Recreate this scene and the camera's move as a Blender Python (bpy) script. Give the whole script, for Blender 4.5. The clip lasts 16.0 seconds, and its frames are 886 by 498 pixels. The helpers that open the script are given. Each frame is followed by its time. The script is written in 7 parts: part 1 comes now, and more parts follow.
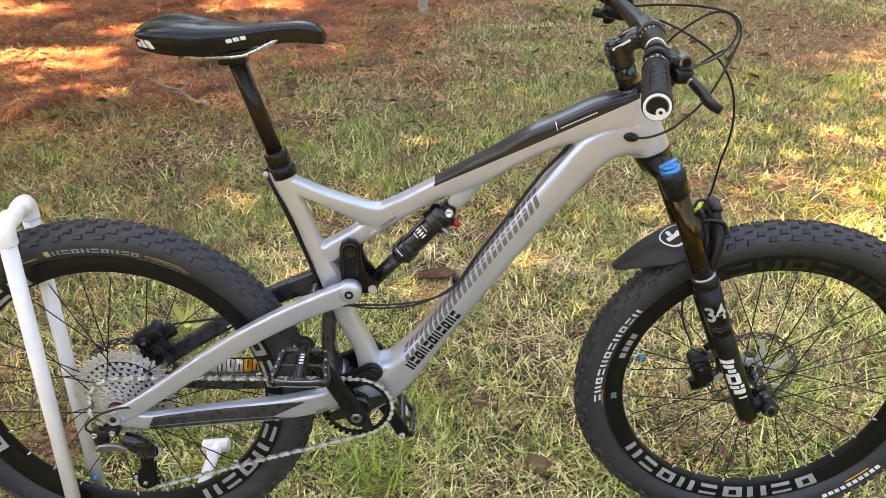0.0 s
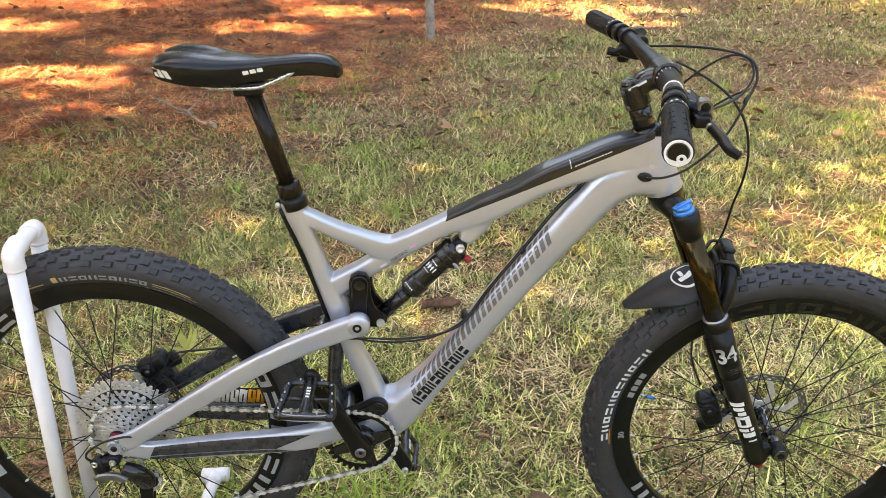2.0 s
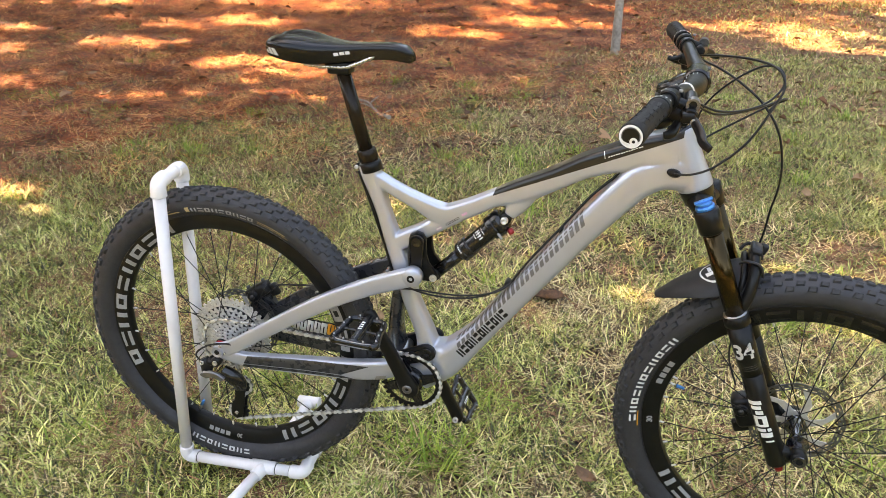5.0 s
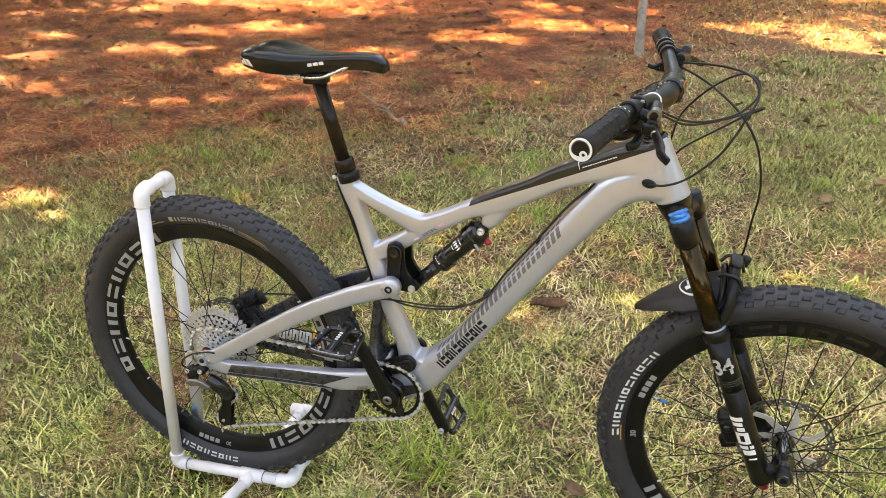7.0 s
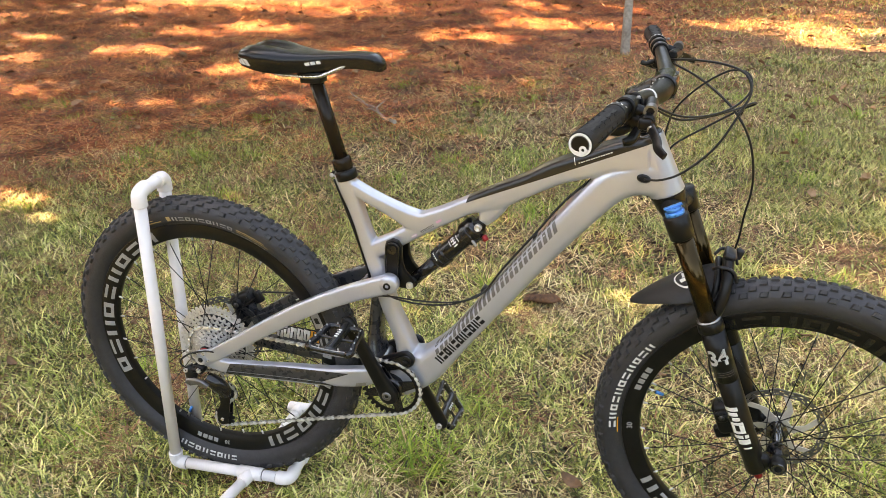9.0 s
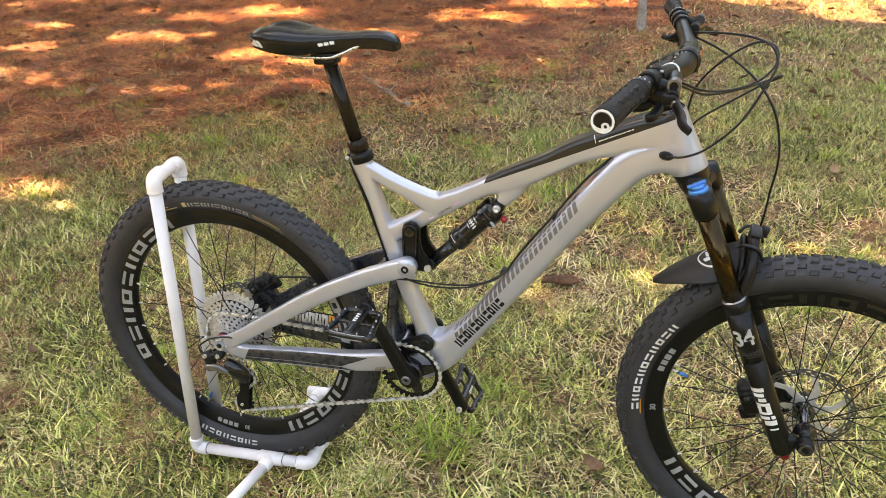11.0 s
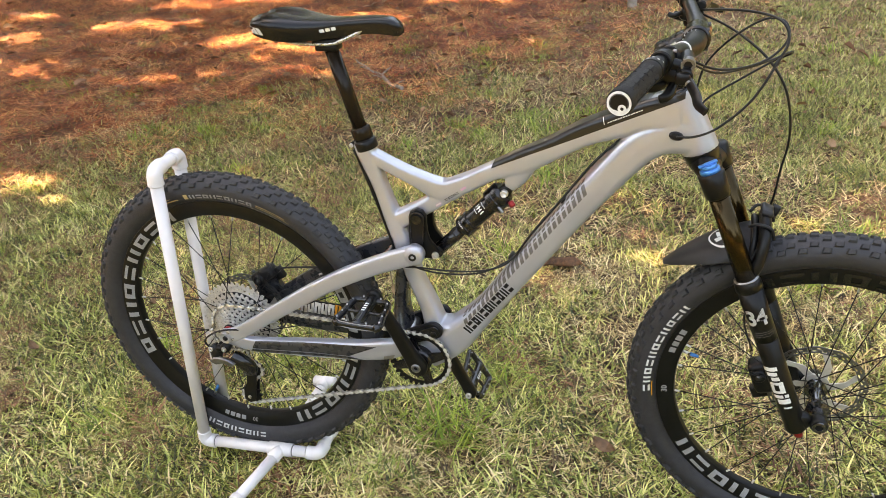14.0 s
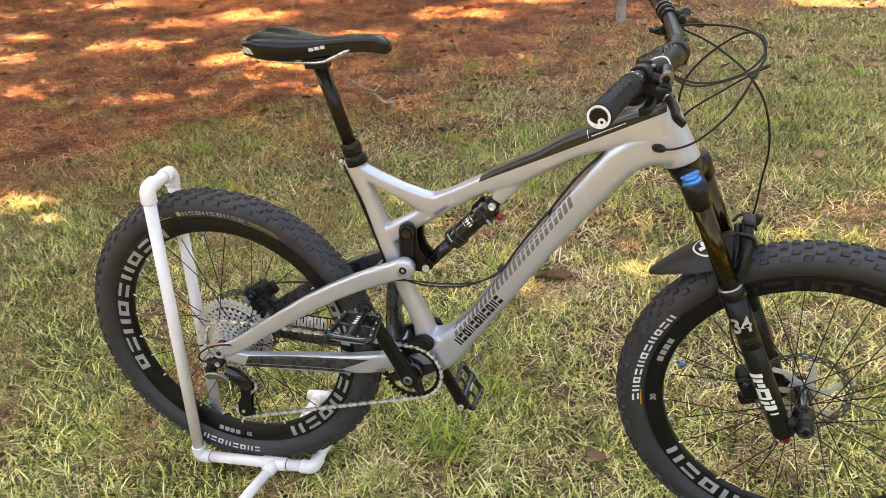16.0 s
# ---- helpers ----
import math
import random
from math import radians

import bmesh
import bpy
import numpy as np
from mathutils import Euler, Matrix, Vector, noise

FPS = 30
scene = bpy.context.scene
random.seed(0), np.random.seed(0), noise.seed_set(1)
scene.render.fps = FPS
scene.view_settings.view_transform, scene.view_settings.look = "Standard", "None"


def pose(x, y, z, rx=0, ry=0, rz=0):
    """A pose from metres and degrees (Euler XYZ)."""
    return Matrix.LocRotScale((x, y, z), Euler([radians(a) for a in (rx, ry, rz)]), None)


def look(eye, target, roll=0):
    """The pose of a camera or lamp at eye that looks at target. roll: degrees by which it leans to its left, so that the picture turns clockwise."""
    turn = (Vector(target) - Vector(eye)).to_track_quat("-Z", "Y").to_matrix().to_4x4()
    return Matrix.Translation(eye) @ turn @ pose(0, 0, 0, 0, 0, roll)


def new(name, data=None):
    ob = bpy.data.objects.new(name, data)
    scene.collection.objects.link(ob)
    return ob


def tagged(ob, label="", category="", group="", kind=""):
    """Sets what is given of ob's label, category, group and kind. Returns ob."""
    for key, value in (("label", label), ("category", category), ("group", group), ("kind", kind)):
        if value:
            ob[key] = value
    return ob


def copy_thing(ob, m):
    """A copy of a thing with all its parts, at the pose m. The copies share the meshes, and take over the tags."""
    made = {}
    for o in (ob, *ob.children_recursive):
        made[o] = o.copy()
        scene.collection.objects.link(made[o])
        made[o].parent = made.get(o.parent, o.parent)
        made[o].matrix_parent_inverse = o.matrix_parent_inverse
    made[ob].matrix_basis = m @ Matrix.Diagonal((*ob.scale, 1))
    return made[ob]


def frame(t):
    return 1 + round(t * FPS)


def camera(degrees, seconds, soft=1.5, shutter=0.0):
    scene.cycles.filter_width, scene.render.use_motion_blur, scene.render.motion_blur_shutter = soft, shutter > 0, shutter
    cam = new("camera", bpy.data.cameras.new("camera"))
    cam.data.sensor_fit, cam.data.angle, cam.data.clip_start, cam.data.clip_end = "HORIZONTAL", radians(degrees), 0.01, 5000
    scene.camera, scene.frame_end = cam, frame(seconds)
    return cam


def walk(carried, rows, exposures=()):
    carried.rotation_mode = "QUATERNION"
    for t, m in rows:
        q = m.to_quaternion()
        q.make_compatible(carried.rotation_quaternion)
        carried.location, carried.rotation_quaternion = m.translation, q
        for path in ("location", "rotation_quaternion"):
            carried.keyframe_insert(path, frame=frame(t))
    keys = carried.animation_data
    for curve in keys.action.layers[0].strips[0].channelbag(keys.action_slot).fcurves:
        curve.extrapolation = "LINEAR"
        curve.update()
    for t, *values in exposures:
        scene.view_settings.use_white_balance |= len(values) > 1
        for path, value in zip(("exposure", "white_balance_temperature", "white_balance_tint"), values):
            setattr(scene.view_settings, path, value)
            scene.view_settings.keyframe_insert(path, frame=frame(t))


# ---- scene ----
cam = camera(60.3, 16.0, soft=0.55)
PATH = [
    (0, (0.556, -1.189, 1.33), (0.638, 0.568, 0.38), -1.6),
    (0.5, (0.557, -1.191, 1.345), (0.646, 0.577, 0.414), -1.1),
    (1, (0.554, -1.187, 1.344), (0.648, 0.59, 0.432), -0.6),
    (1.5, (0.544, -1.178, 1.346), (0.636, 0.606, 0.447), -0.3),
    (2, (0.538, -1.171, 1.344), (0.624, 0.614, 0.448), -0.2),
    (2.5, (0.523, -1.185, 1.344), (0.584, 0.602, 0.448), -0.2),
    (3, (0.536, -1.195, 1.338), (0.558, 0.594, 0.445), -0.2),
    (3.5, (0.59, -1.221, 1.35), (0.549, 0.571, 0.464), -0.1),
    (4, (0.699, -1.287, 1.353), (0.505, 0.504, 0.484), 0.7),
    (4.5, (0.762, -1.349, 1.356), (0.447, 0.424, 0.486), 1.0),
    (4.7, (0.781, -1.363, 1.356), (0.423, 0.401, 0.486), 0.7),
    (6.8, (0.917, -1.313, 1.36), (0.423, 0.424, 0.5), -1.3),
    (7, (0.912, -1.316, 1.363), (0.421, 0.422, 0.503), -1.0),
    (7.5, (0.902, -1.315, 1.365), (0.416, 0.423, 0.503), -0.7),
    (8, (0.903, -1.32, 1.366), (0.422, 0.419, 0.503), -0.5),
    (8.5, (0.899, -1.331, 1.367), (0.425, 0.41, 0.503), -0.8),
    (9, (0.897, -1.337, 1.365), (0.438, 0.408, 0.503), -1.2),
    (9.2, (0.9, -1.34, 1.365), (0.444, 0.404, 0.498), -1.2),
    (11.5, (0.883, -1.318, 1.354), (0.371, 0.39, 0.447), -3.2),
    (12, (0.88, -1.328, 1.356), (0.354, 0.373, 0.443), -3.8),
    (12.5, (0.877, -1.33, 1.353), (0.348, 0.363, 0.429), -4.2),
    (13, (0.874, -1.33, 1.349), (0.354, 0.36, 0.414), -4.2),
    (13.5, (0.857, -1.316, 1.351), (0.356, 0.376, 0.409), -4.1),
    (14, (0.854, -1.312, 1.356), (0.382, 0.388, 0.414), -3.8),
    (14.5, (0.855, -1.316, 1.358), (0.406, 0.394, 0.422), -3.7),
    (15, (0.86, -1.312, 1.358), (0.423, 0.406, 0.432), -3.8),
    (15.5, (0.867, -1.321, 1.362), (0.423, 0.4, 0.446), -4.0),
    (16, (0.87, -1.331, 1.362), (0.408, 0.391, 0.454), -4.3),
]
walk(cam, [(t, look(eye, target, roll)) for t, eye, target, roll in PATH], exposures=[(0.0, 3.2, 9900, 15.0), (4.7, 3.2, 9900, 15.0), (6.8, 3.2, 10900, 16.0), (16.0, 3.2, 10900, 16.0)])

# ---------------------------------------------------------------- light
SUN_ELEV, SUN_ROT = radians(50), radians(-80)
world = bpy.data.worlds.new("sky")
scene.world = world
world.use_nodes = True
wn, wl = world.node_tree.nodes, world.node_tree.links
sky = wn.new("ShaderNodeTexSky")
sky.sky_type, sky.sun_disc = "NISHITA", False
sky.sun_elevation, sky.sun_rotation = SUN_ELEV, SUN_ROT
wl.new(sky.outputs[0], wn["Background"].inputs[0])
wn["Background"].inputs[1].default_value = 0.135
SUN_DIR = Vector((math.sin(SUN_ROT) * math.cos(SUN_ELEV), math.cos(SUN_ROT) * math.cos(SUN_ELEV), math.sin(SUN_ELEV)))
sun = new("sun", bpy.data.lights.new("sun", "SUN"))
sun.data.energy, sun.data.angle, sun.data.color = 4.7, radians(0.55), (1.0, 0.88, 0.7)
sun.matrix_world = look(SUN_DIR * 30, (0, 0, 0))


# ---------------------------------------------------------------- materials
def mat(name, a, b=None, rough=0.5, metal=0.0, scale=60.0, bump=0.0, bump_scale=400.0, rough_var=0.08, coat=0.0, spec=0.5):
    """A surface that varies between the colours a and b at two scales, with fine relief and uneven gloss."""
    m = bpy.data.materials.new(name)
    m.use_nodes = True
    n, l = m.node_tree.nodes, m.node_tree.links
    p = n["Principled BSDF"]
    b = b or tuple(v * 0.75 for v in a)
    co = n.new("ShaderNodeTexCoord")
    big, fine = n.new("ShaderNodeTexNoise"), n.new("ShaderNodeTexNoise")
    big.inputs["Scale"].default_value, fine.inputs["Scale"].default_value = scale * 0.2, scale
    big.inputs["Detail"].default_value, fine.inputs["Detail"].default_value = 3, 5
    for t in (big, fine):
        l.new(co.outputs["Object"], t.inputs["Vector"])
    mix, ramp = n.new("ShaderNodeMath"), n.new("ShaderNodeValToRGB")
    mix.operation = "ADD"
    half = n.new("ShaderNodeMath")
    half.operation, half.inputs[1].default_value = "MULTIPLY", 0.5
    l.new(big.outputs[0], mix.inputs[0]), l.new(fine.outputs[0], mix.inputs[1])
    l.new(mix.outputs[0], half.inputs[0]), l.new(half.outputs[0], ramp.inputs[0])
    ramp.color_ramp.elements[0].position, ramp.color_ramp.elements[1].position = 0.36, 0.64
    ramp.color_ramp.elements[0].color, ramp.color_ramp.elements[1].color = (*b, 1), (*a, 1)
    l.new(ramp.outputs[0], p.inputs["Base Color"])
    rr = n.new("ShaderNodeMapRange")
    rr.inputs[3].default_value, rr.inputs[4].default_value = max(0.02, rough - rough_var), min(1, rough + rough_var)
    l.new(fine.outputs[0], rr.inputs[0]), l.new(rr.outputs[0], p.inputs["Roughness"])
    p.inputs["Metallic"].default_value, p.inputs["Coat Weight"].default_value = metal, coat
    p.inputs["Specular IOR Level"].default_value = spec
    if bump:
        tex, bp = n.new("ShaderNodeTexNoise"), n.new("ShaderNodeBump")
        tex.inputs["Scale"].default_value, tex.inputs["Detail"].default_value = bump_scale, 4
        bp.inputs["Strength"].default_value, bp.inputs["Distance"].default_value = bump, 0.002
        l.new(co.outputs["Object"], tex.inputs["Vector"])
        l.new(tex.outputs[0], bp.inputs["Height"]), l.new(bp.outputs[0], p.inputs["Normal"])
    return m


RUBBER = mat("tyre_rubber", (0.032, 0.032, 0.036), (0.02, 0.02, 0.023), 0.52, bump=0.3, bump_scale=900, scale=90, spec=0.4)
KNOB = mat("tread_rubber", (0.04, 0.04, 0.042), (0.022, 0.022, 0.024), 0.65, bump=0.3, bump_scale=600, scale=150, spec=0.32)
BLACK = mat("black_anodised", (0.008, 0.008, 0.009), (0.004, 0.004, 0.005), 0.34, 0.0, scale=120, bump=0.08, bump_scale=700, spec=0.24)
GLOSS = mat("gloss_black", (0.008, 0.008, 0.009), (0.005, 0.005, 0.006), 0.24, scale=40, coat=0.2, spec=0.4)
POLISH = mat("polished_black_metal", (0.02, 0.02, 0.022), (0.012, 0.012, 0.013), 0.12, 0.0, scale=80, coat=1.0, spec=0.6, rough_var=0.05)
POSTM = mat("polished_black_tube", (0.018, 0.012, 0.007), (0.012, 0.008, 0.005), 0.26, scale=40, spec=0.16, rough_var=0.02)
SATIN = mat("satin_black_magnesium", (0.007, 0.007, 0.007), (0.004, 0.004, 0.004), 0.34, scale=90, bump=0.05, spec=0.22)
VINYL = mat("saddle_vinyl", (0.007, 0.0072, 0.008), (0.005, 0.005, 0.0055), 0.24, scale=200, bump=0.07, bump_scale=1400, spec=0.3)
STEEL = mat("polished_steel", (0.62, 0.61, 0.59), (0.45, 0.44, 0.42), 0.28, 1.0, scale=150)
CHAINM = mat("oiled_chain_steel", (0.85, 0.83, 0.78), (0.6, 0.58, 0.54), 0.24, 0.5, scale=300)
CASS = mat("cassette_nickel", (0.74, 0.72, 0.69), (0.5, 0.48, 0.46), 0.3, 0.65, scale=200)
CHAIND = mat("dark_chain_steel", (0.3, 0.29, 0.27), (0.16, 0.155, 0.145), 0.34, 0.75, scale=300)
ALLOY = mat("grey_alloy", (0.35, 0.35, 0.35), (0.25, 0.25, 0.25), 0.4, 0.9, scale=150)
MIDA = mat("mid_grey_alloy", (0.2, 0.2, 0.2), (0.14, 0.14, 0.14), 0.35, 0.8, scale=150)
DARKA = mat("dark_alloy", (0.1, 0.1, 0.1), (0.06, 0.06, 0.06), 0.4, 0.8, scale=150)
PVC = mat("white_pvc", (0.76, 0.73, 0.73), (0.68, 0.64, 0.645), 0.42, scale=25, bump=0.05, bump_scale=200)
WHITE = mat("white_print", (0.75, 0.75, 0.73), (0.6, 0.6, 0.58), 0.5, scale=300)
PALEP = mat("pale_print", (0.5, 0.5, 0.49), (0.4, 0.4, 0.39), 0.5, scale=300)
GREYP = mat("grey_print", (0.29, 0.29, 0.29), (0.22, 0.22, 0.22), 0.5, scale=300)
DARKP = mat("dark_grey_print", (0.055, 0.055, 0.058), (0.04, 0.04, 0.042), 0.35, scale=200)
STRIPE = mat("charcoal_stripe", (0.13, 0.125, 0.125), (0.095, 0.09, 0.09), 0.35, scale=200)
GOLD = mat("gold_print", (0.52, 0.38, 0.18), (0.4, 0.28, 0.12), 0.5, scale=300)
ORANGE = mat("orange_print", (0.85, 0.36, 0.02), (0.7, 0.28, 0.02), 0.5, scale=300)
BLUE = mat("blue_anodised", (0.03, 0.25, 0.62), (0.02, 0.18, 0.5), 0.3, 0.6, scale=200)
RED = mat("red_anodised", (0.36, 0.025, 0.03), (0.25, 0.015, 0.018), 0.35, 0.5, scale=200)
PINK = mat("pink_print", (0.7, 0.42, 0.6), (0.6, 0.34, 0.5), 0.5, scale=200)
ROTORARM = mat("pale_rotor_alloy", (0.62, 0.59, 0.53), (0.5, 0.47, 0.42), 0.4, 0.35, scale=150)
STANCH = mat("bronze_coated_stanchion", (0.05, 0.031, 0.012), (0.034, 0.022, 0.009), 0.2, 0.85, scale=60)
HOSE = mat("cable_housing", (0.014, 0.014, 0.015), (0.009, 0.009, 0.01), 0.35, scale=200, spec=0.32)
CAPM = mat("grey_plastic_cap", (0.07, 0.07, 0.072), (0.05, 0.05, 0.052), 0.5, scale=200, bump=0.1)
GRIP = mat("grip_rubber", (0.013, 0.012, 0.011), (0.008, 0.0075, 0.007), 0.65, bump=0.15, bump_scale=1200, scale=200, spec=0.25)
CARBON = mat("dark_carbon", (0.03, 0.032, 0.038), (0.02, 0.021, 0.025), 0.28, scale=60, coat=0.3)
MUD = mat("mudguard_plastic", (0.016, 0.016, 0.018), (0.01, 0.01, 0.011), 0.45, scale=80, bump=0.06, spec=0.32)


def frame_paint():
    """Silver-grey metallic paint; the top of the top tube is black behind a straight masked edge."""
    m = mat("silver_frame_paint", (0.45, 0.469, 0.532), (0.42, 0.438, 0.497), 0.32, 0.57, scale=30, coat=0.3, rough_var=0.04)
    n, l = m.node_tree.nodes, m.node_tree.links
    p = n["Principled BSDF"]
    was = p.inputs["Base Color"].links[0].from_socket
    sep, co = n.new("ShaderNodeSeparateXYZ"), n.new("ShaderNodeTexCoord")
    l.new(co.outputs["Object"], sep.inputs[0])

    def math_node(op, a, b):
        k = n.new("ShaderNodeMath")
        k.operation = op
        for i, v in enumerate((a, b)):
            if isinstance(v, float):
                k.inputs[i].default_value = v
            else:
                l.new(v, k.inputs[i])
        return k.outputs[0]

    x, z = sep.outputs[0], sep.outputs[2]
    line = math_node("ADD", math_node("MULTIPLY", x, 0.425), 0.8203 - 0.425 * 0.599 - 0.004)
    over = math_node("GREATER_THAN", z, line)
    after = math_node("GREATER_THAN", math_node("SUBTRACT", x, math_node("MULTIPLY", z, 0.35)), 0.599 - 0.35 * 0.82)
    before = math_node("LESS_THAN", x, 0.93)
    mask = math_node("MULTIPLY", math_node("MULTIPLY", over, after), before)
    mixc = n.new("ShaderNodeMix")
    mixc.data_type = "RGBA"
    l.new(mask, mixc.inputs["Factor"]), l.new(was, mixc.inputs["A"])
    mixc.inputs["B"].default_value = (0.018, 0.018, 0.02, 1)
    l.new(mixc.outputs["Result"], p.inputs["Base Color"])
    return m


PAINT = frame_paint()
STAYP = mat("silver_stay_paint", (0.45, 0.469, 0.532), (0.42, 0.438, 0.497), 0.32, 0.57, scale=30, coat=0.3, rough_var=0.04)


# ---------------------------------------------------------------- building blocks
def part(name, bm, material, parent, label="", smooth=35.0):
    """Links a bmesh as one mesh object under a thing or a part."""
    me = bpy.data.meshes.new(name)
    if smooth:
        lim = radians(smooth)
        for f in bm.faces:
            f.smooth = True
        for e in bm.edges:
            if len(e.link_faces) == 2 and e.calc_face_angle(0) > lim:
                e.smooth = False
    bm.to_mesh(me)
    bm.free()
    for m in material if isinstance(material, (list, tuple)) else (material,):
        me.materials.append(m)
    ob = new(name, me)
    ob.parent = parent
    if label:
        ob["label"] = label
    return ob


def pieces(name, bm, material, parent, label="", smooth=35.0):
    """Each loose piece of the bmesh becomes a part of its own."""
    bm.verts.index_update()
    left = set(bm.verts)
    out = []
    while left:
        first = next(v for v in bm.verts if v in left) if len(left) < 40 else min(left, key=lambda v: v.index)
        todo, island = [first], {first}
        while todo:
            for e in todo.pop().link_edges:
                for v in e.verts:
                    if v not in island:
                        island.add(v)
                        todo.append(v)
        left -= island
        sub = bmesh.new()
        made = {v: sub.verts.new(v.co) for v in sorted(island, key=lambda v: v.index)}
        seen = set()
        for v in island:
            for f in v.link_faces:
                if f not in seen:
                    seen.add(f)
        for f in sorted(seen, key=lambda f: f.index):
            sub.faces.new([made[v] for v in f.verts]).material_index = f.material_index
        out.append(part(name, sub, material, parent, label, smooth))
    bm.free()
    return out


def melt(bm, voxel, smooth=2):
    """One closed skin over all that the bmesh holds."""
    me = bpy.data.meshes.new("melt")
    bm.to_mesh(me)
    bm.free()
    ob = new("melt", me)
    r = ob.modifiers.new("melt", "REMESH")
    r.mode, r.voxel_size = "VOXEL", voxel
    s = ob.modifiers.new("soften", "SMOOTH")
    s.factor, s.iterations = 0.5, smooth
    got = bpy.data.meshes.new_from_object(ob.evaluated_get(bpy.context.evaluated_depsgraph_get()))
    bpy.data.objects.remove(ob)
    bm = bmesh.new()
    bm.from_mesh(got)
    return bm


def thing(name, m, label, category, group="", kind=""):
    ob = new(name)
    ob.empty_display_size = 0.05
    ob.matrix_world = m
    return tagged(ob, label, category, group, kind)


def spline(pts, n):
    """Catmull-Rom through pts (any width), n steps a span."""
    a = np.array(pts, float)
    a = np.vstack([2 * a[0] - a[1], a, 2 * a[-1] - a[-2]])
    out = []
    for i in range(1, len(a) - 2):
        p0, p1, p2, p3 = a[i - 1:i + 3]
        for t in np.linspace(0, 1, n, endpoint=False):
            out.append(0.5 * (2 * p1 + (p2 - p0) * t + (2 * p0 - 5 * p1 + 4 * p2 - p3) * t * t + (3 * p1 - p0 - 3 * p2 + p3) * t ** 3))
    out.append(a[-2])
    return np.array(out)


def sweep(bm, pts, n=6, seg=14, power=2.0, closed=False, mi=0):
    """A tube through rows (x, y, z, a, b): a is the half width in the xz plane, b the half width along y."""
    rows = spline(pts, n) if n > 1 else np.array(pts, float)
    rings = []
    for i, r in enumerate(rows):
        d = Vector(rows[min(i + 1, len(rows) - 1)][:3] - rows[max(i - 1, 0)][:3]).normalized()
        side = Vector((0, 1, 0)) - d * d.y
        side = side.normalized() if side.length > 0.05 else Vector((1, 0, 0))
        up = side.cross(d).normalized()
        ring = []
        for k in range(seg):
            t = 2 * math.pi * k / seg
            c, s = math.cos(t), math.sin(t)
            c, s = (math.copysign(abs(v) ** (2 / power), v) for v in (c, s))
            ring.append(bm.verts.new(Vector(r[:3]) + up * c * r[3] + side * s * r[4]))
        rings.append(ring)
    for a, b in zip(rings, rings[1:]):
        for k in range(seg):
            f = bm.faces.new((a[k], a[(k + 1) % seg], b[(k + 1) % seg], b[k]))
            f.material_index = mi
    for ring in (rings[0], list(reversed(rings[-1]))):
        f = bm.faces.new(ring)
        f.material_index = mi
    bmesh.ops.recalc_face_normals(bm, faces=bm.faces) if len(bm.faces) < 6000 else None
    return bm


def rod(bm, pts, r, n=8, seg=8, mi=0):
    """A round cable or rod of even thickness through points of any direction."""
    rows = spline(pts, n) if n > 1 else np.array(pts, float)
    prev, rings = None, []
    for i in range(len(rows)):
        d = Vector(rows[min(i + 1, len(rows) - 1)] - rows[max(i - 1, 0)]).normalized()
        if prev is None:
            prev = d.orthogonal().normalized()
        prev = (prev - d * prev.dot(d)).normalized()
        other = d.cross(prev)
        rings.append([bm.verts.new(Vector(rows[i]) + (prev * math.cos(t) + other * math.sin(t)) * r) for t in (2 * math.pi * k / seg for k in range(seg))])
    for a, b in zip(rings, rings[1:]):
        for k in range(seg):
            bm.faces.new((a[k], a[(k + 1) % seg], b[(k + 1) % seg], b[k])).material_index = mi
    bm.faces.new(list(reversed(rings[0]))).material_index = mi
    bm.faces.new(rings[-1]).material_index = mi
    return bm


def lathe(bm, profile, seg=48, m=Matrix(), closed=False, mi=0):
    """Turns rows (radius, height along y) about the y axis."""
    rings = []
    for k in range(seg):
        t = 2 * math.pi * k / seg
        rings.append([bm.verts.new(m @ Vector((r * math.cos(t), h, r * math.sin(t)))) for r, h in profile])
    count = len(profile)
    for k in range(seg):
        a, b = rings[k], rings[(k + 1) % seg]
        for i in range(count if closed else count - 1):
            j = (i + 1) % count
            bm.faces.new((a[i], a[j], b[j], b[i])).material_index = mi
    if not closed:
        if profile[0][0] > 1e-6:
            bm.faces.new([r[0] for r in rings]).material_index = mi
        if profile[-1][0] > 1e-6:
            bm.faces.new([r[-1] for r in reversed(rings)]).material_index = mi
    bmesh.ops.recalc_face_normals(bm, faces=bm.faces)
    return bm


def between(a, b):
    """A pose at a whose y axis points to b."""
    d = Vector(b) - Vector(a)
    return Matrix.Translation(a) @ d.to_track_quat("Y", "Z").to_matrix().to_4x4()


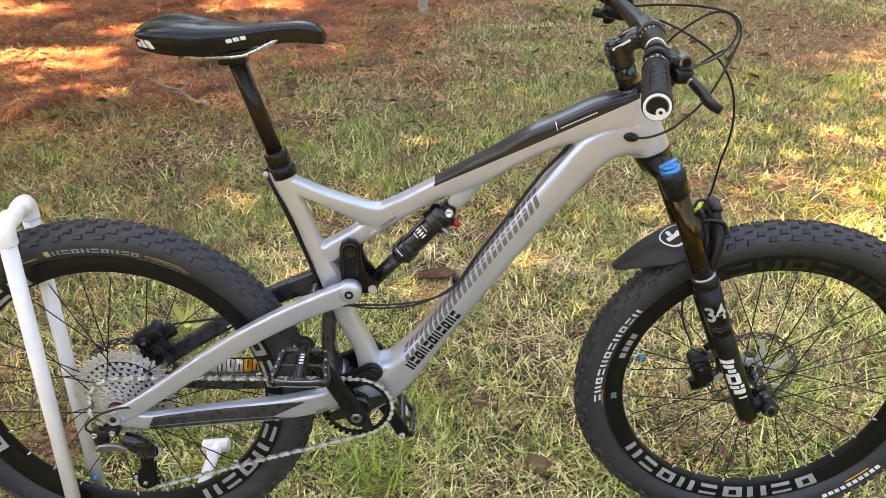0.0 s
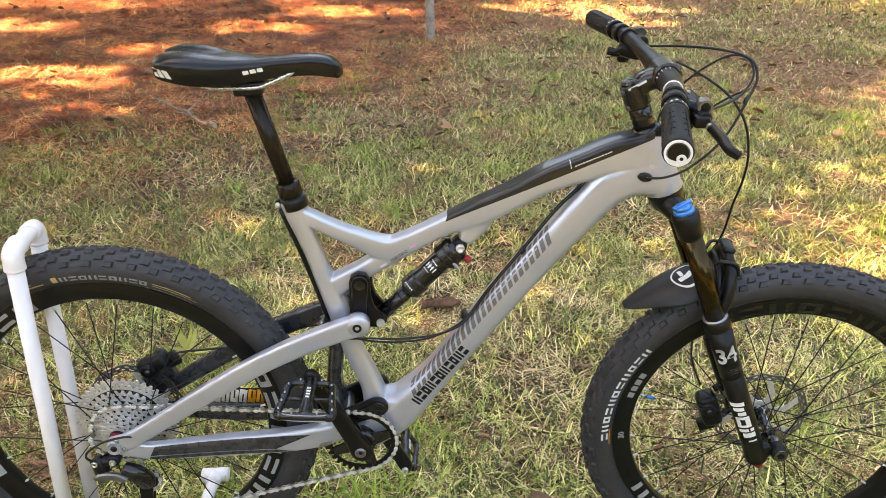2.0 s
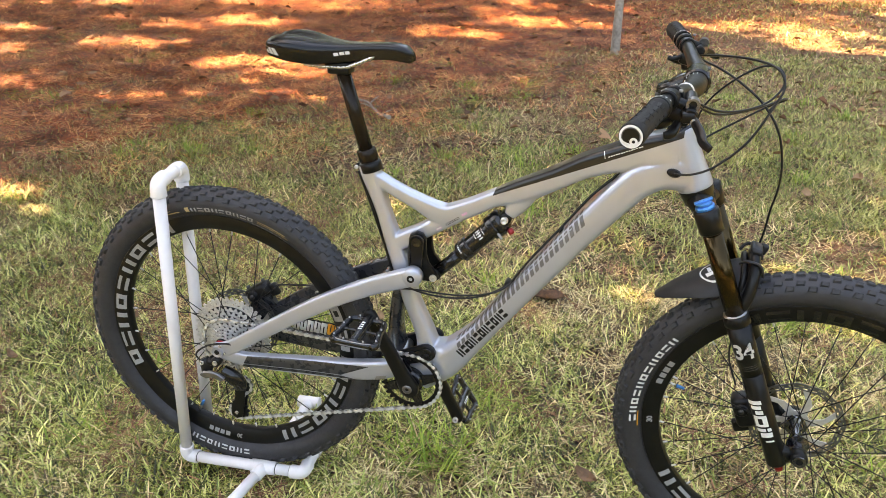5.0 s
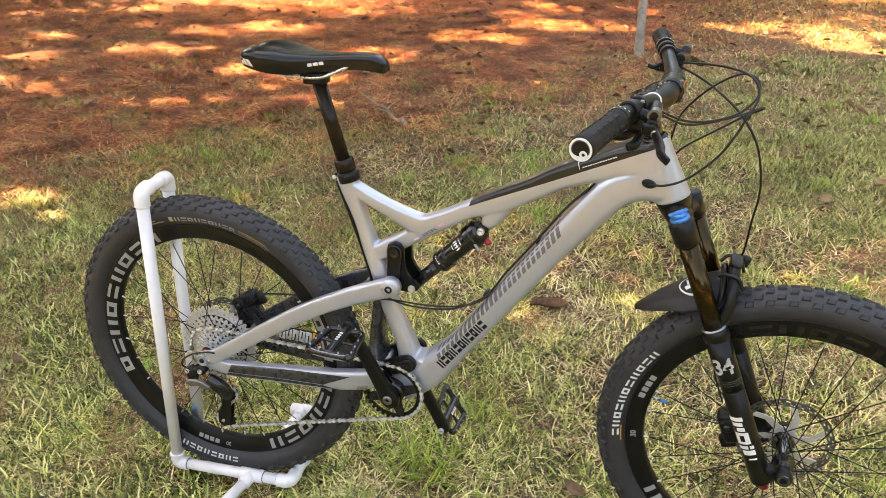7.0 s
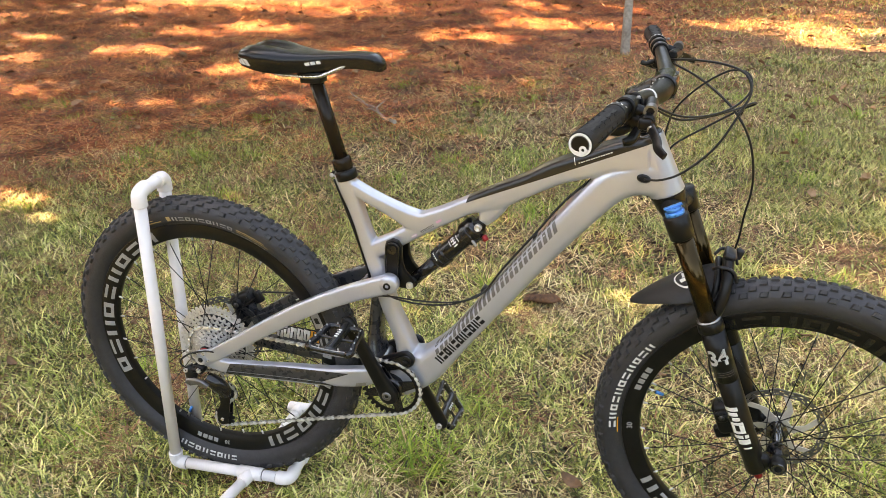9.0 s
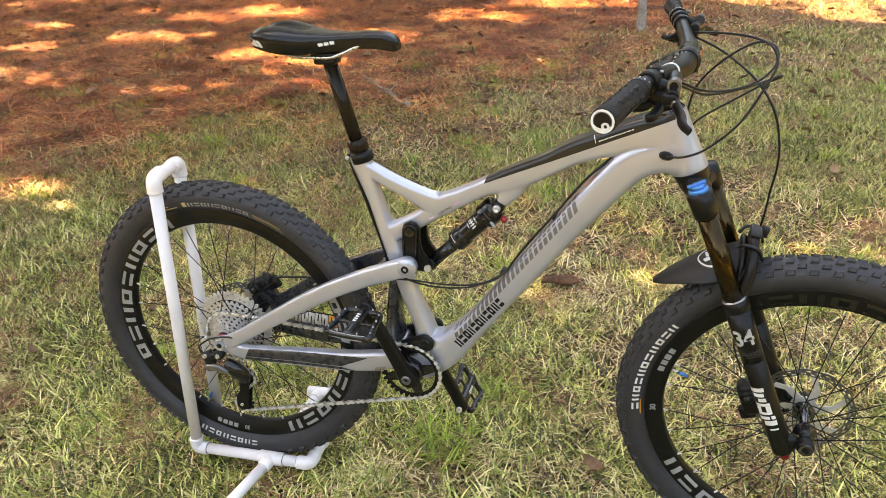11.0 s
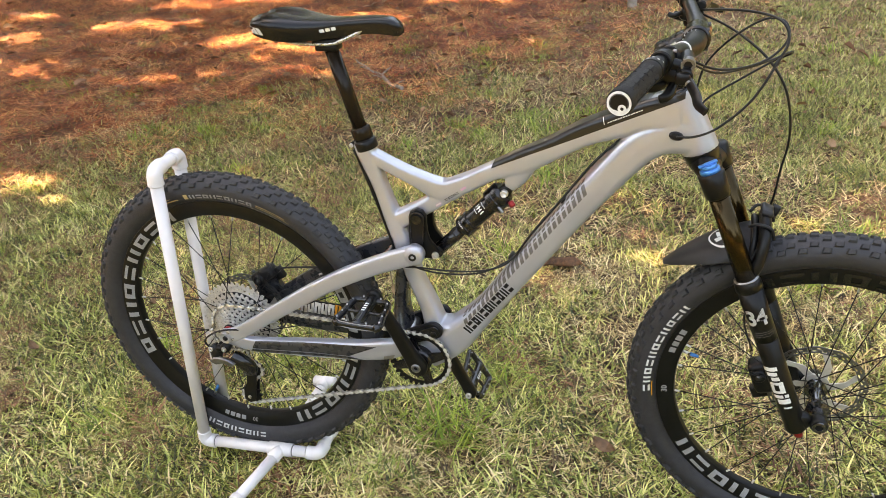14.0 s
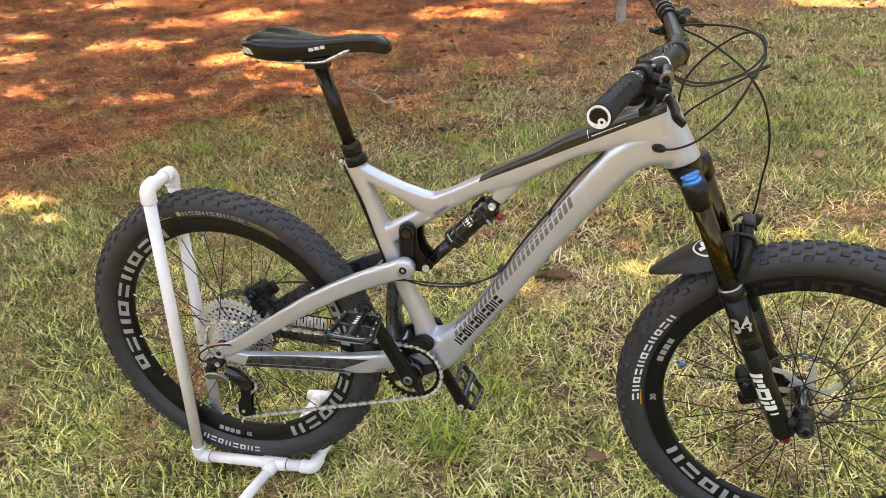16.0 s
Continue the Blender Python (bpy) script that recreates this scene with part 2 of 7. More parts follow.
def cylinder(bm, a, b, r0, r1=None, seg=16, bevel=0.0, mi=0):
    """A cylinder or cone from a to b, with bevelled rims."""
    r1 = r0 if r1 is None else r1
    h = (Vector(b) - Vector(a)).length
    prof = [(0.0, 0.0), (r0, 0.0), (r1, h), (0.0, h)] if not bevel else [(0.0, 0.0), (r0 - bevel, 0.0), (r0, bevel), (r1, h - bevel), (r1 - bevel, h), (0.0, h)]
    m = between(a, b)
    rings = []
    for k in range(seg):
        t = 2 * math.pi * k / seg
        rings.append([bm.verts.new(m @ Vector((r * math.cos(t), y, r * math.sin(t)))) for r, y in prof[1:-1]])
    for k in range(seg):
        p, q = rings[k], rings[(k + 1) % seg]
        for i in range(len(p) - 1):
            bm.faces.new((p[i], p[i + 1], q[i + 1], q[i])).material_index = mi
    bm.faces.new([r[0] for r in rings]).material_index = mi
    bm.faces.new([r[-1] for r in reversed(rings)]).material_index = mi
    return bm


def box(bm, size, m=Matrix(), bevel=0.0, mi=0):
    """A block with chamfered edges at the pose m."""
    tmp = bmesh.new()
    bmesh.ops.create_cube(tmp, size=1.0, matrix=Matrix.Diagonal((*size, 1)))
    if bevel:
        bmesh.ops.bevel(tmp, geom=list(tmp.edges), offset=bevel, segments=2, affect="EDGES", profile=0.5)
    vs = {v: bm.verts.new(m @ v.co) for v in tmp.verts}
    for f in tmp.faces:
        bm.faces.new([vs[v] for v in f.verts]).material_index = mi
    tmp.free()
    return bm


def plate(bm, outline, y0, y1, bevel=0.0, m=Matrix(), mi=0):
    """A plate with the outline (x, z), from y0 to y1, its rims bevelled."""
    n = len(outline)
    c = np.mean(np.array(outline), axis=0)

    def ring(y, inset):
        out = []
        for x, z in outline:
            d = np.array((x, z)) - c
            k = np.linalg.norm(d) or 1
            p = c + d * (1 - inset / k)
            out.append(bm.verts.new(m @ Vector((p[0], y, p[1]))))
        return out

    s = 1 if y1 > y0 else -1
    rings = [ring(y0, bevel), ring(y0 + s * bevel, 0), ring(y1 - s * bevel, 0), ring(y1, bevel)] if bevel else [ring(y0, 0), ring(y1, 0)]
    for a, b in zip(rings, rings[1:]):
        for k in range(n):
            bm.faces.new((a[k], a[(k + 1) % n], b[(k + 1) % n], b[k])).material_index = mi
    bm.faces.new(rings[0]).material_index = mi
    bm.faces.new(list(reversed(rings[-1]))).material_index = mi
    bmesh.ops.recalc_face_normals(bm, faces=bm.faces)
    return bm


def capsule(p, q, r, r2=None, n=8):
    """The outline of a slot between two round ends, as (x, z) points."""
    r2 = r if r2 is None else r2
    p, q = np.array(p, float), np.array(q, float)
    a = math.atan2(*(q - p)[::-1])
    return [tuple(q + r2 * np.array((math.cos(a - math.pi / 2 + math.pi * k / n), math.sin(a - math.pi / 2 + math.pi * k / n)))) for k in range(n + 1)] + \
        [tuple(p + r * np.array((math.cos(a + math.pi / 2 + math.pi * k / n), math.sin(a + math.pi / 2 + math.pi * k / n)))) for k in range(n + 1)]


def lettering(body, size, thick=0.0004, bold=0.022):
    """A bmesh of raised characters in the built-in font, standing in the xz plane and facing -y."""
    cu = bpy.data.curves.new("lettering", "FONT")
    cu.body, cu.size, cu.extrude, cu.align_x, cu.align_y, cu.resolution_u = body, size, thick, "CENTER", "CENTER", 3
    cu.offset = size * bold
    ob = new("lettering", cu)
    me = bpy.data.meshes.new_from_object(ob.evaluated_get(bpy.context.evaluated_depsgraph_get()))
    bpy.data.objects.remove(ob)
    bm = bmesh.new()
    bm.from_mesh(me)
    bmesh.ops.transform(bm, matrix=pose(0, 0, 0, 90, 0, 0), verts=bm.verts)
    bpy.data.meshes.remove(me)
    return bm


# ---------------------------------------------------------------- the bicycle
BIKE = Matrix.Translation((0, 0, 0.52)) @ pose(0, 0, 0, -1.5, 0, -1.0) @ Matrix.Translation((0, 0, -0.52))
bike = thing("mountain_bike", BIKE, "silver and black full-suspension mountain bicycle held by a white stand", "bicycle")
REAR, FRONT, BB = Vector((0, 0, 0.415)), Vector((1.223, 0, 0.367)), Vector((0.44, 0, 0.388))


def rim_half(r):
    return float(np.interp(r, [0.262, 0.264, 0.274, 0.287, 0.298], [0.004, 0.009, 0.0138, 0.0168, 0.0165]))


def wheel(name, label, hub_r, flange):
    """Rim mesh with tyre, hub, spokes and prints as its parts; the axle is the y axis at the origin."""
    bm = bmesh.new()
    lathe(bm, [(0.298, -0.0165), (0.287, -0.0168), (0.274, -0.0138), (0.264, -0.009), (0.262, -0.004), (0.262, 0.004), (0.264, 0.009), (0.274, 0.0138), (0.287, 0.0168), (0.298, 0.0165), (0.3, 0.012), (0.292, 0.0), (0.3, -0.012)], 96, closed=True)
    rim = part(name, bm, SATIN, bike, label)
    bm = bmesh.new()
    prof = [(0.3255 + 0.0297 * math.cos(radians(-150 + k * 12.5)), 0.0298 * math.sin(radians(-150 + k * 12.5))) for k in range(25)]
    prof = [(0.294, -0.0155)] + prof + [(0.294, 0.0155)]
    lathe(bm, prof, 128, closed=True)
    tyre = part("tyre", bm, RUBBER, rim, "black knobbly tyre with moulded sidewall prints")
    # tread: staggered rows of blocks that follow the crown
    bm = bmesh.new()
    rng = random.Random(7)
    steps = 58
    for k in range(steps):
        for ang, la, lw, off in ((0, 0.0165, 0.009, 0.0), (19, 0.0145, 0.0105, 0.5), (-19, 0.0145, 0.0105, 0.5), (40, 0.0155, 0.01, 0.0), (-40, 0.0155, 0.01, 0.0), (61, 0.016, 0.011, 0.5), (-61, 0.016, 0.011, 0.5)):
            th = 2 * math.pi * (k + off + rng.uniform(-0.04, 0.04)) / steps
            a = radians(ang)
            h = 0.0046 if abs(ang) < 50 else 0.0054
            base = Matrix.Rotation(-th, 4, "Y") @ Matrix.Translation((0.3255 + 0.0288 * math.cos(a), 0.0289 * math.sin(a), 0)) @ Matrix.Rotation(a, 4, "Z")
            skew = 0.3 if ang > 0 else -0.3 if ang < 0 else 0
            vs = []
            for top in (0, 1):
                g = 1.0 - 0.3 * top
                for sy, sz in ((-1, -1), (1, -1), (1, 1), (-1, 1)):
                    z = sz * la / 2 * g + skew * sy * lw * 0.5 * (1 if sz > 0 else 0.4)
                    vs.append(bm.verts.new(base @ Vector((h * top - 0.001 * (1 - top), sy * lw / 2 * g, z))))
            for f in ((4, 5, 6, 7), (0, 1, 5, 4), (1, 2, 6, 5), (2, 3, 7, 6), (3, 0, 4, 7)):
                bm.faces.new([vs[i] for i in f])
    bmesh.ops.recalc_face_normals(bm, faces=bm.faces)
    part("tread", bm, KNOB, tyre, smooth=0)
    # hub
    bm = bmesh.new()
    lathe(bm, [(0.008, -0.056), (0.0105, -0.056), (0.0105, -flange - 0.006), (hub_r + 0.0085, -flange - 0.002), (hub_r + 0.0085, -flange + 0.002), (hub_r, -flange + 0.006), (hub_r * 0.8, 0), (hub_r, flange - 0.006), (hub_r + 0.0085, flange - 0.002), (hub_r + 0.0085, flange + 0.002), (0.0105, flange + 0.006), (0.0105, 0.056), (0.008, 0.056)], 32)
    part("hub", bm, POLISH, rim, "black hub shell")
    # spokes, crossed, on one mesh for each flange
    data = {}
    for side in (-1, 1):
        for lean in (-1, 1):
            bm = bmesh.new()
            a = Vector(((hub_r + 0.009) * math.cos(lean * 1.15), side * (flange + (0.002 if lean > 0 else -0.002)), (hub_r + 0.009) * math.sin(lean * 1.15)))
            e = Vector((0.265, side * 0.003, 0))
            n = (e - a).normalized()
            cylinder(bm, a, e - n * 0.012, 0.00105, seg=6)
            cylinder(bm, e - n * 0.013, e + n * 0.002, 0.0021, seg=6, mi=1)
            data[side, lean] = bm
    meshes = {}
    for k in range(28):
        key = (-1 if k % 2 else 1, -1 if (k // 2) % 2 else 1)
        turn = Matrix.Rotation(2 * math.pi * k / 28 + 0.11, 4, "Y")
        if key not in meshes:
            ob = part("spoke", data.pop(key), (BLACK, CASS), rim)
            meshes[key] = ob.data
        else:
            ob = new("spoke", meshes[key])
            ob.parent = rim
        ob.matrix_local = turn
    return rim, tyre


def arc_bars(name, marks, side, radius, height, out, material, parent, label=""):
    """Print on a wheel's side: each mark (start, end, low, high) in degrees along the wheel and fractions of the height."""
    bm = bmesh.new()
    for a0, a1, lo, hi in marks:
        grid = []
        for i in range(4):
            t = radians(a0 + (a1 - a0) * i / 3)
            grid.append([])
            for j in range(7):
                r = radius + height * (lo + (hi - lo) * j / 6)
                grid[-1].append(bm.verts.new((r * math.cos(t), side * (out(r) + 0.0009), r * math.sin(t))))
        for i in range(3):
            for j in range(6):
                bm.faces.new((grid[i][j], grid[i + 1][j], grid[i + 1][j + 1], grid[i][j + 1]))
    return pieces(name, bm, material, parent, label)


def word(start, per, letters, gap=0.22, flip=1, seed=1, strokes=1, bold=0.3):
    """Plain shapes that stand for a printed word: solid bars, or bars in pairs and hollow blocks in turn."""
    rng = random.Random(seed)
    out = []
    for i in range(letters):
        a = start + flip * i * per
        w = per * (1 - gap) * rng.uniform(0.88, 0.98) * flip
        if strokes == 1:
            out.append((a, a + w, 0, 1))
            continue
        k = rng.uniform(bold - 0.02, bold + 0.02)
        if i % 3 == 0:
            out += [(a, a + w * k, 0, 1), (a + w * (1 - k), a + w, 0, 1)]
        elif i % 3 == 1:
            out += [(a, a + w, 0, bold), (a, a + w, 1 - bold, 1)]
        else:
            out += [(a, a + w * k, 0, 1), (a + w * (1 - k), a + w, 0, 1), (a + w * k, a + w * (1 - k), 0, bold * 0.85), (a + w * k, a + w * (1 - k), 1 - bold * 0.85, 1)]
    return out


def tyre_half(r):
    d = (r - 0.3255) / 0.0297
    return 0.0298 * math.sqrt(max(0.0, 1 - d * d))


rear_wheel, rear_tyre = wheel("rear_wheel", "black wide rear wheel with grey block prints", 0.02, 0.028)
rear_wheel.matrix_local = Matrix.Translation(REAR)
AX = Vector((-0.374, 0, 0.927)).normalized()
STEER = Vector((0.9635, 0, 0.862))
TURNED = Matrix.Translation(STEER) @ Matrix.Rotation(radians(-5.5), 4, AX) @ Matrix.Translation(-STEER)
front_wheel, front_tyre = wheel("front_wheel", "black wide front wheel with grey block prints", 0.0125, 0.03)
front_wheel.matrix_local = TURNED @ Matrix.Translation(FRONT)


# ---- main frame: tubes melted into one moulded shell
def shell(name, tubes, voxel, material, parent, label="", smooth=3):
    bm = bmesh.new()
    for pts, power in tubes:
        sweep(bm, pts, 6, 20, power)
    me = bpy.data.meshes.new(name)
    bm.to_mesh(me)
    bm.free()
    ob = new(name, me)
    r = ob.modifiers.new("melt", "REMESH")
    r.mode, r.voxel_size = "VOXEL", voxel
    s = ob.modifiers.new("soften", "SMOOTH")
    s.factor, s.iterations = 0.5, smooth
    out = bpy.data.meshes.new_from_object(ob.evaluated_get(bpy.context.evaluated_depsgraph_get()))
    bpy.data.objects.remove(ob)
    out.name = name
    for p in out.polygons:
        p.use_smooth = True
    out.materials.clear()
    out.materials.append(material)
    got = new(name, out)
    got.parent = parent
    if label:
        got["label"] = label
    return got


def flat(rows, y=0.0):
    return [(x, y, z, a, b) for x, z, a, b in rows]


seat_tube = flat([(0.343, 0.856, 0.0185, 0.0185), (0.351, 0.83, 0.0185, 0.0185), (0.372, 0.765, 0.0148, 0.017), (0.39, 0.705, 0.0165, 0.0185), (0.413, 0.64, 0.021, 0.021), (0.429, 0.57, 0.018, 0.02), (0.459, 0.492, 0.019, 0.026), (0.471, 0.43, 0.026, 0.034)])
top_tube = flat([(0.36, 0.828, 0.012, 0.016), (0.401, 0.806, 0.0125, 0.0165), (0.447, 0.784, 0.0148, 0.0165), (0.5, 0.762, 0.0215, 0.0165), (0.535, 0.7745, 0.0185, 0.0165), (0.567, 0.79, 0.017, 0.0165), (0.6, 0.807, 0.0165, 0.0168), (0.63, 0.818, 0.0205, 0.0175), (0.668, 0.8345, 0.0225, 0.0195), (0.712, 0.857, 0.0205, 0.022), (0.768, 0.887, 0.0215, 0.024), (0.826, 0.908, 0.025, 0.0255), (0.878, 0.926, 0.029, 0.027), (0.925, 0.93, 0.036, 0.028)])
lower_strut = flat([(0.505, 0.753, 0.0165, 0.0155), (0.455, 0.7225, 0.0165, 0.016), (0.402, 0.692, 0.0195, 0.018)])
shock_mount = flat([(0.662, 0.834, 0.026, 0.0168), (0.646, 0.804, 0.0225, 0.0168), (0.631, 0.777, 0.0115, 0.0168)])
down_tube = flat([(0.945, 0.89, 0.034, 0.029), (0.906, 0.887, 0.031, 0.028), (0.87, 0.873, 0.0325, 0.0285), (0.838, 0.841, 0.031, 0.0285), (0.768, 0.756, 0.028, 0.027), (0.694, 0.66, 0.0265, 0.026), (0.614, 0.553, 0.0245, 0.026), (0.568, 0.494, 0.026, 0.028), (0.508, 0.43, 0.036, 0.034), (0.45, 0.388, 0.036, 0.036)])
head_tube = flat([(0.9205, 0.966, 0.0265, 0.0265), (0.931, 0.94, 0.027, 0.027), (0.95, 0.895, 0.0295, 0.0295), (0.9635, 0.862, 0.032, 0.032)])
yoke = flat([(0.462, 0.447, 0.02, 0.032), (0.505, 0.456, 0.018, 0.03), (0.54, 0.466, 0.014, 0.024)])
tubes = [(seat_tube, 3.2), (top_tube, 5.5), (lower_strut, 4.5), (shock_mount, 4.5), (down_tube, 4.2), (head_tube, 2.0), (yoke, 2.6)]
main_frame = shell("frame", tubes, 0.0022, PAINT, bike, "silver moulded carbon frame with a black top tube panel", 2)
bm = bmesh.new()
cylinder(bm, (0.44, -0.037, 0.388), (0.44, 0.037, 0.388), 0.027, seg=32, bevel=0.002)
part("bottom_bracket", bm, BLACK, bike, "black bottom bracket cup")


def stays(side, mat_a, mat_b):
    y = 0.062 * side
    rows = [(0.452, y * 0.8, 0.641, 0.019, 0.011), (0.43, y * 0.8, 0.6355, 0.0195, 0.0115), (0.354, y * 0.84, 0.6075, 0.0185, 0.0115), (0.27, y * 0.92, 0.569, 0.018, 0.011), (0.183, y, 0.519, 0.0175, 0.01), (0.098, y * 1.06, 0.465, 0.016, 0.0085), (0.03, y * 1.1, 0.4225, 0.0165, 0.007), (-0.004, y * 1.12, 0.41, 0.019, 0.006)]
    seatstay = shell("seatstay", [(rows, 5.5)], 0.002, mat_a, bike, "silver seatstay" if side < 0 else "charcoal seatstay", 2)
    bm = bmesh.new()
    cylinder(bm, (0.4465, y * 0.8 - 0.0115, 0.6415), (0.4465, y * 0.8 + 0.0115, 0.6415), 0.0205, seg=36, bevel=0.003)
    part("stay_lug", bm, mat_a, seatstay)
    y = 0.052 * side
    rows = [(0.0, y * 1.3, 0.408, 0.016, 0.006), (0.05, y * 1.25, 0.396, 0.0165, 0.0085), (0.1, y * 1.15, 0.393, 0.0175, 0.0105), (0.2, y, 0.394, 0.021, 0.012), (0.3, y * 0.95, 0.399, 0.0225, 0.0125), (0.36, y * 0.92, 0.407, 0.0225, 0.013), (0.39, y * 0.8, 0.411, 0.021, 0.012), (0.41, y * 0.6, 0.42, 0.018, 0.012)]
    chainstay = shell("chainstay", [(rows, 5.0)], 0.002, mat_b, bike, "silver chainstay with a dark shield" if side < 0 else "charcoal chainstay", 3)
    return seatstay, chainstay


# silver for the near pair, a darker colour for the far pair
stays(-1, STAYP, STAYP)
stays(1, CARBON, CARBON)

# ---- fork


def along(base, d):
    return base + AX * d


fork = bmesh.new()
cylinder(fork, STEER + AX * 0.002, STEER - AX * 0.03, 0.031, 0.026, 32, 0.003)
sweep(fork, [(0.9925, -0.068, 0.828, 0.016, 0.017), (0.984, -0.04, 0.836, 0.0185, 0.0205), (0.974, 0.0, 0.842, 0.02, 0.027), (0.984, 0.04, 0.836, 0.0185, 0.0205), (0.9925, 0.068, 0.828, 0.016, 0.017)], 5, 18, 3.0)
fork_crown = part("fork", fork, SATIN, bike, "black suspension fork with bronze upper tubes")
LEG = 0.0655
fork_crown.matrix_local = TURNED
TOP = Vector((0.983, 0, 0.853))
for s in (-1, 1):
    o = Vector((0, s * LEG, 0))
    bm = bmesh.new()
    cylinder(bm, TOP + o - AX * 0.004, TOP + o - AX * 0.05, 0.0222, 0.0212, 28, 0.003)
    part("crown_leg", bm, SATIN, fork_crown)
    bm = bmesh.new()
    cylinder(bm, TOP + o - AX * 0.045, TOP + o - AX * 0.24, 0.017, seg=28)
    part("stanchion", bm, STANCH, fork_crown, "bronze-coated stanchion tube")
    bm = bmesh.new()
    cylinder(bm, TOP + o - AX * 0.214, TOP + o - AX * 0.236, 0.0225, 0.0235, 28, 0.002)
    cylinder(bm, TOP + o - AX * 0.23, TOP + o - AX * 0.34, 0.0222, 0.0202, 28)
    cylinder(bm, TOP + o - AX * 0.34, TOP + o - AX * 0.55, 0.0202, 0.0192, 28, 0.003)
    cylinder(bm, FRONT + o * 0.86 + Vector((-0.03, 0, 0.0)), FRONT + o * 1.16 + Vector((-0.026, 0, 0.0)), 0.0155, seg=20, bevel=0.003)
    cylinder(bm, FRONT + o * 0.86, FRONT + o * 1.24, 0.0158, seg=24, bevel=0.003)
    part("fork_lower", bm, SATIN, fork_crown)
bm = bmesh.new()
cap = TOP - Vector((0, LEG, 0))
cylinder(bm, cap + AX * 0.003, cap - AX * 0.006, 0.0168, seg=28, bevel=0.0015)
cylinder(bm, cap + AX * 0.0095, cap + AX * 0.002, 0.0138, seg=28, bevel=0.0012)
box(bm, (0.032, 0.0075, 0.004), Matrix.Translation(cap + AX * 0.0105) @ pose(0, 0, 0, 0, -22, 18), 0.0012)
part("adjuster_cap", bm, BLUE, fork_crown, "blue anodised adjuster cap")

# ---- seat post and saddle
bm = bmesh.new()
P0, P1 = Vector((0.2985, 0, 1.035)), Vector((0.3425, 0, 0.872))
cylinder(bm, P0, P1, 0.0135, seg=28)
cylinder(bm, P1 + (P0 - P1).normalized() * 0.012, P1 - (P0 - P1).normalized() * 0.012, 0.0195, seg=28, bevel=0.002)
cylinder(bm, P1 - (P0 - P1).normalized() * 0.012, P1 - (P0 - P1).normalized() * 0.022, 0.0175, seg=28)
post = part("seatpost", bm, POSTM, bike, "gloss black dropper seatpost")
bm = bmesh.new()
d = (P0 - P1).normalized()
cylinder(bm, P1 - d * 0.014, P1 - d * 0.034, 0.0225, seg=28, bevel=0.002)
cylinder(bm, P1 - d * 0.024 + Vector((-0.026, -0.01, 0)), P1 - d * 0.024 + Vector((-0.026, 0.01, 0)), 0.005, seg=12)
clamp = part("seat_clamp", bm, SATIN, bike, "black seat clamp")
bm = bmesh.new()
q = P1 - d * 0.024 + Vector((-0.026, -0.0105, 0))
cylinder(bm, q, q + Vector((0, -0.004, 0)), 0.0042, seg=12, bevel=0.0006)
part("clamp_bolt", bm, CASS, clamp, "silver clamp bolt")


def saddle_mesh():
    """Padded top swept from the tail to the nose: half width, crown height and skirt depth along x."""
    rows = spline([(0.163, 0.03, 1.088, 0.012), (0.172, 0.056, 1.097, 0.022), (0.195, 0.067, 1.102, 0.032), (0.225, 0.068, 1.1, 0.036), (0.26, 0.056, 1.093, 0.034), (0.3, 0.036, 1.088, 0.03), (0.34, 0.025, 1.088, 0.027), (0.39, 0.021, 1.09, 0.027), (0.42, 0.0195, 1.087, 0.027), (0.435, 0.014, 1.078, 0.02), (0.441, 0.006, 1.07, 0.008)], 5)
    bm = bmesh.new()
    rings = []
    for x, w, top, skirt in rows:
        ring = []
        for k in range(21):
            u = -1 + 2 * k / 20
            a = abs(u)
            y = math.copysign(w * math.sin(min(1, a * 1.25) * math.pi / 2) ** 0.9, u) if a < 0.8 else math.copysign(w * (1 - 0.12 * (a - 0.8) / 0.2), u)
            z = top - 0.012 * (min(a, 0.8) / 0.8) ** 2.2 * (w / 0.07 + 0.3) - (0 if a < 0.72 else skirt * 0.8 * ((a - 0.72) / 0.28) ** 1.3)
            z -= 0.011 * math.exp(-(y / 0.013) ** 2) * max(0.0, min(1.0, (0.275 - x) / 0.05))
            ring.append(bm.verts.new((x, y, z)))
        for k in range(19, 0, -1):
            u = -1 + 2 * k / 20
            ring.append(bm.verts.new((x, u * w * 0.8, ring[0].co.z + 0.006)))
        rings.append(ring)
    for a, b in zip(rings, rings[1:]):
        n = len(a)
        for k in range(n):
            bm.faces.new((a[k], a[(k + 1) % n], b[(k + 1) % n], b[k]))
    bm.faces.new(rings[0]), bm.faces.new(list(reversed(rings[-1])))
    bmesh.ops.recalc_face_normals(bm, faces=bm.faces)
    return bm


saddle = part("saddle", saddle_mesh(), VINYL, bike, "black vinyl saddle with white block print", 60)
bm = bmesh.new()
for s in (-1, 1):
    rod(bm, [(0.215, 0.03 * s, 1.058), (0.235, 0.026 * s, 1.047), (0.26, 0.0225 * s, 1.0445), (0.31, 0.0225 * s, 1.0445), (0.335, 0.0215 * s, 1.052), (0.375, 0.016 * s, 1.068), (0.4, 0.01 * s, 1.07)], 0.0035)
pieces("saddle_rail", bm, STEEL, saddle, "chromed saddle rail")

# ---------------------------------------------------------------- the pipe stand
stand = thing("bike_stand", Matrix(), "white plastic pipe bike stand on the grass", "stand")
PR, FR = 0.0134, 0.0164
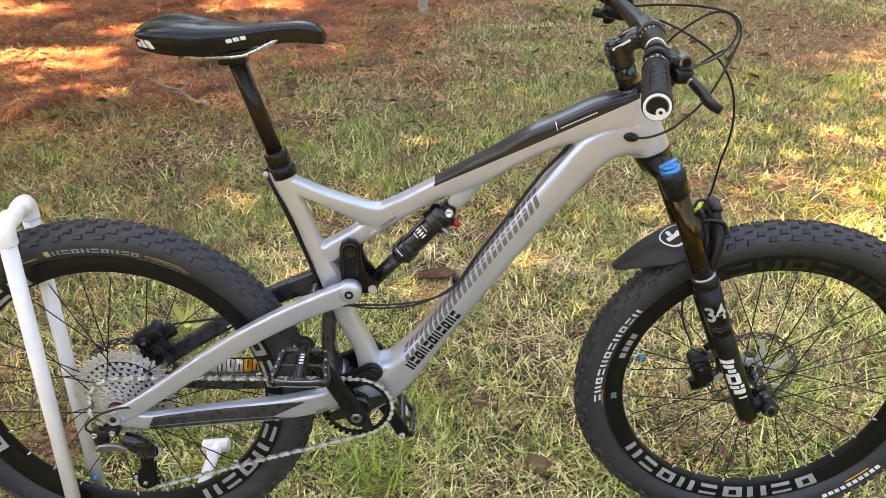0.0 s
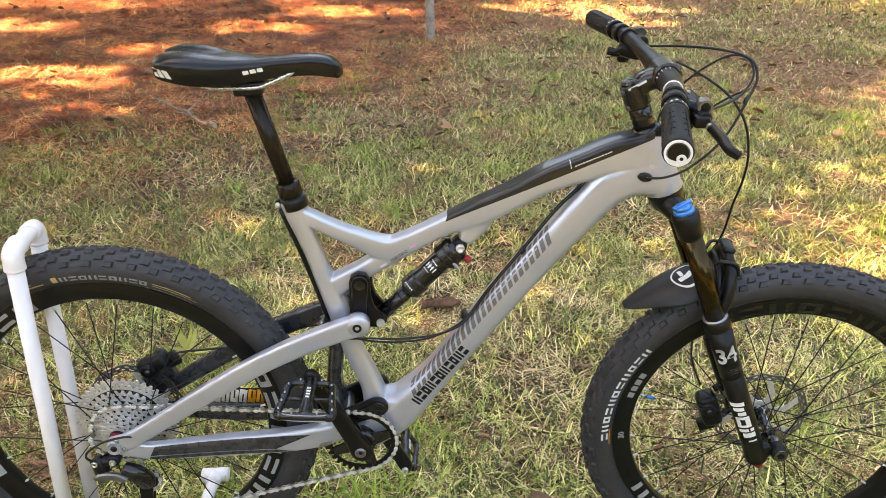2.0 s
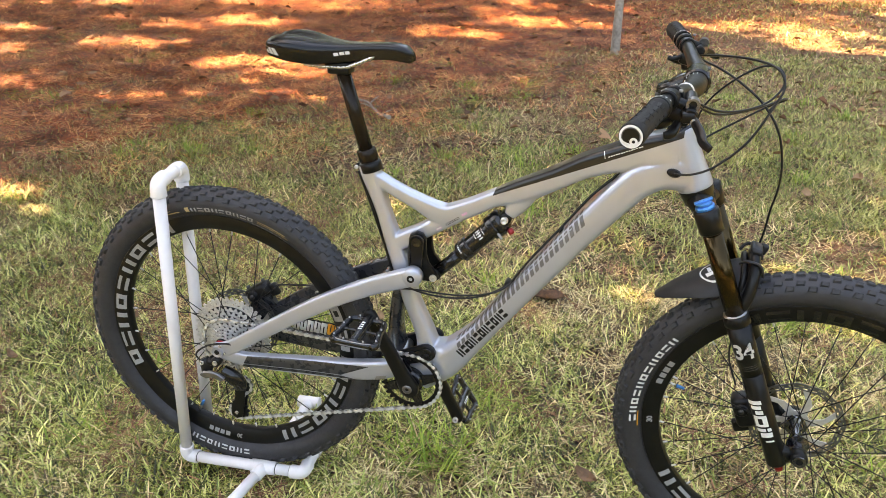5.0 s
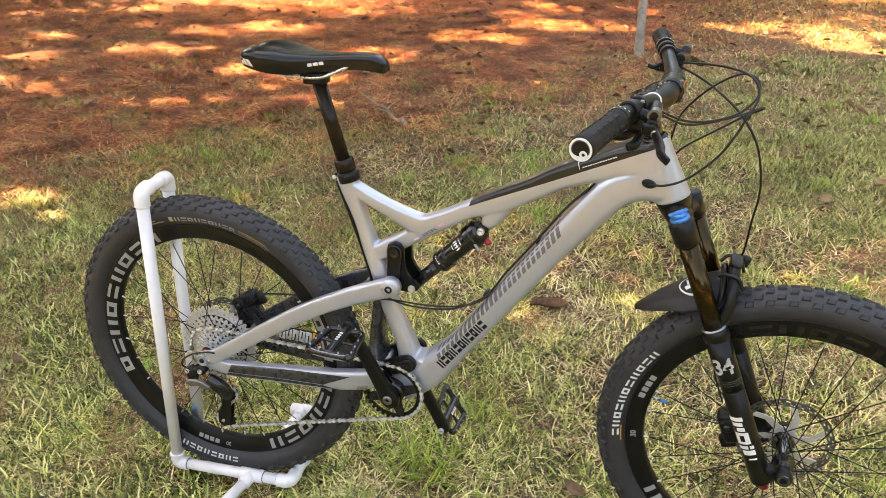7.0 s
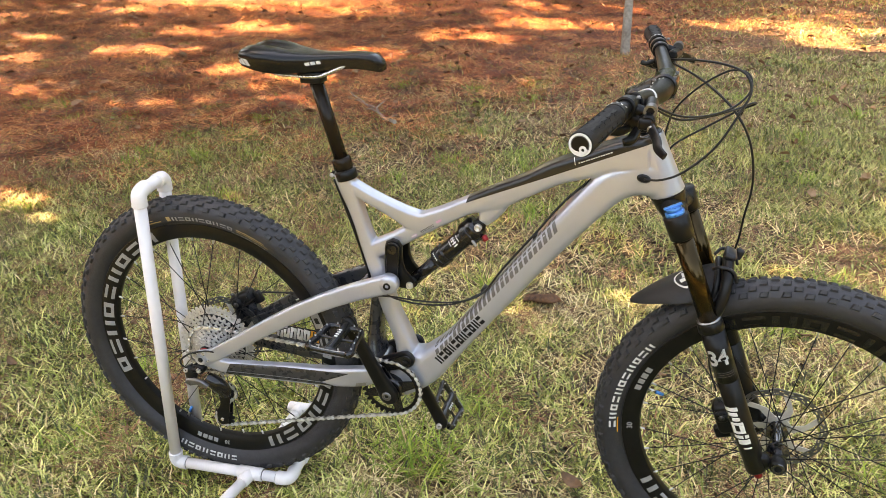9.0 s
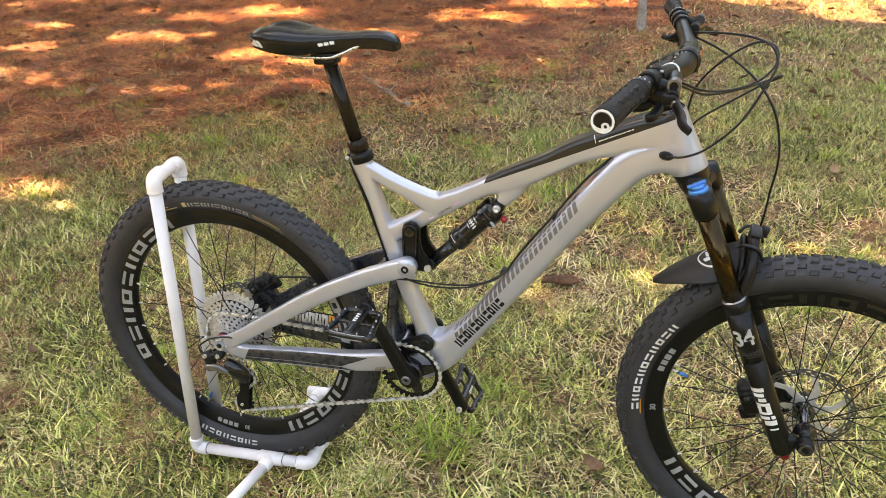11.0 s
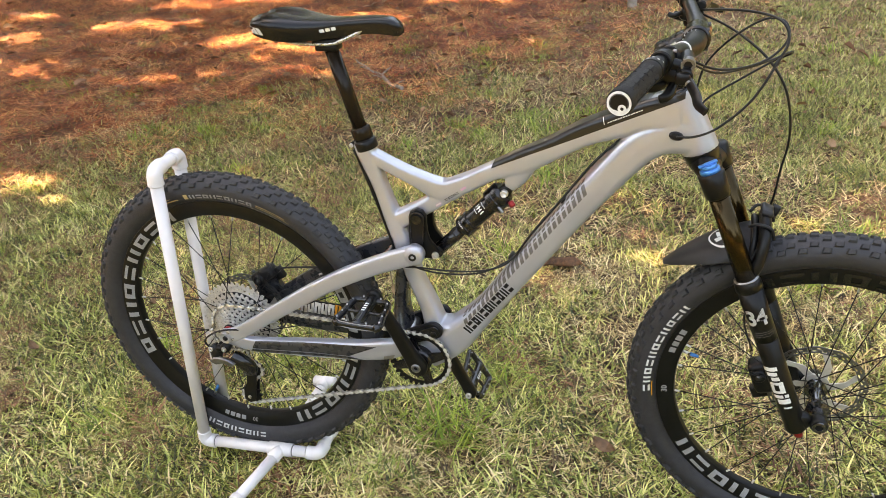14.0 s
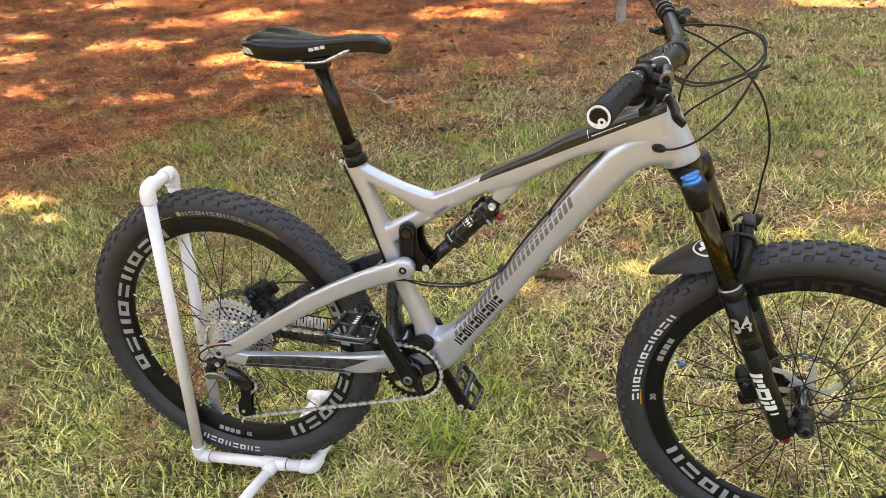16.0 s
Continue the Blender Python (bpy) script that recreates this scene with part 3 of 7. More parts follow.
corners = dict(near_low=Vector((-0.146, -0.05, 0.068)), near_top=Vector((-0.097, -0.053, 0.796)), far_top=Vector((-0.106, 0.053, 0.793)), far_low=Vector((-0.136, 0.042, 0.064)))


def pipe(a, b):
    bm = bmesh.new()
    cylinder(bm, a, b, PR, seg=24)
    part("pipe", bm, PVC, stand)


def elbow(c, da, db, reach=0.032):
    """A moulded bend at c with sockets towards da and db, each ending in a square lip."""
    bm = bmesh.new()
    da, db = Vector(da).normalized(), Vector(db).normalized()
    bend = 0.017
    arc = [c + da * bend * (1 - t) ** 2 + db * bend * t ** 2 for t in (0, 0.15, 0.3, 0.5, 0.7, 0.85, 1)]
    rod(bm, [c + da * reach, c + da * bend * 1.01] + arc[1:-1] + [c + db * bend * 1.01, c + db * reach], FR, 3, 24)
    for d in (da, db):
        cylinder(bm, c + d * (reach - 0.004), c + d * (reach + 0.001), FR + 0.0005, seg=24, bevel=0.0008)
    part("elbow", bm, PVC, stand)


def tee(c, d, e, reach=0.032):
    bm = bmesh.new()
    d, e = Vector(d).normalized(), Vector(e).normalized()
    cylinder(bm, c - d * reach, c + d * reach, FR, seg=24, bevel=0.0012)
    cylinder(bm, c, c + e * (reach + 0.001), FR, seg=24, bevel=0.0012)
    part("tee", bm, PVC, stand)


def seam(c, d):
    """A smear of dark primer round a pipe where it enters its socket."""
    bm = bmesh.new()
    d = Vector(d).normalized()
    cylinder(bm, c - d * 0.0011, c + d * 0.0011, PR + 0.0004, seg=24)
    part("seam", bm, DARKA, stand, "dark ring where pipe meets socket")


c = corners
pipe(c["near_low"], c["near_top"]), pipe(c["far_low"], c["far_top"]), pipe(c["near_top"], c["far_top"])
elbow(c["near_top"], c["near_low"] - c["near_top"], (-0.09, 1, 0), 0.03), elbow(c["far_top"], c["far_low"] - c["far_top"], (0.09, -1, 0), 0.03)
XE = 0.162
for low, s in ((c["near_low"], -1), (c["far_low"], 1)):
    top = c["near_top"] if s < 0 else c["far_top"]
    end = Vector((XE, 0.052 * s, 0.073))
    run = (end - low).normalized()
    elbow(low, top - low, run, 0.03)
    mid = low.lerp(end, 0.67)
    pipe(low, end)
    elbow(end, -run, (0, -s, 0), 0.03)
    foot = Vector((mid.x - 0.05, mid.y - 0.177, 0.05)) if s < 0 else Vector((mid.x + 0.004, mid.y + 0.172, 0.066))
    tee(mid, run, foot - mid)
    pipe(mid, foot)
    tee(foot, (1, 0, 0.03), mid - foot, 0.03)
    for q, w in ((low + run * 0.0315, run), (mid + run * 0.0335, run), (end - run * 0.0315, run)):
        seam(q, w)
pipe(Vector((XE, -0.052, 0.073)), Vector((XE, 0.052, 0.073)))

# ---------------------------------------------------------------- bicycle parts
from mathutils.bvhtree import BVHTree


def surface(ob):
    me = ob.data
    return BVHTree.FromPolygons([v.co[:] for v in me.vertices], [p.vertices[:] for p in me.polygons])


FRAME_TREE = surface(main_frame)


def wrap_quad(bm, tree, corners, ni=6, nj=3, lift=0.0005, way=Vector((0, 1, 0)), start=-0.2):
    """A printed patch: the quad (x, z) is laid on the surface that tree holds, as seen along way."""
    grid = []
    for i in range(ni + 1):
        grid.append([])
        for j in range(nj + 1):
            u, v = i / ni, j / nj
            p = (1 - u) * (1 - v) * Vector(corners[0]) + u * (1 - v) * Vector(corners[1]) + u * v * Vector(corners[2]) + (1 - u) * v * Vector(corners[3])
            hit, nor, _, _ = tree.ray_cast(Vector((p.x, 0, p.y)) + way * start, way)
            grid[-1].append(bm.verts.new(hit - way * lift + nor * lift * 0.3) if hit else None)
    for i in range(ni):
        for j in range(nj):
            q = (grid[i][j], grid[i + 1][j], grid[i + 1][j + 1], grid[i][j + 1])
            if all(q):
                bm.faces.new(q)


def bars_on(tree, start, end, height, letters, seed, way=Vector((0, 1, 0)), lean=0.0, gap=0.2, bold=0.3):
    """Bars for the letters of a word along a line of (x, z) points."""
    a, b = Vector(start), Vector(end)
    u = (b - a)
    n = Vector((-u.y, u.x)).normalized() * height + u.normalized() * lean * height
    bm = bmesh.new()
    for f0, f1, lo, hi in word(0, 1 / letters, letters, gap, 1, seed, 2, bold):
        wrap_quad(bm, tree, [a + u * f0 + n * lo, a + u * f1 + n * lo, a + u * f1 + n * hi, a + u * f0 + n * hi], 2, 2, way=way)
    return bm


# ---- prints on the frame
pieces("print", bars_on(FRAME_TREE, (0.549, 0.456), (0.642, 0.5695), 0.02, 11, 5, gap=0.14, bold=0.37), BLACK, main_frame, "black block print along the down tube")
bm = bmesh.new()
axis0, axis1 = Vector((0.545, 0, 0.47)), Vector((0.785, 0, 0.778))
up_n = Vector((-(axis1 - axis0).z, 0, (axis1 - axis0).x)).normalized()
for k in range(27):
    for f0, f1, g0, g1 in ((0.0, 0.66, 0, 1),):
        rows = []
        for i in range(5):
            phi = radians(16 + 56 * i / 4)
            shift = 0.02 * i / 4
            ray_out = Vector((0, -math.cos(phi), 0)) + up_n * math.sin(phi)
            pair = []
            for f in (f0, f1):
                s = (k + f) / 27
                c0 = axis0.lerp(axis1, s) + (axis1 - axis0).normalized() * shift
                hit, nor, _, _ = FRAME_TREE.ray_cast(c0 + ray_out * 0.1, -ray_out)
                pair.append(bm.verts.new(hit + ray_out * 0.0005) if hit else None)
            rows.append(pair)
        for a, b in zip(rows, rows[1:]):
            if all(a) and all(b):
                bm.faces.new((a[0], a[1], b[1], b[0]))
pieces("print", bm, STRIPE, main_frame, "charcoal slanted stripes on the down tube")
bm = bmesh.new()
wrap_quad(bm, FRAME_TREE, [(0.8, 0.9085), (0.8012, 0.9085), (0.7985, 0.9215), (0.7973, 0.9215)], 1, 4)
for k in range(14):
    x = 0.806 + k * 0.0042
    wrap_quad(bm, FRAME_TREE, [(x, 0.9115 + (x - 0.806) * 0.425), (x + 0.003, 0.9125 + (x - 0.806) * 0.425), (x + 0.003, 0.9145 + (x - 0.806) * 0.425), (x, 0.9135 + (x - 0.806) * 0.425)], 1, 1)
pieces("print", bm, WHITE, main_frame, "fine white print on the top tube")
bm = bmesh.new()
for x, z in ((0.488, 0.7315), (0.539, 0.7675)):
    wrap_quad(bm, FRAME_TREE, [(x, z), (x + 0.0105, z + 0.0064), (x + 0.0085, z + 0.0108), (x - 0.002, z + 0.0044)], 2, 2)
pieces("sticker", bm, PINK, main_frame, "small pink sticker")
bm = bmesh.new()
wrap_quad(bm, FRAME_TREE, [(0.488, 0.7335), (0.497, 0.739), (0.496, 0.741), (0.487, 0.7355)], 2, 1, 0.0009)
pieces("sticker", bm, WHITE, main_frame, "white stripe sticker")
pieces("print", bars_on(FRAME_TREE, (0.507, 0.744), (0.535, 0.7625), 0.005, 8, 9), DARKP, main_frame, "tiny dark print")

# black strip down the back of the seat tube
bm = bmesh.new()
rod(bm, [(0.3245, -0.002, 0.838), (0.3495, -0.002, 0.765), (0.372, -0.002, 0.692), (0.39, -0.002, 0.625)], 0.0042, 6, 8)
part("seat_tube_strip", bm, BLACK, main_frame, "black strip behind the seat tube")
# cable port
bm = bmesh.new()
lathe(bm, [(0.0, -0.0035), (0.009, -0.003), (0.0125, 0.001), (0.0125, 0.006), (0.0, 0.006)], 24, Matrix.Translation((0.921, -0.0315, 0.894)) @ pose(0, 0, 0, -6, 12, 4) @ Matrix.Diagonal((1, 1, 0.62, 1)))
part("cable_port", bm, BLACK, main_frame, "black rubber cable port")
# headset rings and spacers
bm = bmesh.new()
cylinder(bm, STEER + AX * 0.108, STEER + AX * 0.118, 0.0255, 0.022, 28, 0.002)
cylinder(bm, STEER + AX * 0.118, STEER + AX * 0.152, 0.0178, seg=28, bevel=0.001)
cylinder(bm, STEER + AX * 0.1355, STEER + AX * 0.1365, 0.0182, seg=28)
part("headset", bm, GLOSS, bike, "black headset and spacers")


# ---- rocker link, pivots and shock
ROCKER = [(0.433, 0.712), (0.437, 0.724), (0.449, 0.7305), (0.462, 0.727), (0.469, 0.716), (0.4685, 0.7), (0.4695, 0.68), (0.4745, 0.662), (0.487, 0.6455), (0.4945, 0.632), (0.483, 0.6225), (0.462, 0.6235), (0.44, 0.629), (0.432, 0.64), (0.431, 0.67)]
for s in (-1, 1):
    bm = bmesh.new()
    plate(bm, ROCKER, 0.019 * s, 0.03 * s, 0.0025)
    rocker = part("rocker_link", bm, SATIN, bike, "black rocker link")
    bm = bmesh.new()
    plate(bm, capsule((0.4515, 0.711), (0.4495, 0.66), 0.0145, 0.012), 0.03 * s, 0.0345 * s, 0.0015)
    part("rocker_cover", bm, BLACK, rocker)
    bm = bmesh.new()
    loop = capsule((0.4515, 0.711), (0.4495, 0.66), 0.0138, 0.0113)
    rod(bm, [(x, 0.0346 * s, z) for x, z in loop + loop[:1]], 0.0014, 1, 6)
    part("rocker_rim", bm, GLOSS, rocker, "raised gloss rim")
    for x, z, r in ((0.4515, 0.711, 0.0095),):
        bm = bmesh.new()
        lathe(bm, [(0.0, -0.001), (0.0035, -0.001), (0.0036, -0.0025), (r, -0.003), (r, 0.002), (0.0, 0.002)], 24, Matrix.Translation((x, 0.0355 * s, z)) @ (Matrix() if s < 0 else pose(0, 0, 0, 0, 0, 180)))
        part("pivot_bolt", bm, GLOSS, rocker)
    bm = bmesh.new()
    lathe(bm, [(0.0, 0.001), (0.003, 0.001), (0.0033, -0.003), (0.0068, -0.003), (0.0075, 0.0), (0.0075, 0.003), (0.0, 0.003)], 20, Matrix.Translation((0.484, 0.032 * s, 0.633)) @ (Matrix() if s < 0 else pose(0, 0, 0, 0, 0, 180)))
    part("shock_bolt", bm, CASS, rocker, "silver shock bolt")
    bm = bmesh.new()
    lathe(bm, [(0.0, 0.0005), (0.0035, 0.0005), (0.0038, -0.0008), (0.0076, -0.0012), (0.0082, 0.001), (0.0082, 0.003), (0.0, 0.003)], 24, Matrix.Translation((0.4455, 0.0612 * s, 0.64)) @ (Matrix() if s < 0 else pose(0, 0, 0, 0, 0, 180)))
    part("stay_pivot", bm, BLACK, bike, "black stay pivot bolt")
bm = bmesh.new()
cylinder(bm, (0.4515, -0.03, 0.711), (0.4515, 0.03, 0.711), 0.011, seg=20)
cylinder(bm, (0.447, -0.058, 0.641), (0.447, 0.058, 0.641), 0.008, seg=20)
cylinder(bm, (0.4805, -0.03, 0.631), (0.4805, 0.03, 0.631), 0.006, seg=16)
pieces("pivot_axle", bm, BLACK, bike)

S0, S1 = Vector((0.6225, 0, 0.7685)), Vector((0.484, 0, 0.632))
sd = (S1 - S0).normalized()
bm = bmesh.new()
m = between(S0, S1)
lathe(bm, [(0.01, 0.002), (0.02, 0.004), (0.0245, 0.009), (0.0255, 0.012), (0.0255, 0.02), (0.024, 0.0215), (0.024, 0.023), (0.0255, 0.0245), (0.0255, 0.036), (0.0245, 0.0385), (0.0197, 0.0395), (0.0192, 0.041), (0.0192, 0.094), (0.0198, 0.0955), (0.0215, 0.0965), (0.022, 0.098), (0.022, 0.106), (0.0208, 0.107), (0.0208, 0.109), (0.022, 0.11), (0.022, 0.119), (0.0205, 0.1215), (0.0165, 0.1225), (0.016, 0.126), (0.0128, 0.1265)], 36, m)
shock = part("rear_shock", bm, GLOSS, bike, "black air shock with white block prints", 18)
bm = bmesh.new()
cylinder(bm, S0 + sd * 0.125, S0 + sd * 0.19, 0.0128, seg=28)
cylinder(bm, S0 + sd * 0.139, S0 + sd * 0.142, 0.0136, seg=28)
part("shock_shaft", bm, GLOSS, shock, "gloss black shock shaft")
for c0, r, hw in ((S0, 0.0125, 0.014), (S1, 0.0115, 0.018)):
    bm = bmesh.new()
    cylinder(bm, c0 - Vector((0, hw, 0)), c0 + Vector((0, hw, 0)), r, seg=24, bevel=0.002)
    part("shock_eyelet", bm, SATIN, shock)
bm = bmesh.new()
for s in (-1, 1):
    lathe(bm, [(0.0, 0.0015), (0.0035, 0.0015), (0.0038, -0.002), (0.0066, -0.002), (0.0074, 0.001), (0.0074, 0.006), (0.0, 0.006)], 24, Matrix.Translation((S0.x, 0.0235 * s, S0.z)) @ (Matrix() if s < 0 else pose(0, 0, 0, 0, 0, 180)))
pieces("shock_mount_bolt", bm, CASS, shock, "silver shock mount bolt")
bm = bmesh.new()
cylinder(bm, (0.632, -0.012, 0.75), (0.639, -0.0175, 0.7415), 0.006, seg=20, bevel=0.002)
part("rebound_knob", bm, RED, shock, "red rebound knob")
bm = bmesh.new()
rod(bm, [(0.61, -0.02, 0.742), (0.616, -0.023, 0.736), (0.62, -0.024, 0.731)], 0.003, 4, 8)
part("lockout_lever", bm, ALLOY, shock, "grey lockout lever")


def round_print(bm, m, r, marks):
    """Patches on a tube that runs along m's y axis: (height0, height1, angle0, angle1) in metres and degrees."""
    for h0, h1, a0, a1 in marks:
        rows = []
        for i in range(5):
            t = radians(a0 + (a1 - a0) * i / 4)
            rows.append([bm.verts.new(m @ Vector((r * math.cos(t), h, r * math.sin(t)))) for h in (h0, h1)])
        for a, b in zip(rows, rows[1:]):
            bm.faces.new((a[0], b[0], b[1], a[1]))


# the pose's local frame decides which angle faces the viewer's side
def facing(m, way=Vector((0, -1, 0))):
    v = m.to_3x3().inverted() @ way
    return math.degrees(math.atan2(v.z, v.x))


f0 = facing(m, Vector((-0.1, -0.85, 0.5)))
bm = bmesh.new()
round_print(bm, m, 0.01945, [(0.05, 0.0518, f0 - 30 + k * 10, f0 - 24 + k * 10) for k in range(5)] + [(0.056, 0.066, f0 - 30 + k * 17, f0 - 24 + k * 17) for k in range(4)] + [(0.0595, 0.061, f0 - 24, f0 + 14), (0.07, 0.0712, f0 - 28, f0 + 10)])
round_print(bm, m, 0.02225, [(0.1115, 0.1145, f0 - 30 + k * 11, f0 - 25 + k * 11) for k in range(5)])
pieces("shock_print", bm, WHITE, shock, "white block print")

# lower pivot link behind the chainring and the dark yoke of the swing arm
for s in (-1, 1):
    bm = bmesh.new()
    plate(bm, capsule((0.412, 0.437), (0.472, 0.459), 0.016, 0.0195), 0.03 * s, 0.043 * s, 0.003)
    link = part("lower_link", bm, BLACK, bike, "black lower suspension link")
    bm = bmesh.new()
    plate(bm, capsule((0.442, 0.448), (0.4735, 0.4595), 0.0115, 0.0135), 0.043 * s, 0.046 * s, 0.0012)
    part("link_cover", bm, GLOSS, link)
    bm = bmesh.new()
    cylinder(bm, (0.473, 0.045 * s, 0.4545), (0.473, 0.0495 * s, 0.4545), 0.0068, seg=20, bevel=0.001)
    part("link_bolt", bm, SATIN, link)
bm = bmesh.new()
cylinder(bm, (0.411, -0.05, 0.434), (0.411, 0.05, 0.434), 0.0135, seg=24, bevel=0.002)
part("chainstay_axle", bm, ALLOY, bike, "grey chainstay pivot axle")
shell("swing_arm_yoke", [([(0.402, 0.012, 0.59, 0.012, 0.03), (0.398, 0.012, 0.55, 0.0145, 0.03), (0.392, 0.01, 0.49, 0.014, 0.034), (0.398, 0.0, 0.44, 0.018, 0.042), (0.405, 0.0, 0.425, 0.012, 0.044)], 2.6)], 0.003, CARBON, bike, "charcoal swing arm yoke", 3)
# bridge of the seatstays
bm = bmesh.new()
sweep(bm, [(0.395, -0.047, 0.618, 0.015, 0.01), (0.385, -0.03, 0.616, 0.015, 0.012), (0.382, 0.0, 0.615, 0.015, 0.012), (0.385, 0.03, 0.616, 0.015, 0.012), (0.395, 0.047, 0.618, 0.015, 0.01)], 4, 12)
part("stay_bridge", bm, CARBON, bike)

# ---- dark shield on the near chainstay, axle end, sticker on the other one
near_cs = [o for o in bike.children if o.name.startswith("chainstay") and "silver" in o.get("label", "")][0]
cs_tree = surface(near_cs)
bm = bmesh.new()
wrap_quad(bm, cs_tree, [(0.06, 0.3885), (0.285, 0.389), (0.35, 0.4185), (0.07, 0.4075)], 28, 5, 0.0008)
wrap_quad(bm, cs_tree, [(0.055, 0.3795), (0.32, 0.3815), (0.288, 0.3875), (0.06, 0.387)], 24, 3, 0.0008)
pieces("chainstay_shield", bm, CARBON, near_cs, "dark blue-black chainstay shield")
bm = bmesh.new()
wrap_quad(bm, cs_tree, [(0.362, 0.387), (0.384, 0.39), (0.388, 0.4), (0.366, 0.398)], 3, 3, 0.0008)
part("badge", bm, ALLOY, near_cs, "small chrome badge")
far_cs = [o for o in bike.children if o.name.startswith("chainstay") and "charcoal" in o.get("label", "")][0]
bm = bmesh.new()
box(bm, (0.2, 0.003, 0.034), Matrix.Translation((0.235, 0.0345, 0.4385)) @ pose(0, 0, 0, 0, 3, 0), 0.001)
guard = part("stay_guard", bm, BLACK, far_cs, "black guard on the inner stay")
for k in range(11):
    x = 0.145 + k * 0.0165
    mm = Matrix.Translation((x, 0.0325, 0.4385 - (x - 0.235) * 0.052)) @ pose(0, 0, 0, 0, 3 + 8, 0)
    bm = bmesh.new()
    box(bm, (0.0145, 0.001, 0.029), mm)
    block = part("guard_print", bm, ORANGE if k in (5, 6) else WHITE, guard, "orange printed block" if k in (5, 6) else "white printed block")
    bm = bmesh.new()
    for dx, dz, w, h in ((0.0, 0.004 if k % 2 else -0.004, 0.0026, 0.018),):
        box(bm, (w, 0.001, h), mm @ Matrix.Translation((dx, -0.0006, dz)))
    pieces("print_gap", bm, BLACK, block)
bm = bmesh.new()
lathe(bm, [(0.0, 0.004), (0.0055, 0.004), (0.006, -0.001), (0.0125, -0.002), (0.0135, 0.001), (0.0135, 0.008), (0.0, 0.008)], 32, Matrix.Translation((0.0, -0.078, 0.4105)))
part("rear_axle", bm, STAYP, bike, "silver rear axle end")
bm = bmesh.new()
cylinder(bm, (0.0, -0.0745, 0.4105), (0.0, -0.0804, 0.4105), 0.0058, seg=16)
part("axle_socket", bm, BLACK, bike)
bm = bmesh.new()
for x, z, r in ((0.008, 0.426, 0.004), (0.017, 0.409, 0.0028)):
    cylinder(bm, (x, -0.071, z), (x, -0.079, z), r, seg=12, bevel=0.0006)
pieces("dropout_bolt", bm, STEEL, bike)
bm = bmesh.new()
cylinder(bm, (0, 0.055, 0.412), (0, 0.078, 0.412), 0.013, seg=24, bevel=0.002)
part("rear_axle_end", bm, BLACK, bike)


# ---- toothed discs
def toothed(bm, r, inner, teeth, y, thick, depth=0.0032, mi=0, slots=0):
    outer = []
    for k in range(teeth):
        a = 2 * math.pi * k / teeth
        p = 2 * math.pi / teeth
        for f, rr in ((-0.42, r - depth), (-0.16, r + depth * 0.9), (0.16, r + depth * 0.9), (0.42, r - depth)):
            outer.append((a + f * p, rr))
    n = len(outer)
    rings = []
    for yy, which in ((y - thick / 2, 1), (y - thick / 2, 0), (y + thick / 2, 0), (y + thick / 2, 1)):
        rings.append([bm.verts.new(((inner if which else rr) * math.cos(a), yy, (inner if which else rr) * math.sin(a))) for a, rr in outer])
    for i in range(4):
        p, q = rings[i], rings[(i + 1) % 4]
        for k in range(n):
            bm.faces.new((p[k], q[k], q[(k + 1) % n], p[(k + 1) % n])).material_index = mi
    bmesh.ops.recalc_face_normals(bm, faces=bm.faces)
    return bm


TEETH = (11, 13, 15, 18, 21, 24, 27, 31, 35, 40, 45)
bm = bmesh.new()
cog_r = [t * 0.0127 / (2 * math.pi) + 0.0012 for t in TEETH]
lathe(bm, [(0.012, -0.058), (0.0155, -0.057)] + [(max(0.0155, r - 0.0074), -0.0525 + i * 0.0049) for i, r in enumerate(cog_r[:10])] + [(0.045, -0.006), (0.02, -0.004)], 48)
cassette = part("cassette", bm, BLACK, rear_wheel, "nickel-plated cassette sprockets")
for i, t in enumerate(TEETH):
    bm = bmesh.new()
    r = cog_r[i]
    toothed(bm, r, max(0.015, r - (0.0072 if i < 10 else 0.0125)), t, -0.0525 + i * 0.0049, 0.0021, 0.0034)
    cog = part("sprocket", bm, CASS, rear_wheel, smooth=0)
    cog.matrix_local = Matrix.Rotation(0.13 * i, 4, "Y")
bm = bmesh.new()
cylinder(bm, (0, -0.0565, 0), (0, -0.061, 0), 0.0145, seg=28, bevel=0.001)
part("lock_ring", bm, RED, rear_wheel, "red cassette lock ring")


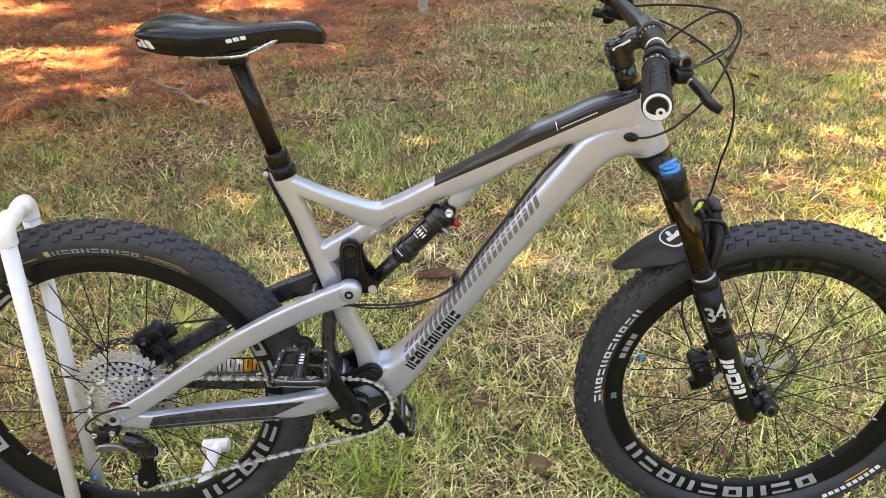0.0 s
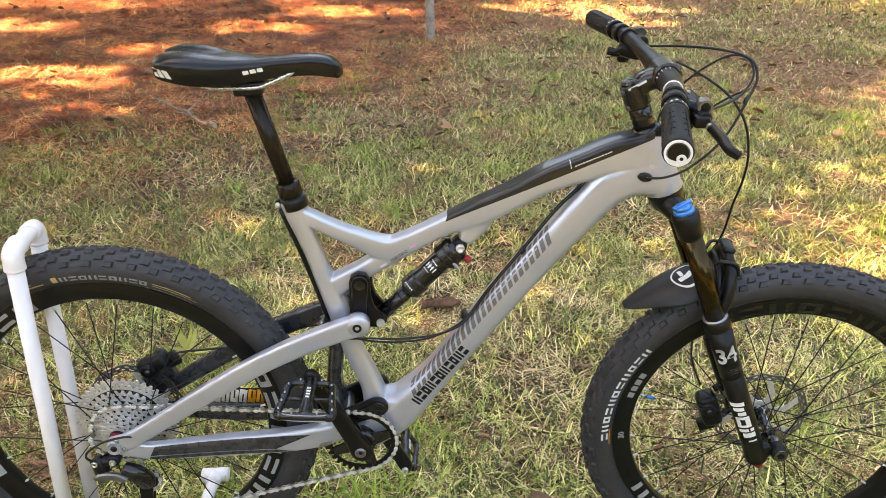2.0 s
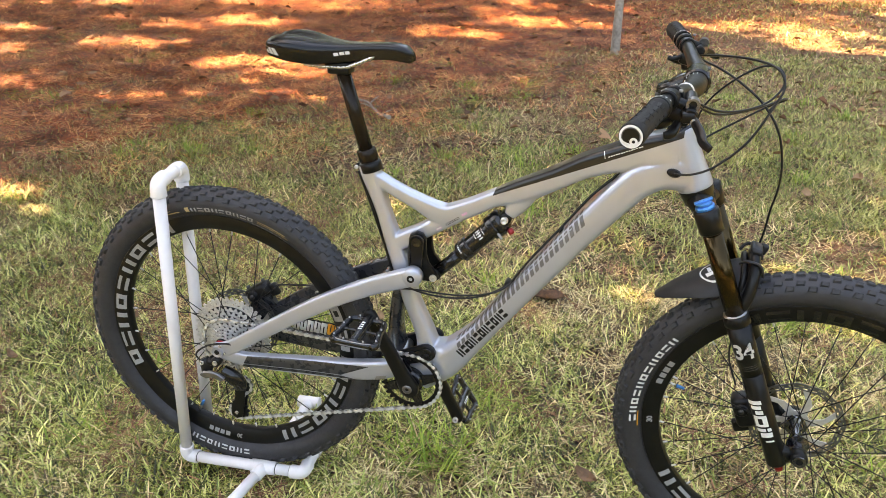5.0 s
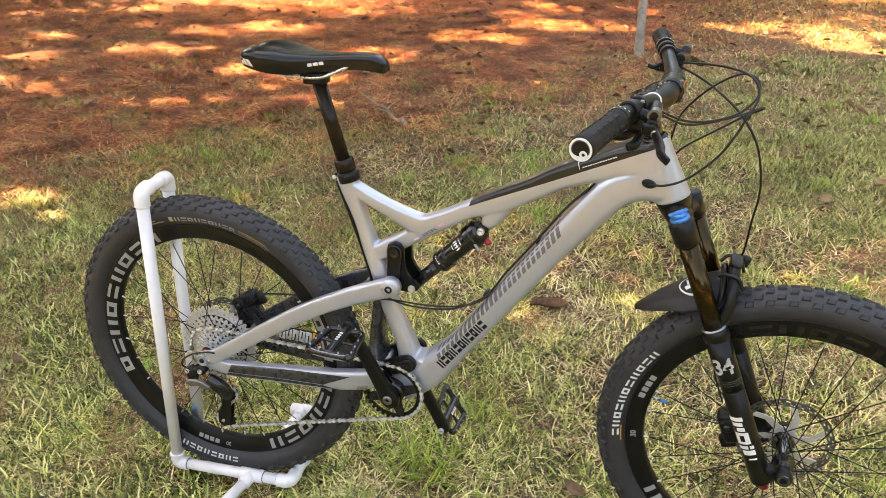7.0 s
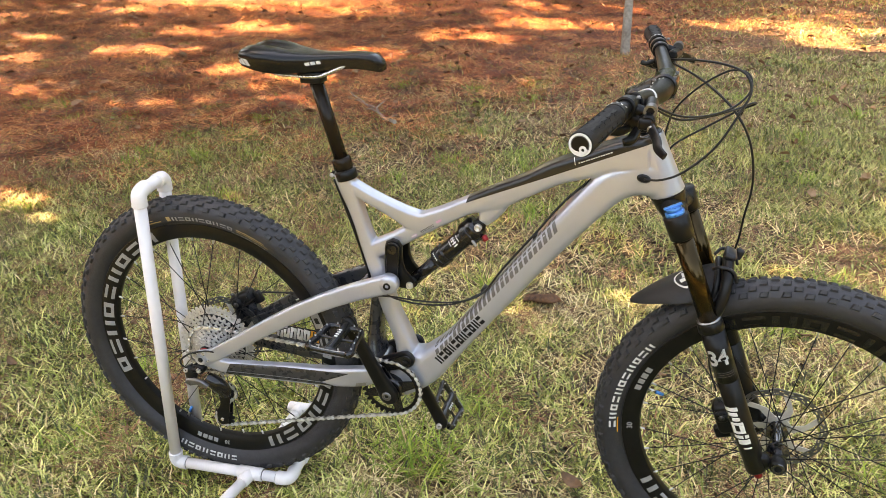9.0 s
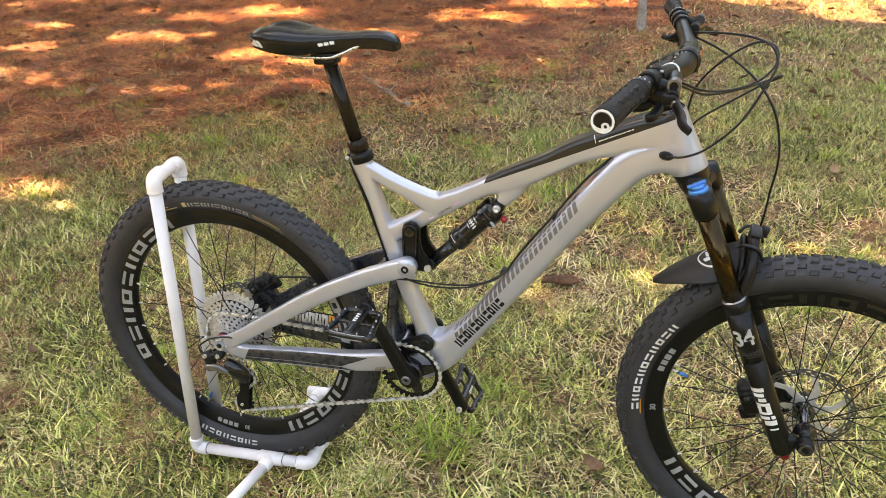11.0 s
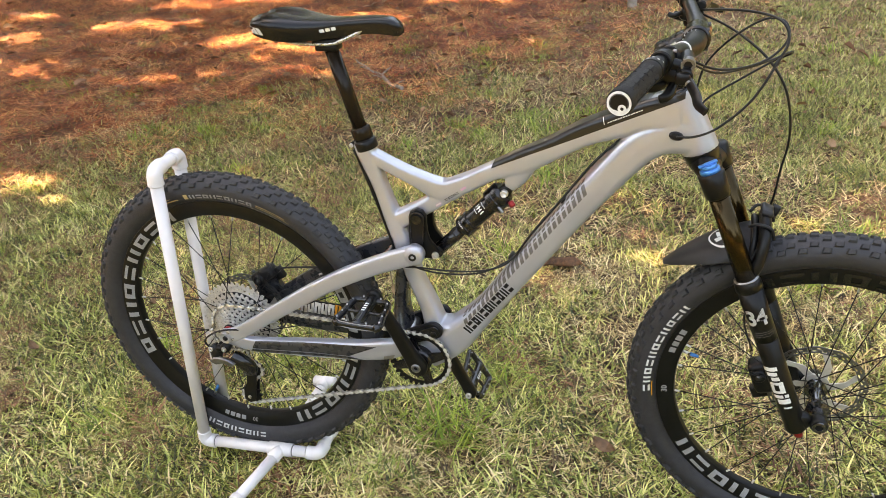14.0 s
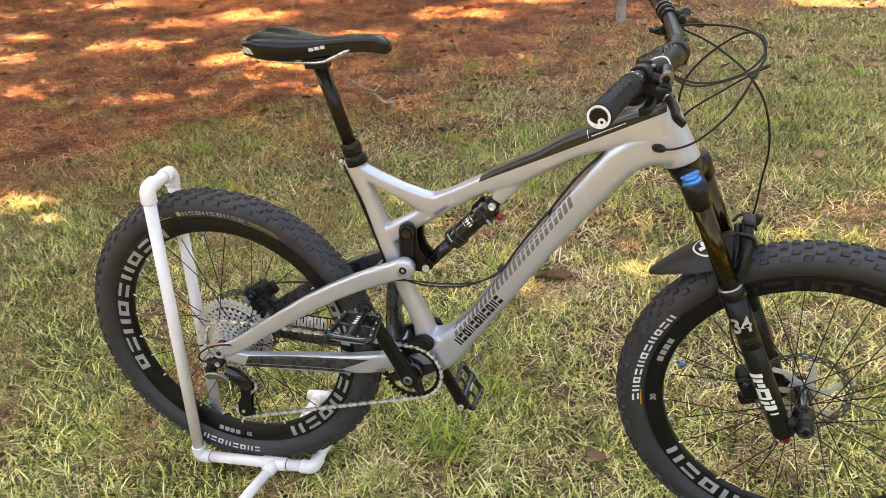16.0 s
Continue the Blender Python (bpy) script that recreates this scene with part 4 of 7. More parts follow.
def rotor(parent, r, y):
    bm = bmesh.new()
    n, radii = 120, (r - 0.0145, r - 0.0122, r - 0.009, r - 0.0068, r - 0.0035, r)
    rows = []
    for k in range(n):
        a = 2 * math.pi * k / n
        w = 0.0012 * math.sin(12 * a)
        rows.append([bm.verts.new(((rr + w) * math.cos(a), y - 0.0009, (rr + w) * math.sin(a))) for rr in radii])
    for k in range(n):
        p, q = rows[k], rows[(k + 1) % n]
        for i in range(5):
            if not (i == 1 and k % 4 in (0, 1)) and not (i == 3 and k % 4 in (2, 3)):
                bm.faces.new((p[i], p[i + 1], q[i + 1], q[i]))
    bmesh.ops.recalc_face_normals(bm, faces=bm.faces)
    bmesh.ops.solidify(bm, geom=list(bm.faces), thickness=0.0018)
    disc = part("brake_rotor", bm, MIDA, parent, "drilled steel brake rotor", 30)
    for k in range(6):
        bm = bmesh.new()
        a = 2 * math.pi * k / 6
        ring = [(a - 0.32, 0.024), (a + 0.02, 0.05), (a + 0.36, r - 0.0135), (a + 0.52, r - 0.0135), (a + 0.3, 0.052), (a + 0.32, 0.024)]
        plate(bm, [(rr * math.cos(t), rr * math.sin(t)) for t, rr in ring], y - 0.0011, y + 0.0011)
        part("rotor_arm", bm, ROTORARM, parent, "pale rotor arm", 0)
    bm = bmesh.new()
    lathe(bm, [(0.016, y - 0.002), (0.0262, y - 0.002), (0.0262, y + 0.002), (0.016, y + 0.002)], 24, closed=True)
    part("rotor_carrier", bm, ROTORARM, parent)
    return disc


rotor(rear_wheel, 0.09, 0.05)
rotor(front_wheel, 0.092, 0.047)

# ---- prints on rims and tyres, valves
rim_out = rim_half
arc_bars("rim_print", word(113, 10.4, 9, 0.2, 1, 3, 2), -1, 0.2685, 0.0235, rim_out, GREYP, rear_wheel, "grey block print on the rim")
arc_bars("rim_print", word(293, 10.4, 9, 0.2, 1, 3, 2), -1, 0.2685, 0.0235, rim_out, GREYP, rear_wheel, "grey block print on the rim")
arc_bars("rim_print", word(212, 10.4, 9, 0.2, 1, 3, 2), -1, 0.2685, 0.0235, rim_out, GREYP, front_wheel, "grey block print on the rim")
arc_bars("rim_print", word(30, 10.4, 9, 0.18, 1, 3, 2), -1, 0.2685, 0.0235, rim_out, GLOSS, front_wheel, "dark block print on the rim")
arc_bars("rim_print", word(252, 3.0, 4, 0.2, 1, 8), -1, 0.277, 0.011, rim_out, GREYP, rear_wheel)
arc_bars("rim_print", word(153, 3.2, 4, 0.2, 1, 8), -1, 0.277, 0.012, rim_out, GREYP, front_wheel)
arc_bars("tyre_print", word(143, 3.85, 11, 0.2, 1, 12, 2), -1, 0.3085, 0.0135, tyre_half, WHITE, front_tyre, "white block print on the tyre")
arc_bars("tyre_print", [(180, 187, 0, 0.14)], -1, 0.3045, 0.0135, tyre_half, ORANGE, front_tyre, "thin orange line on the tyre")
arc_bars("tyre_print", [(312, 322, 0, 0.16)], -1, 0.312, 0.0135, tyre_half, ORANGE, front_tyre)
arc_bars("tyre_print", word(302, 2.4, 10, 0.25, 1, 2), -1, 0.318, 0.009, tyre_half, WHITE, front_tyre)
arc_bars("tyre_print", word(99, 3.0, 9, 0.16, -1, 14, 2), -1, 0.3105, 0.0095, tyre_half, GREYP, rear_tyre, "pale block print on the tyre")
arc_bars("tyre_print", [(111.5, 104.5, 0.1, 0.35), (111, 108, 0.75, 0.9), (101.5, 99.8, 0.0, 1.2), (71, 59, 0.75, 0.9), (71, 57, 0.3, 0.42)], -1, 0.3105, 0.0095, tyre_half, GOLD, rear_tyre, "thin gold lines on the tyre")
arc_bars("tyre_print", word(246, 3.6, 8, 0.22, 1, 12, 2), -1, 0.3105, 0.011, tyre_half, PALEP, rear_tyre, "white block print on the tyre")
arc_bars("tyre_print", word(58, 2.0, 8, 0.3, 1, 30), -1, 0.303, 0.004, tyre_half, GREYP, rear_tyre)
for w, a in ((front_wheel, 165.0), (rear_wheel, 243.0)):
    u = Vector((math.cos(radians(a)), 0, math.sin(radians(a))))
    bm = bmesh.new()
    cylinder(bm, u * 0.265, u * 0.243, 0.003, seg=10)
    valve = part("valve", bm, STEEL, w, "valve stem")
    bm = bmesh.new()
    cylinder(bm, u * 0.246, u * 0.23, 0.0042, 0.003, 10)
    part("valve_cap", bm, BLUE, w, "blue valve cap")
for w, a, sz in ((front_wheel, 184.0, 0.016), (rear_wheel, 268.5, 0.014)):
    bm = lettering("30", sz)
    u = radians(a)
    turn = Matrix.Translation((0.281 * math.cos(u), -rim_half(0.281) - 0.0012, 0.281 * math.sin(u))) @ pose(0, 0, 0, 0, 90 - a, 0)
    ob = part("rim_number", bm, GREYP, w, "grey number on the rim", 0)
    ob.matrix_local = turn @ pose(0, 0, 0, 12, 0, 0)


# ---- crank set
CR = (Vector((-0.4175, 0, 0.9087)) * 0.18)


def crank(side):
    e = BB + CR * (1 if side < 0 else -1)
    u, y = (e - BB).normalized(), 0.067 * side
    bm = bmesh.new()
    rows = []
    for s, w, t, yy in ((-0.022, 0.012, 0.009, 0), (-0.012, 0.019, 0.0115, 0), (0.0, 0.0205, 0.012, 0), (0.03, 0.0165, 0.011, 0.002), (0.09, 0.0145, 0.0095, 0.006), (0.145, 0.0135, 0.009, 0.009), (0.18, 0.0145, 0.009, 0.01), (0.192, 0.011, 0.008, 0.01), (0.197, 0.005, 0.006, 0.01)):
        c0 = BB + u * s + Vector((0, y + side * yy, 0))
        rows.append((c0.x, c0.y, c0.z, w, t))
    sweep(bm, rows, 3, 16, 3.4)
    arm = part("crank_arm", bm, SATIN, bike, "black crank arm")
    bm = bmesh.new()
    q = BB + Vector((0, y + side * 0.0105, 0))
    lathe(bm, [(0.0, -0.001), (0.0042, -0.001), (0.0045, -0.0035), (0.008, -0.004), (0.0105, -0.002), (0.0105, 0.006), (0.0, 0.006)], 24, Matrix.Translation(q) @ (Matrix() if side < 0 else pose(0, 0, 0, 0, 0, 180)))
    part("crank_bolt", bm, MIDA, arm, "grey crank bolt")
    return arm, e + Vector((0, y + side * 0.01, 0))


near_arm, near_eye = crank(-1)
far_arm, far_eye = crank(1)
bm = bmesh.new()
toothed(bm, 0.0645, 0.0545, 32, -0.046, 0.0026, 0.0038)
ring = part("chainring", bm, SATIN, bike, "black chainring", 0)
ring.matrix_local = Matrix.Translation(BB)
bm = bmesh.new()
lathe(bm, [(0.012, -0.058), (0.024, -0.056), (0.027, -0.052), (0.027, -0.046), (0.012, -0.045)], 32, closed=True)
for k in range(4):
    a = radians(20 + 90 * k)
    q = [(0.026 * math.cos(a - 0.55), 0.026 * math.sin(a - 0.55)), (0.057 * math.cos(a - 0.15), 0.057 * math.sin(a - 0.15)), (0.057 * math.cos(a + 0.15), 0.057 * math.sin(a + 0.15)), (0.026 * math.cos(a + 0.55), 0.026 * math.sin(a + 0.55))]
    plate(bm, q, -0.0515, -0.0475, 0.001)
spider = part("chainring_spider", bm, GLOSS, bike, "gloss black chainring spider")
spider.matrix_local = Matrix.Translation(BB)


def pedal(at, side, tilt):
    """Open platform: side rails, end bars, spindle housing and grip pins; y runs outwards."""
    m = Matrix.Translation(at) @ pose(0, 0, 0, 0, tilt, 0)
    bm = bmesh.new()
    o = side
    cylinder(bm, m @ Vector((0, 0.0, 0)), m @ Vector((0, o * 0.108, 0)), 0.0118, 0.0108, 16, 0.0015)
    for sx in (-1, 1):
        rod(bm, [m @ Vector((sx * 0.026, o * 0.014, 0)), m @ Vector((sx * 0.036, o * 0.024, 0)), m @ Vector((sx * 0.039, o * 0.06, 0)), m @ Vector((sx * 0.044, o * 0.1, 0)), m @ Vector((sx * 0.036, o * 0.11, 0))], 0.0072, 5, 8)
        for yy in (0.014, 0.106):
            rod(bm, [m @ Vector((0, o * yy, 0)), m @ Vector((sx * (0.024 if yy < 0.05 else 0.035), o * yy, 0))], 0.0068, 1, 8)
        rod(bm, [m @ Vector((0, o * 0.06, 0)), m @ Vector((sx * 0.039, o * 0.06, 0))], 0.0036, 1, 8)
    body = part("pedal", melt(bm, 0.0017, 1), GLOSS, bike, "black open platform pedal")
    bm = bmesh.new()
    for sx in (-1, 1):
        for px, yy in ((0.036, 0.028), (0.039, 0.052), (0.041, 0.074), (0.043, 0.096), (0.02, 0.106), (0.018, 0.014)):
            cylinder(bm, m @ Vector((sx * px, o * yy, -0.0095)), m @ Vector((sx * px, o * yy, 0.0095)), 0.0017, seg=6)
    pieces("pedal_pin", bm, ALLOY, body, "steel grip pins")
    bm = bmesh.new()
    cylinder(bm, m @ Vector((0, -o * 0.004, 0)), m @ Vector((0, o * 0.013, 0)), 0.0098, seg=16, bevel=0.001)
    lathe(bm, [(0.0, 0.002), (0.0035, 0.002), (0.0038, -0.001), (0.0058, -0.0012), (0.006, 0.003), (0.0, 0.003)], 16, m @ Matrix.Translation((0, o * 0.109, 0)) @ (Matrix() if o < 0 else pose(0, 0, 0, 0, 0, 180)))
    pieces("pedal_axle", bm, CASS, body, "silver pedal axle end")
    # thin bright rods stand in for the highlights along the outer edge
    bm = bmesh.new()
    for z in (-0.0052, 0.0056):
        rod(bm, [m @ Vector((x, o * y, z)) for x, y in ((-0.045, 0.092), (-0.04, 0.106), (-0.02, 0.1108), (0.0, 0.1112), (0.02, 0.1108), (0.04, 0.106), (0.045, 0.092))], 0.0011, 4, 6)
    pieces("edge_highlight", bm, ALLOY, body, "bright highlight line along the pedal's edge")
    bm = bmesh.new()
    for k in range(4):
        box(bm, (0.007, 0.0045, 0.0006), m @ Matrix.Translation((0, o * (0.044 + k * 0.008), 0.0117)))
    pieces("pedal_print", bm, WHITE, body)
    return body


bm = bmesh.new()
q = far_eye + Vector((0, -0.021, 0))
lathe(bm, [(0.0032, 0.0), (0.0032, -0.0012), (0.0062, -0.0014), (0.0068, 0.001), (0.0068, 0.004), (0.0032, 0.004)], 20, Matrix.Translation(q), closed=True)
part("pedal_thread", bm, CASS, far_arm, "silver end of the pedal axle")
pedal(near_eye, -1, 4)
pedal(far_eye, 1, 58)


# ---- derailleur
bm = bmesh.new()
plate(bm, capsule((0.004, 0.4), (-0.02, 0.383), 0.01, 0.009), -0.062, -0.071, 0.0015)
mech = part("rear_derailleur", bm, BLACK, bike, "black rear derailleur with a grey outer link")
bm = bmesh.new()
sweep(bm, [(-0.038, -0.076, 0.388, 0.012, 0.011), (-0.03, -0.078, 0.372, 0.0155, 0.012), (-0.032, -0.078, 0.355, 0.012, 0.011)], 4, 14)
cylinder(bm, (-0.004, -0.066, 0.386), (-0.004, -0.086, 0.386), 0.0115, seg=20, bevel=0.002)
rod(bm, [(-0.004, -0.078, 0.386), (-0.032, -0.078, 0.38)], 0.009, 2, 10)
part("knuckle", bm, BLACK, mech)
bm = bmesh.new()
for x, z in ((-0.0035, 0.3865), (-0.0365, 0.3835)):
    lathe(bm, [(0.0, 0.002), (0.0026, 0.002), (0.0028, -0.001), (0.0055, -0.0012), (0.0062, 0.002), (0.0, 0.002)], 18, Matrix.Translation((x, -0.089, z)))
pieces("mech_bolt", bm, STEEL, mech, "silver bolts")
bm = bmesh.new()
plate(bm, [(-0.043, 0.353), (-0.034, 0.363), (-0.015, 0.366), (0.004, 0.362), (0.019, 0.352), (0.012, 0.345), (-0.01, 0.35), (-0.03, 0.346)], -0.084, -0.094, 0.003)
part("outer_link", bm, MIDA, mech, "grey outer link")
bm = bmesh.new()
sweep(bm, [(0.006, -0.074, 0.362, 0.014, 0.013), (0.024, -0.072, 0.349, 0.018, 0.015), (0.037, -0.066, 0.33, 0.019, 0.014), (0.038, -0.062, 0.312, 0.015, 0.011)], 5, 16)
part("mech_body", bm, GLOSS, mech)
UP, LO = (0.034, 0.308), (0.018, 0.237)
for y in (-0.055, -0.0385):
    bm = bmesh.new()
    plate(bm, [(UP[0] - 0.013, UP[1] + 0.006), (UP[0], UP[1] + 0.014), (UP[0] + 0.013, UP[1] + 0.004), (UP[0] + 0.008, UP[1] - 0.03), (LO[0] + 0.017, LO[1] + 0.006), (LO[0] + 0.012, LO[1] - 0.012), (LO[0] - 0.002, LO[1] - 0.017), (LO[0] - 0.014, LO[1] - 0.008), (LO[0] - 0.012, LO[1] + 0.02), (UP[0] - 0.016, UP[1] - 0.03)], y, y - 0.0025, 0.0006)
    part("cage_plate", bm, SATIN, mech)
for cx, cz in (UP, LO):
    bm = bmesh.new()
    toothed(bm, 0.0235, 0.006, 12, -0.046, 0.0032)
    j = part("jockey_wheel", bm, BLACK, mech, smooth=0)
    j.matrix_local = Matrix.Translation((cx, 0, cz))
    bm = bmesh.new()
    cylinder(bm, (cx, -0.038, cz), (cx, -0.0605, cz), 0.0042, seg=12, bevel=0.0006)
    part("jockey_bolt", bm, STEEL, mech)


# ---- chain
def arc(cx, cz, r, a0, a1, n=40):
    return [(cx + r * math.cos(radians(a0 + (a1 - a0) * k / n)), cz + r * math.sin(radians(a0 + (a1 - a0) * k / n))) for k in range(n + 1)]


COG = 0.0555
way2d = arc(BB.x, BB.z, 0.0655, -72, 88) + arc(REAR.x, REAR.z, COG, 88, 300) + arc(UP[0], UP[1], 0.0235, 100, -20) + arc(LO[0], LO[1], 0.0235, 170, 285)
way2d.append(way2d[0])
pts = np.array(way2d)
seg_len = np.linalg.norm(np.diff(pts, axis=0), axis=1)
cum = np.concatenate([[0], np.cumsum(seg_len)])
links = int(cum[-1] / 0.0127 / 2) * 2
pitch = cum[-1] / links
chain = None


def link_mesh(outer):
    bm = bmesh.new()
    w = 0.0032 if outer else 0.0022
    eight = []
    for cx, a0 in ((0.0062, -125), (-0.0062, 55)):
        eight.append((0.0, -0.0019 if cx > 0 else 0.0019))
        eight += [(cx + 0.0043 * math.cos(radians(a0 + 50 * i)), 0.0043 * math.sin(radians(a0 + 50 * i))) for i in range(6)]
    for s in (-1, 1):
        plate(bm, eight, s * w, s * (w - 0.001), 0.0003)
    for x in (-0.0063, 0.0063):
        cylinder(bm, (x, -w - 0.0007, 0), (x, w + 0.0007, 0), 0.0019 if outer else 0.0037, seg=8)
    return bm


mesh_of = {}
for i in range(links):
    d = (i + 0.5) * pitch
    a, b = (np.array([np.interp(d + o, cum, pts[:, 0]), np.interp(d + o, cum, pts[:, 1])]) for o in (-pitch / 2, pitch / 2))
    c0 = (a + b) / 2
    yy = -0.046 + 0.012 * np.interp(c0[0], [0.05, 0.4], [1, 0]) * (1 if c0[1] > 0.4 else 0)
    m = Matrix.Translation((c0[0], yy, c0[1])) @ pose(0, 0, 0, 0, -math.degrees(math.atan2(b[1] - a[1], b[0] - a[0])), 0)
    kind = i % 2
    if chain is None:
        chain = part("chain", link_mesh(True), CHAINM, bike, "oiled silver chain", 0)
        chain.matrix_local = m
        mesh_of[0] = chain.data
        home = m.inverted()
        continue
    if kind not in mesh_of:
        ob = part("chain_link", link_mesh(False), CHAIND, chain, smooth=0)
        mesh_of[kind] = ob.data
    else:
        ob = new("chain_link", mesh_of[kind])
        ob.parent = chain
    ob.matrix_local = home @ m


# ---- brakes
def caliper(at, turn, parent, label):
    m = Matrix.Translation(at) @ turn
    bm = bmesh.new()
    box(bm, (0.062, 0.034, 0.034), m, 0.009)
    cylinder(bm, m @ Vector((-0.01, -0.022, -0.002)), m @ Vector((-0.01, 0.022, -0.002)), 0.014, seg=20, bevel=0.002)
    box(bm, (0.024, 0.014, 0.03), m @ Matrix.Translation((0.034, 0.004, -0.012)), 0.004)
    body = part("brake_caliper", bm, BLACK, parent, label)
    bm = bmesh.new()
    for x in (-0.022, 0.024):
        cylinder(bm, m @ Vector((x, -0.0, 0.016)), m @ Vector((x, 0.0, 0.023)), 0.0042, seg=10, bevel=0.0006)
    cylinder(bm, m @ Vector((-0.01, -0.023, -0.002)), m @ Vector((-0.01, -0.025, -0.002)), 0.006, seg=12)
    pieces("caliper_bolt", bm, DARKA, body)
    return body


caliper((0.045, 0.058, 0.502), pose(0, 0, 0, 0, -30, 0), bike, "black rear brake caliper")
caliper((1.124, 0.05, 0.37), pose(0, 0, 0, 0, 68, 0) @ Matrix.Scale(1.18, 4), fork_crown, "black front brake caliper")
bm = bmesh.new()
for a, b in (((1.128, 0.054, 0.412), (1.172, 0.062, 0.44)), ((1.142, 0.054, 0.338), (1.196, 0.062, 0.378))):
    sweep(bm, [(*a, 0.008, 0.006), ((a[0] + b[0]) / 2, 0.058, (a[2] + b[2]) / 2, 0.0085, 0.006), (*b, 0.011, 0.007)], 3, 10)
pieces("caliper_mount", bm, SATIN, fork_crown, "black mounting lugs")
bm = bmesh.new()
sweep(bm, [(0.0, 0.06, 0.42, 0.012, 0.006), (0.03, 0.06, 0.46, 0.016, 0.007), (0.08, 0.06, 0.487, 0.02, 0.008)], 4, 10)
part("brake_mount", bm, CARBON, bike)

# ---- fork arch, prints and bottom knob
bm = bmesh.new()
rowsA = [(1.062, -0.062, 0.642), (1.078, -0.058, 0.68), (1.084, -0.046, 0.718), (1.083, -0.022, 0.742), (1.082, 0.0, 0.748), (1.083, 0.022, 0.742), (1.084, 0.046, 0.718), (1.078, 0.058, 0.68), (1.062, 0.062, 0.642)]
rod(bm, rowsA, 0.0105, 6, 12)
rod(bm, [(x - 0.016, y * 0.86, z - 0.008) for x, y, z in rowsA[1:-1]], 0.0065, 6, 10)
part("fork_arch", bm, SATIN, fork_crown, "black fork arch")
bm = bmesh.new()
cylinder(bm, TOP - Vector((0, LEG, 0)) - AX * 0.549, TOP - Vector((0, LEG, 0)) - AX * 0.567, 0.0095, 0.008, 16, 0.001)
part("fork_knob", bm, RED, fork_crown, "red knob under the fork leg")
bm = bmesh.new()
for s in (-1, 1):
    o = Vector((0, s * LEG, 0))
    cylinder(bm, TOP + o - AX * 0.2125, TOP + o - AX * 0.2142, 0.0213, seg=28)
pieces("fork_seal", bm, ALLOY, fork_crown, "pale seal rings")
bm = bmesh.new()
lathe(bm, [(0.0, 0.004), (0.006, 0.004), (0.0065, 0.0), (0.012, -0.001), (0.0125, 0.004), (0.0, 0.004)], 28, Matrix.Translation((FRONT.x, -LEG * 1.24 - 0.002, FRONT.z)))
part("front_axle", bm, POLISH, fork_crown, "black front axle end")
legm = between(TOP - Vector((0, LEG, 0)), TOP - Vector((0, LEG, 0)) - AX)
f1 = facing(legm, Vector((-0.12, -1, 0.0)))
num = lettering("34", 0.043, 0.0003, 0.03)
h34 = (TOP.z - 0.589) / AX.z
for v in num.verts:
    a = radians(f1 + 3) + v.co.x * 0.88 / 0.0226
    v.co = legm @ Vector((0.0226 * math.cos(a), h34 + 0.001 - v.co.z, 0.0226 * math.sin(a)))
part("fork_number", num, WHITE, fork_crown, "white number on the fork leg", 0)
bm = bmesh.new()
blocks = []
for h, h1, a0, a1 in ((0.392, 0.4005, -56, 18), (0.4035, 0.4115, -44, 10), (0.4145, 0.4225, -26, 14),
                      (0.426, 0.432, -46, 24), (0.432, 0.4455, -46, -24), (0.432, 0.4455, 0, 24), (0.4455, 0.451, -46, 24),
                      (0.455, 0.462, -44, 4), (0.455, 0.462, 12, 32), (0.465, 0.4755, -30, 32)):
    blocks.append((h, h1, f1 + a0, f1 + a1))
blocks.append((0.483, 0.4865, f1 - 12, f1 + 30))
round_print(bm, legm, 0.0206, blocks)
pieces("fork_print", bm, WHITE, fork_crown, "white block print on the fork leg")
bm = bmesh.new()
round_print(bm, legm, 0.0218, [(h34 + k, h34 + k + 0.0008, f1 - 70, f1 + 70) for k in (0.031, 0.035, 0.04)])
pieces("fork_ring_print", bm, STRIPE, fork_crown, "thin grey rings on the fork leg")

# ---- mudguard, strapped to the arch
def guard_r(f, u):
    """Distance of the guard's skin from the axle, at f of its length and u of its half width."""
    return 0.396 + 0.012 * f - (0.044 * (1 - f) ** 0.7 + 0.003) * abs(u) ** 2.8


def guard_half(f):
    return 0.054 * min(1, ((1 - f) / 0.55 + 0.12)) ** 0.7


def on_guard(deg, y):
    f = (deg - 112) / 26.5
    r = guard_r(f, y / guard_half(f)) + 0.0012
    return (FRONT.x + r * math.cos(radians(deg)), y, FRONT.z + r * math.sin(radians(deg)))


bm = bmesh.new()
cols, rws = 15, 15
lay = []
for i in range(rws):
    a = radians(112 + (138.5 - 112) * i / (rws - 1))
    f = i / (rws - 1)
    half = guard_half(f)
    for k in (0, 1):
        row = []
        for j in range(cols):
            u = -1 + 2 * j / (cols - 1)
            rr = guard_r(f, u) - k * 0.0016
            row.append(bm.verts.new((FRONT.x + rr * math.cos(a), u * half, FRONT.z + rr * math.sin(a))))
        lay.append(row)
tops, bots = lay[0::2], lay[1::2]
for g, flip in ((tops, 1), (bots, -1)):
    for a, b in zip(g, g[1:]):
        for j in range(cols - 1):
            bm.faces.new((a[j], a[j + 1], b[j + 1], b[j])[::flip])
for g0, g1 in ((tops[0], bots[0]), (tops[-1], bots[-1])):
    for j in range(cols - 1):
        bm.faces.new((g0[j], g0[j + 1], g1[j + 1], g1[j]))
for j in (0, -1):
    for i in range(rws - 1):
        bm.faces.new((tops[i][j], tops[i + 1][j], bots[i + 1][j], bots[i][j]))
bmesh.ops.recalc_face_normals(bm, faces=bm.faces)
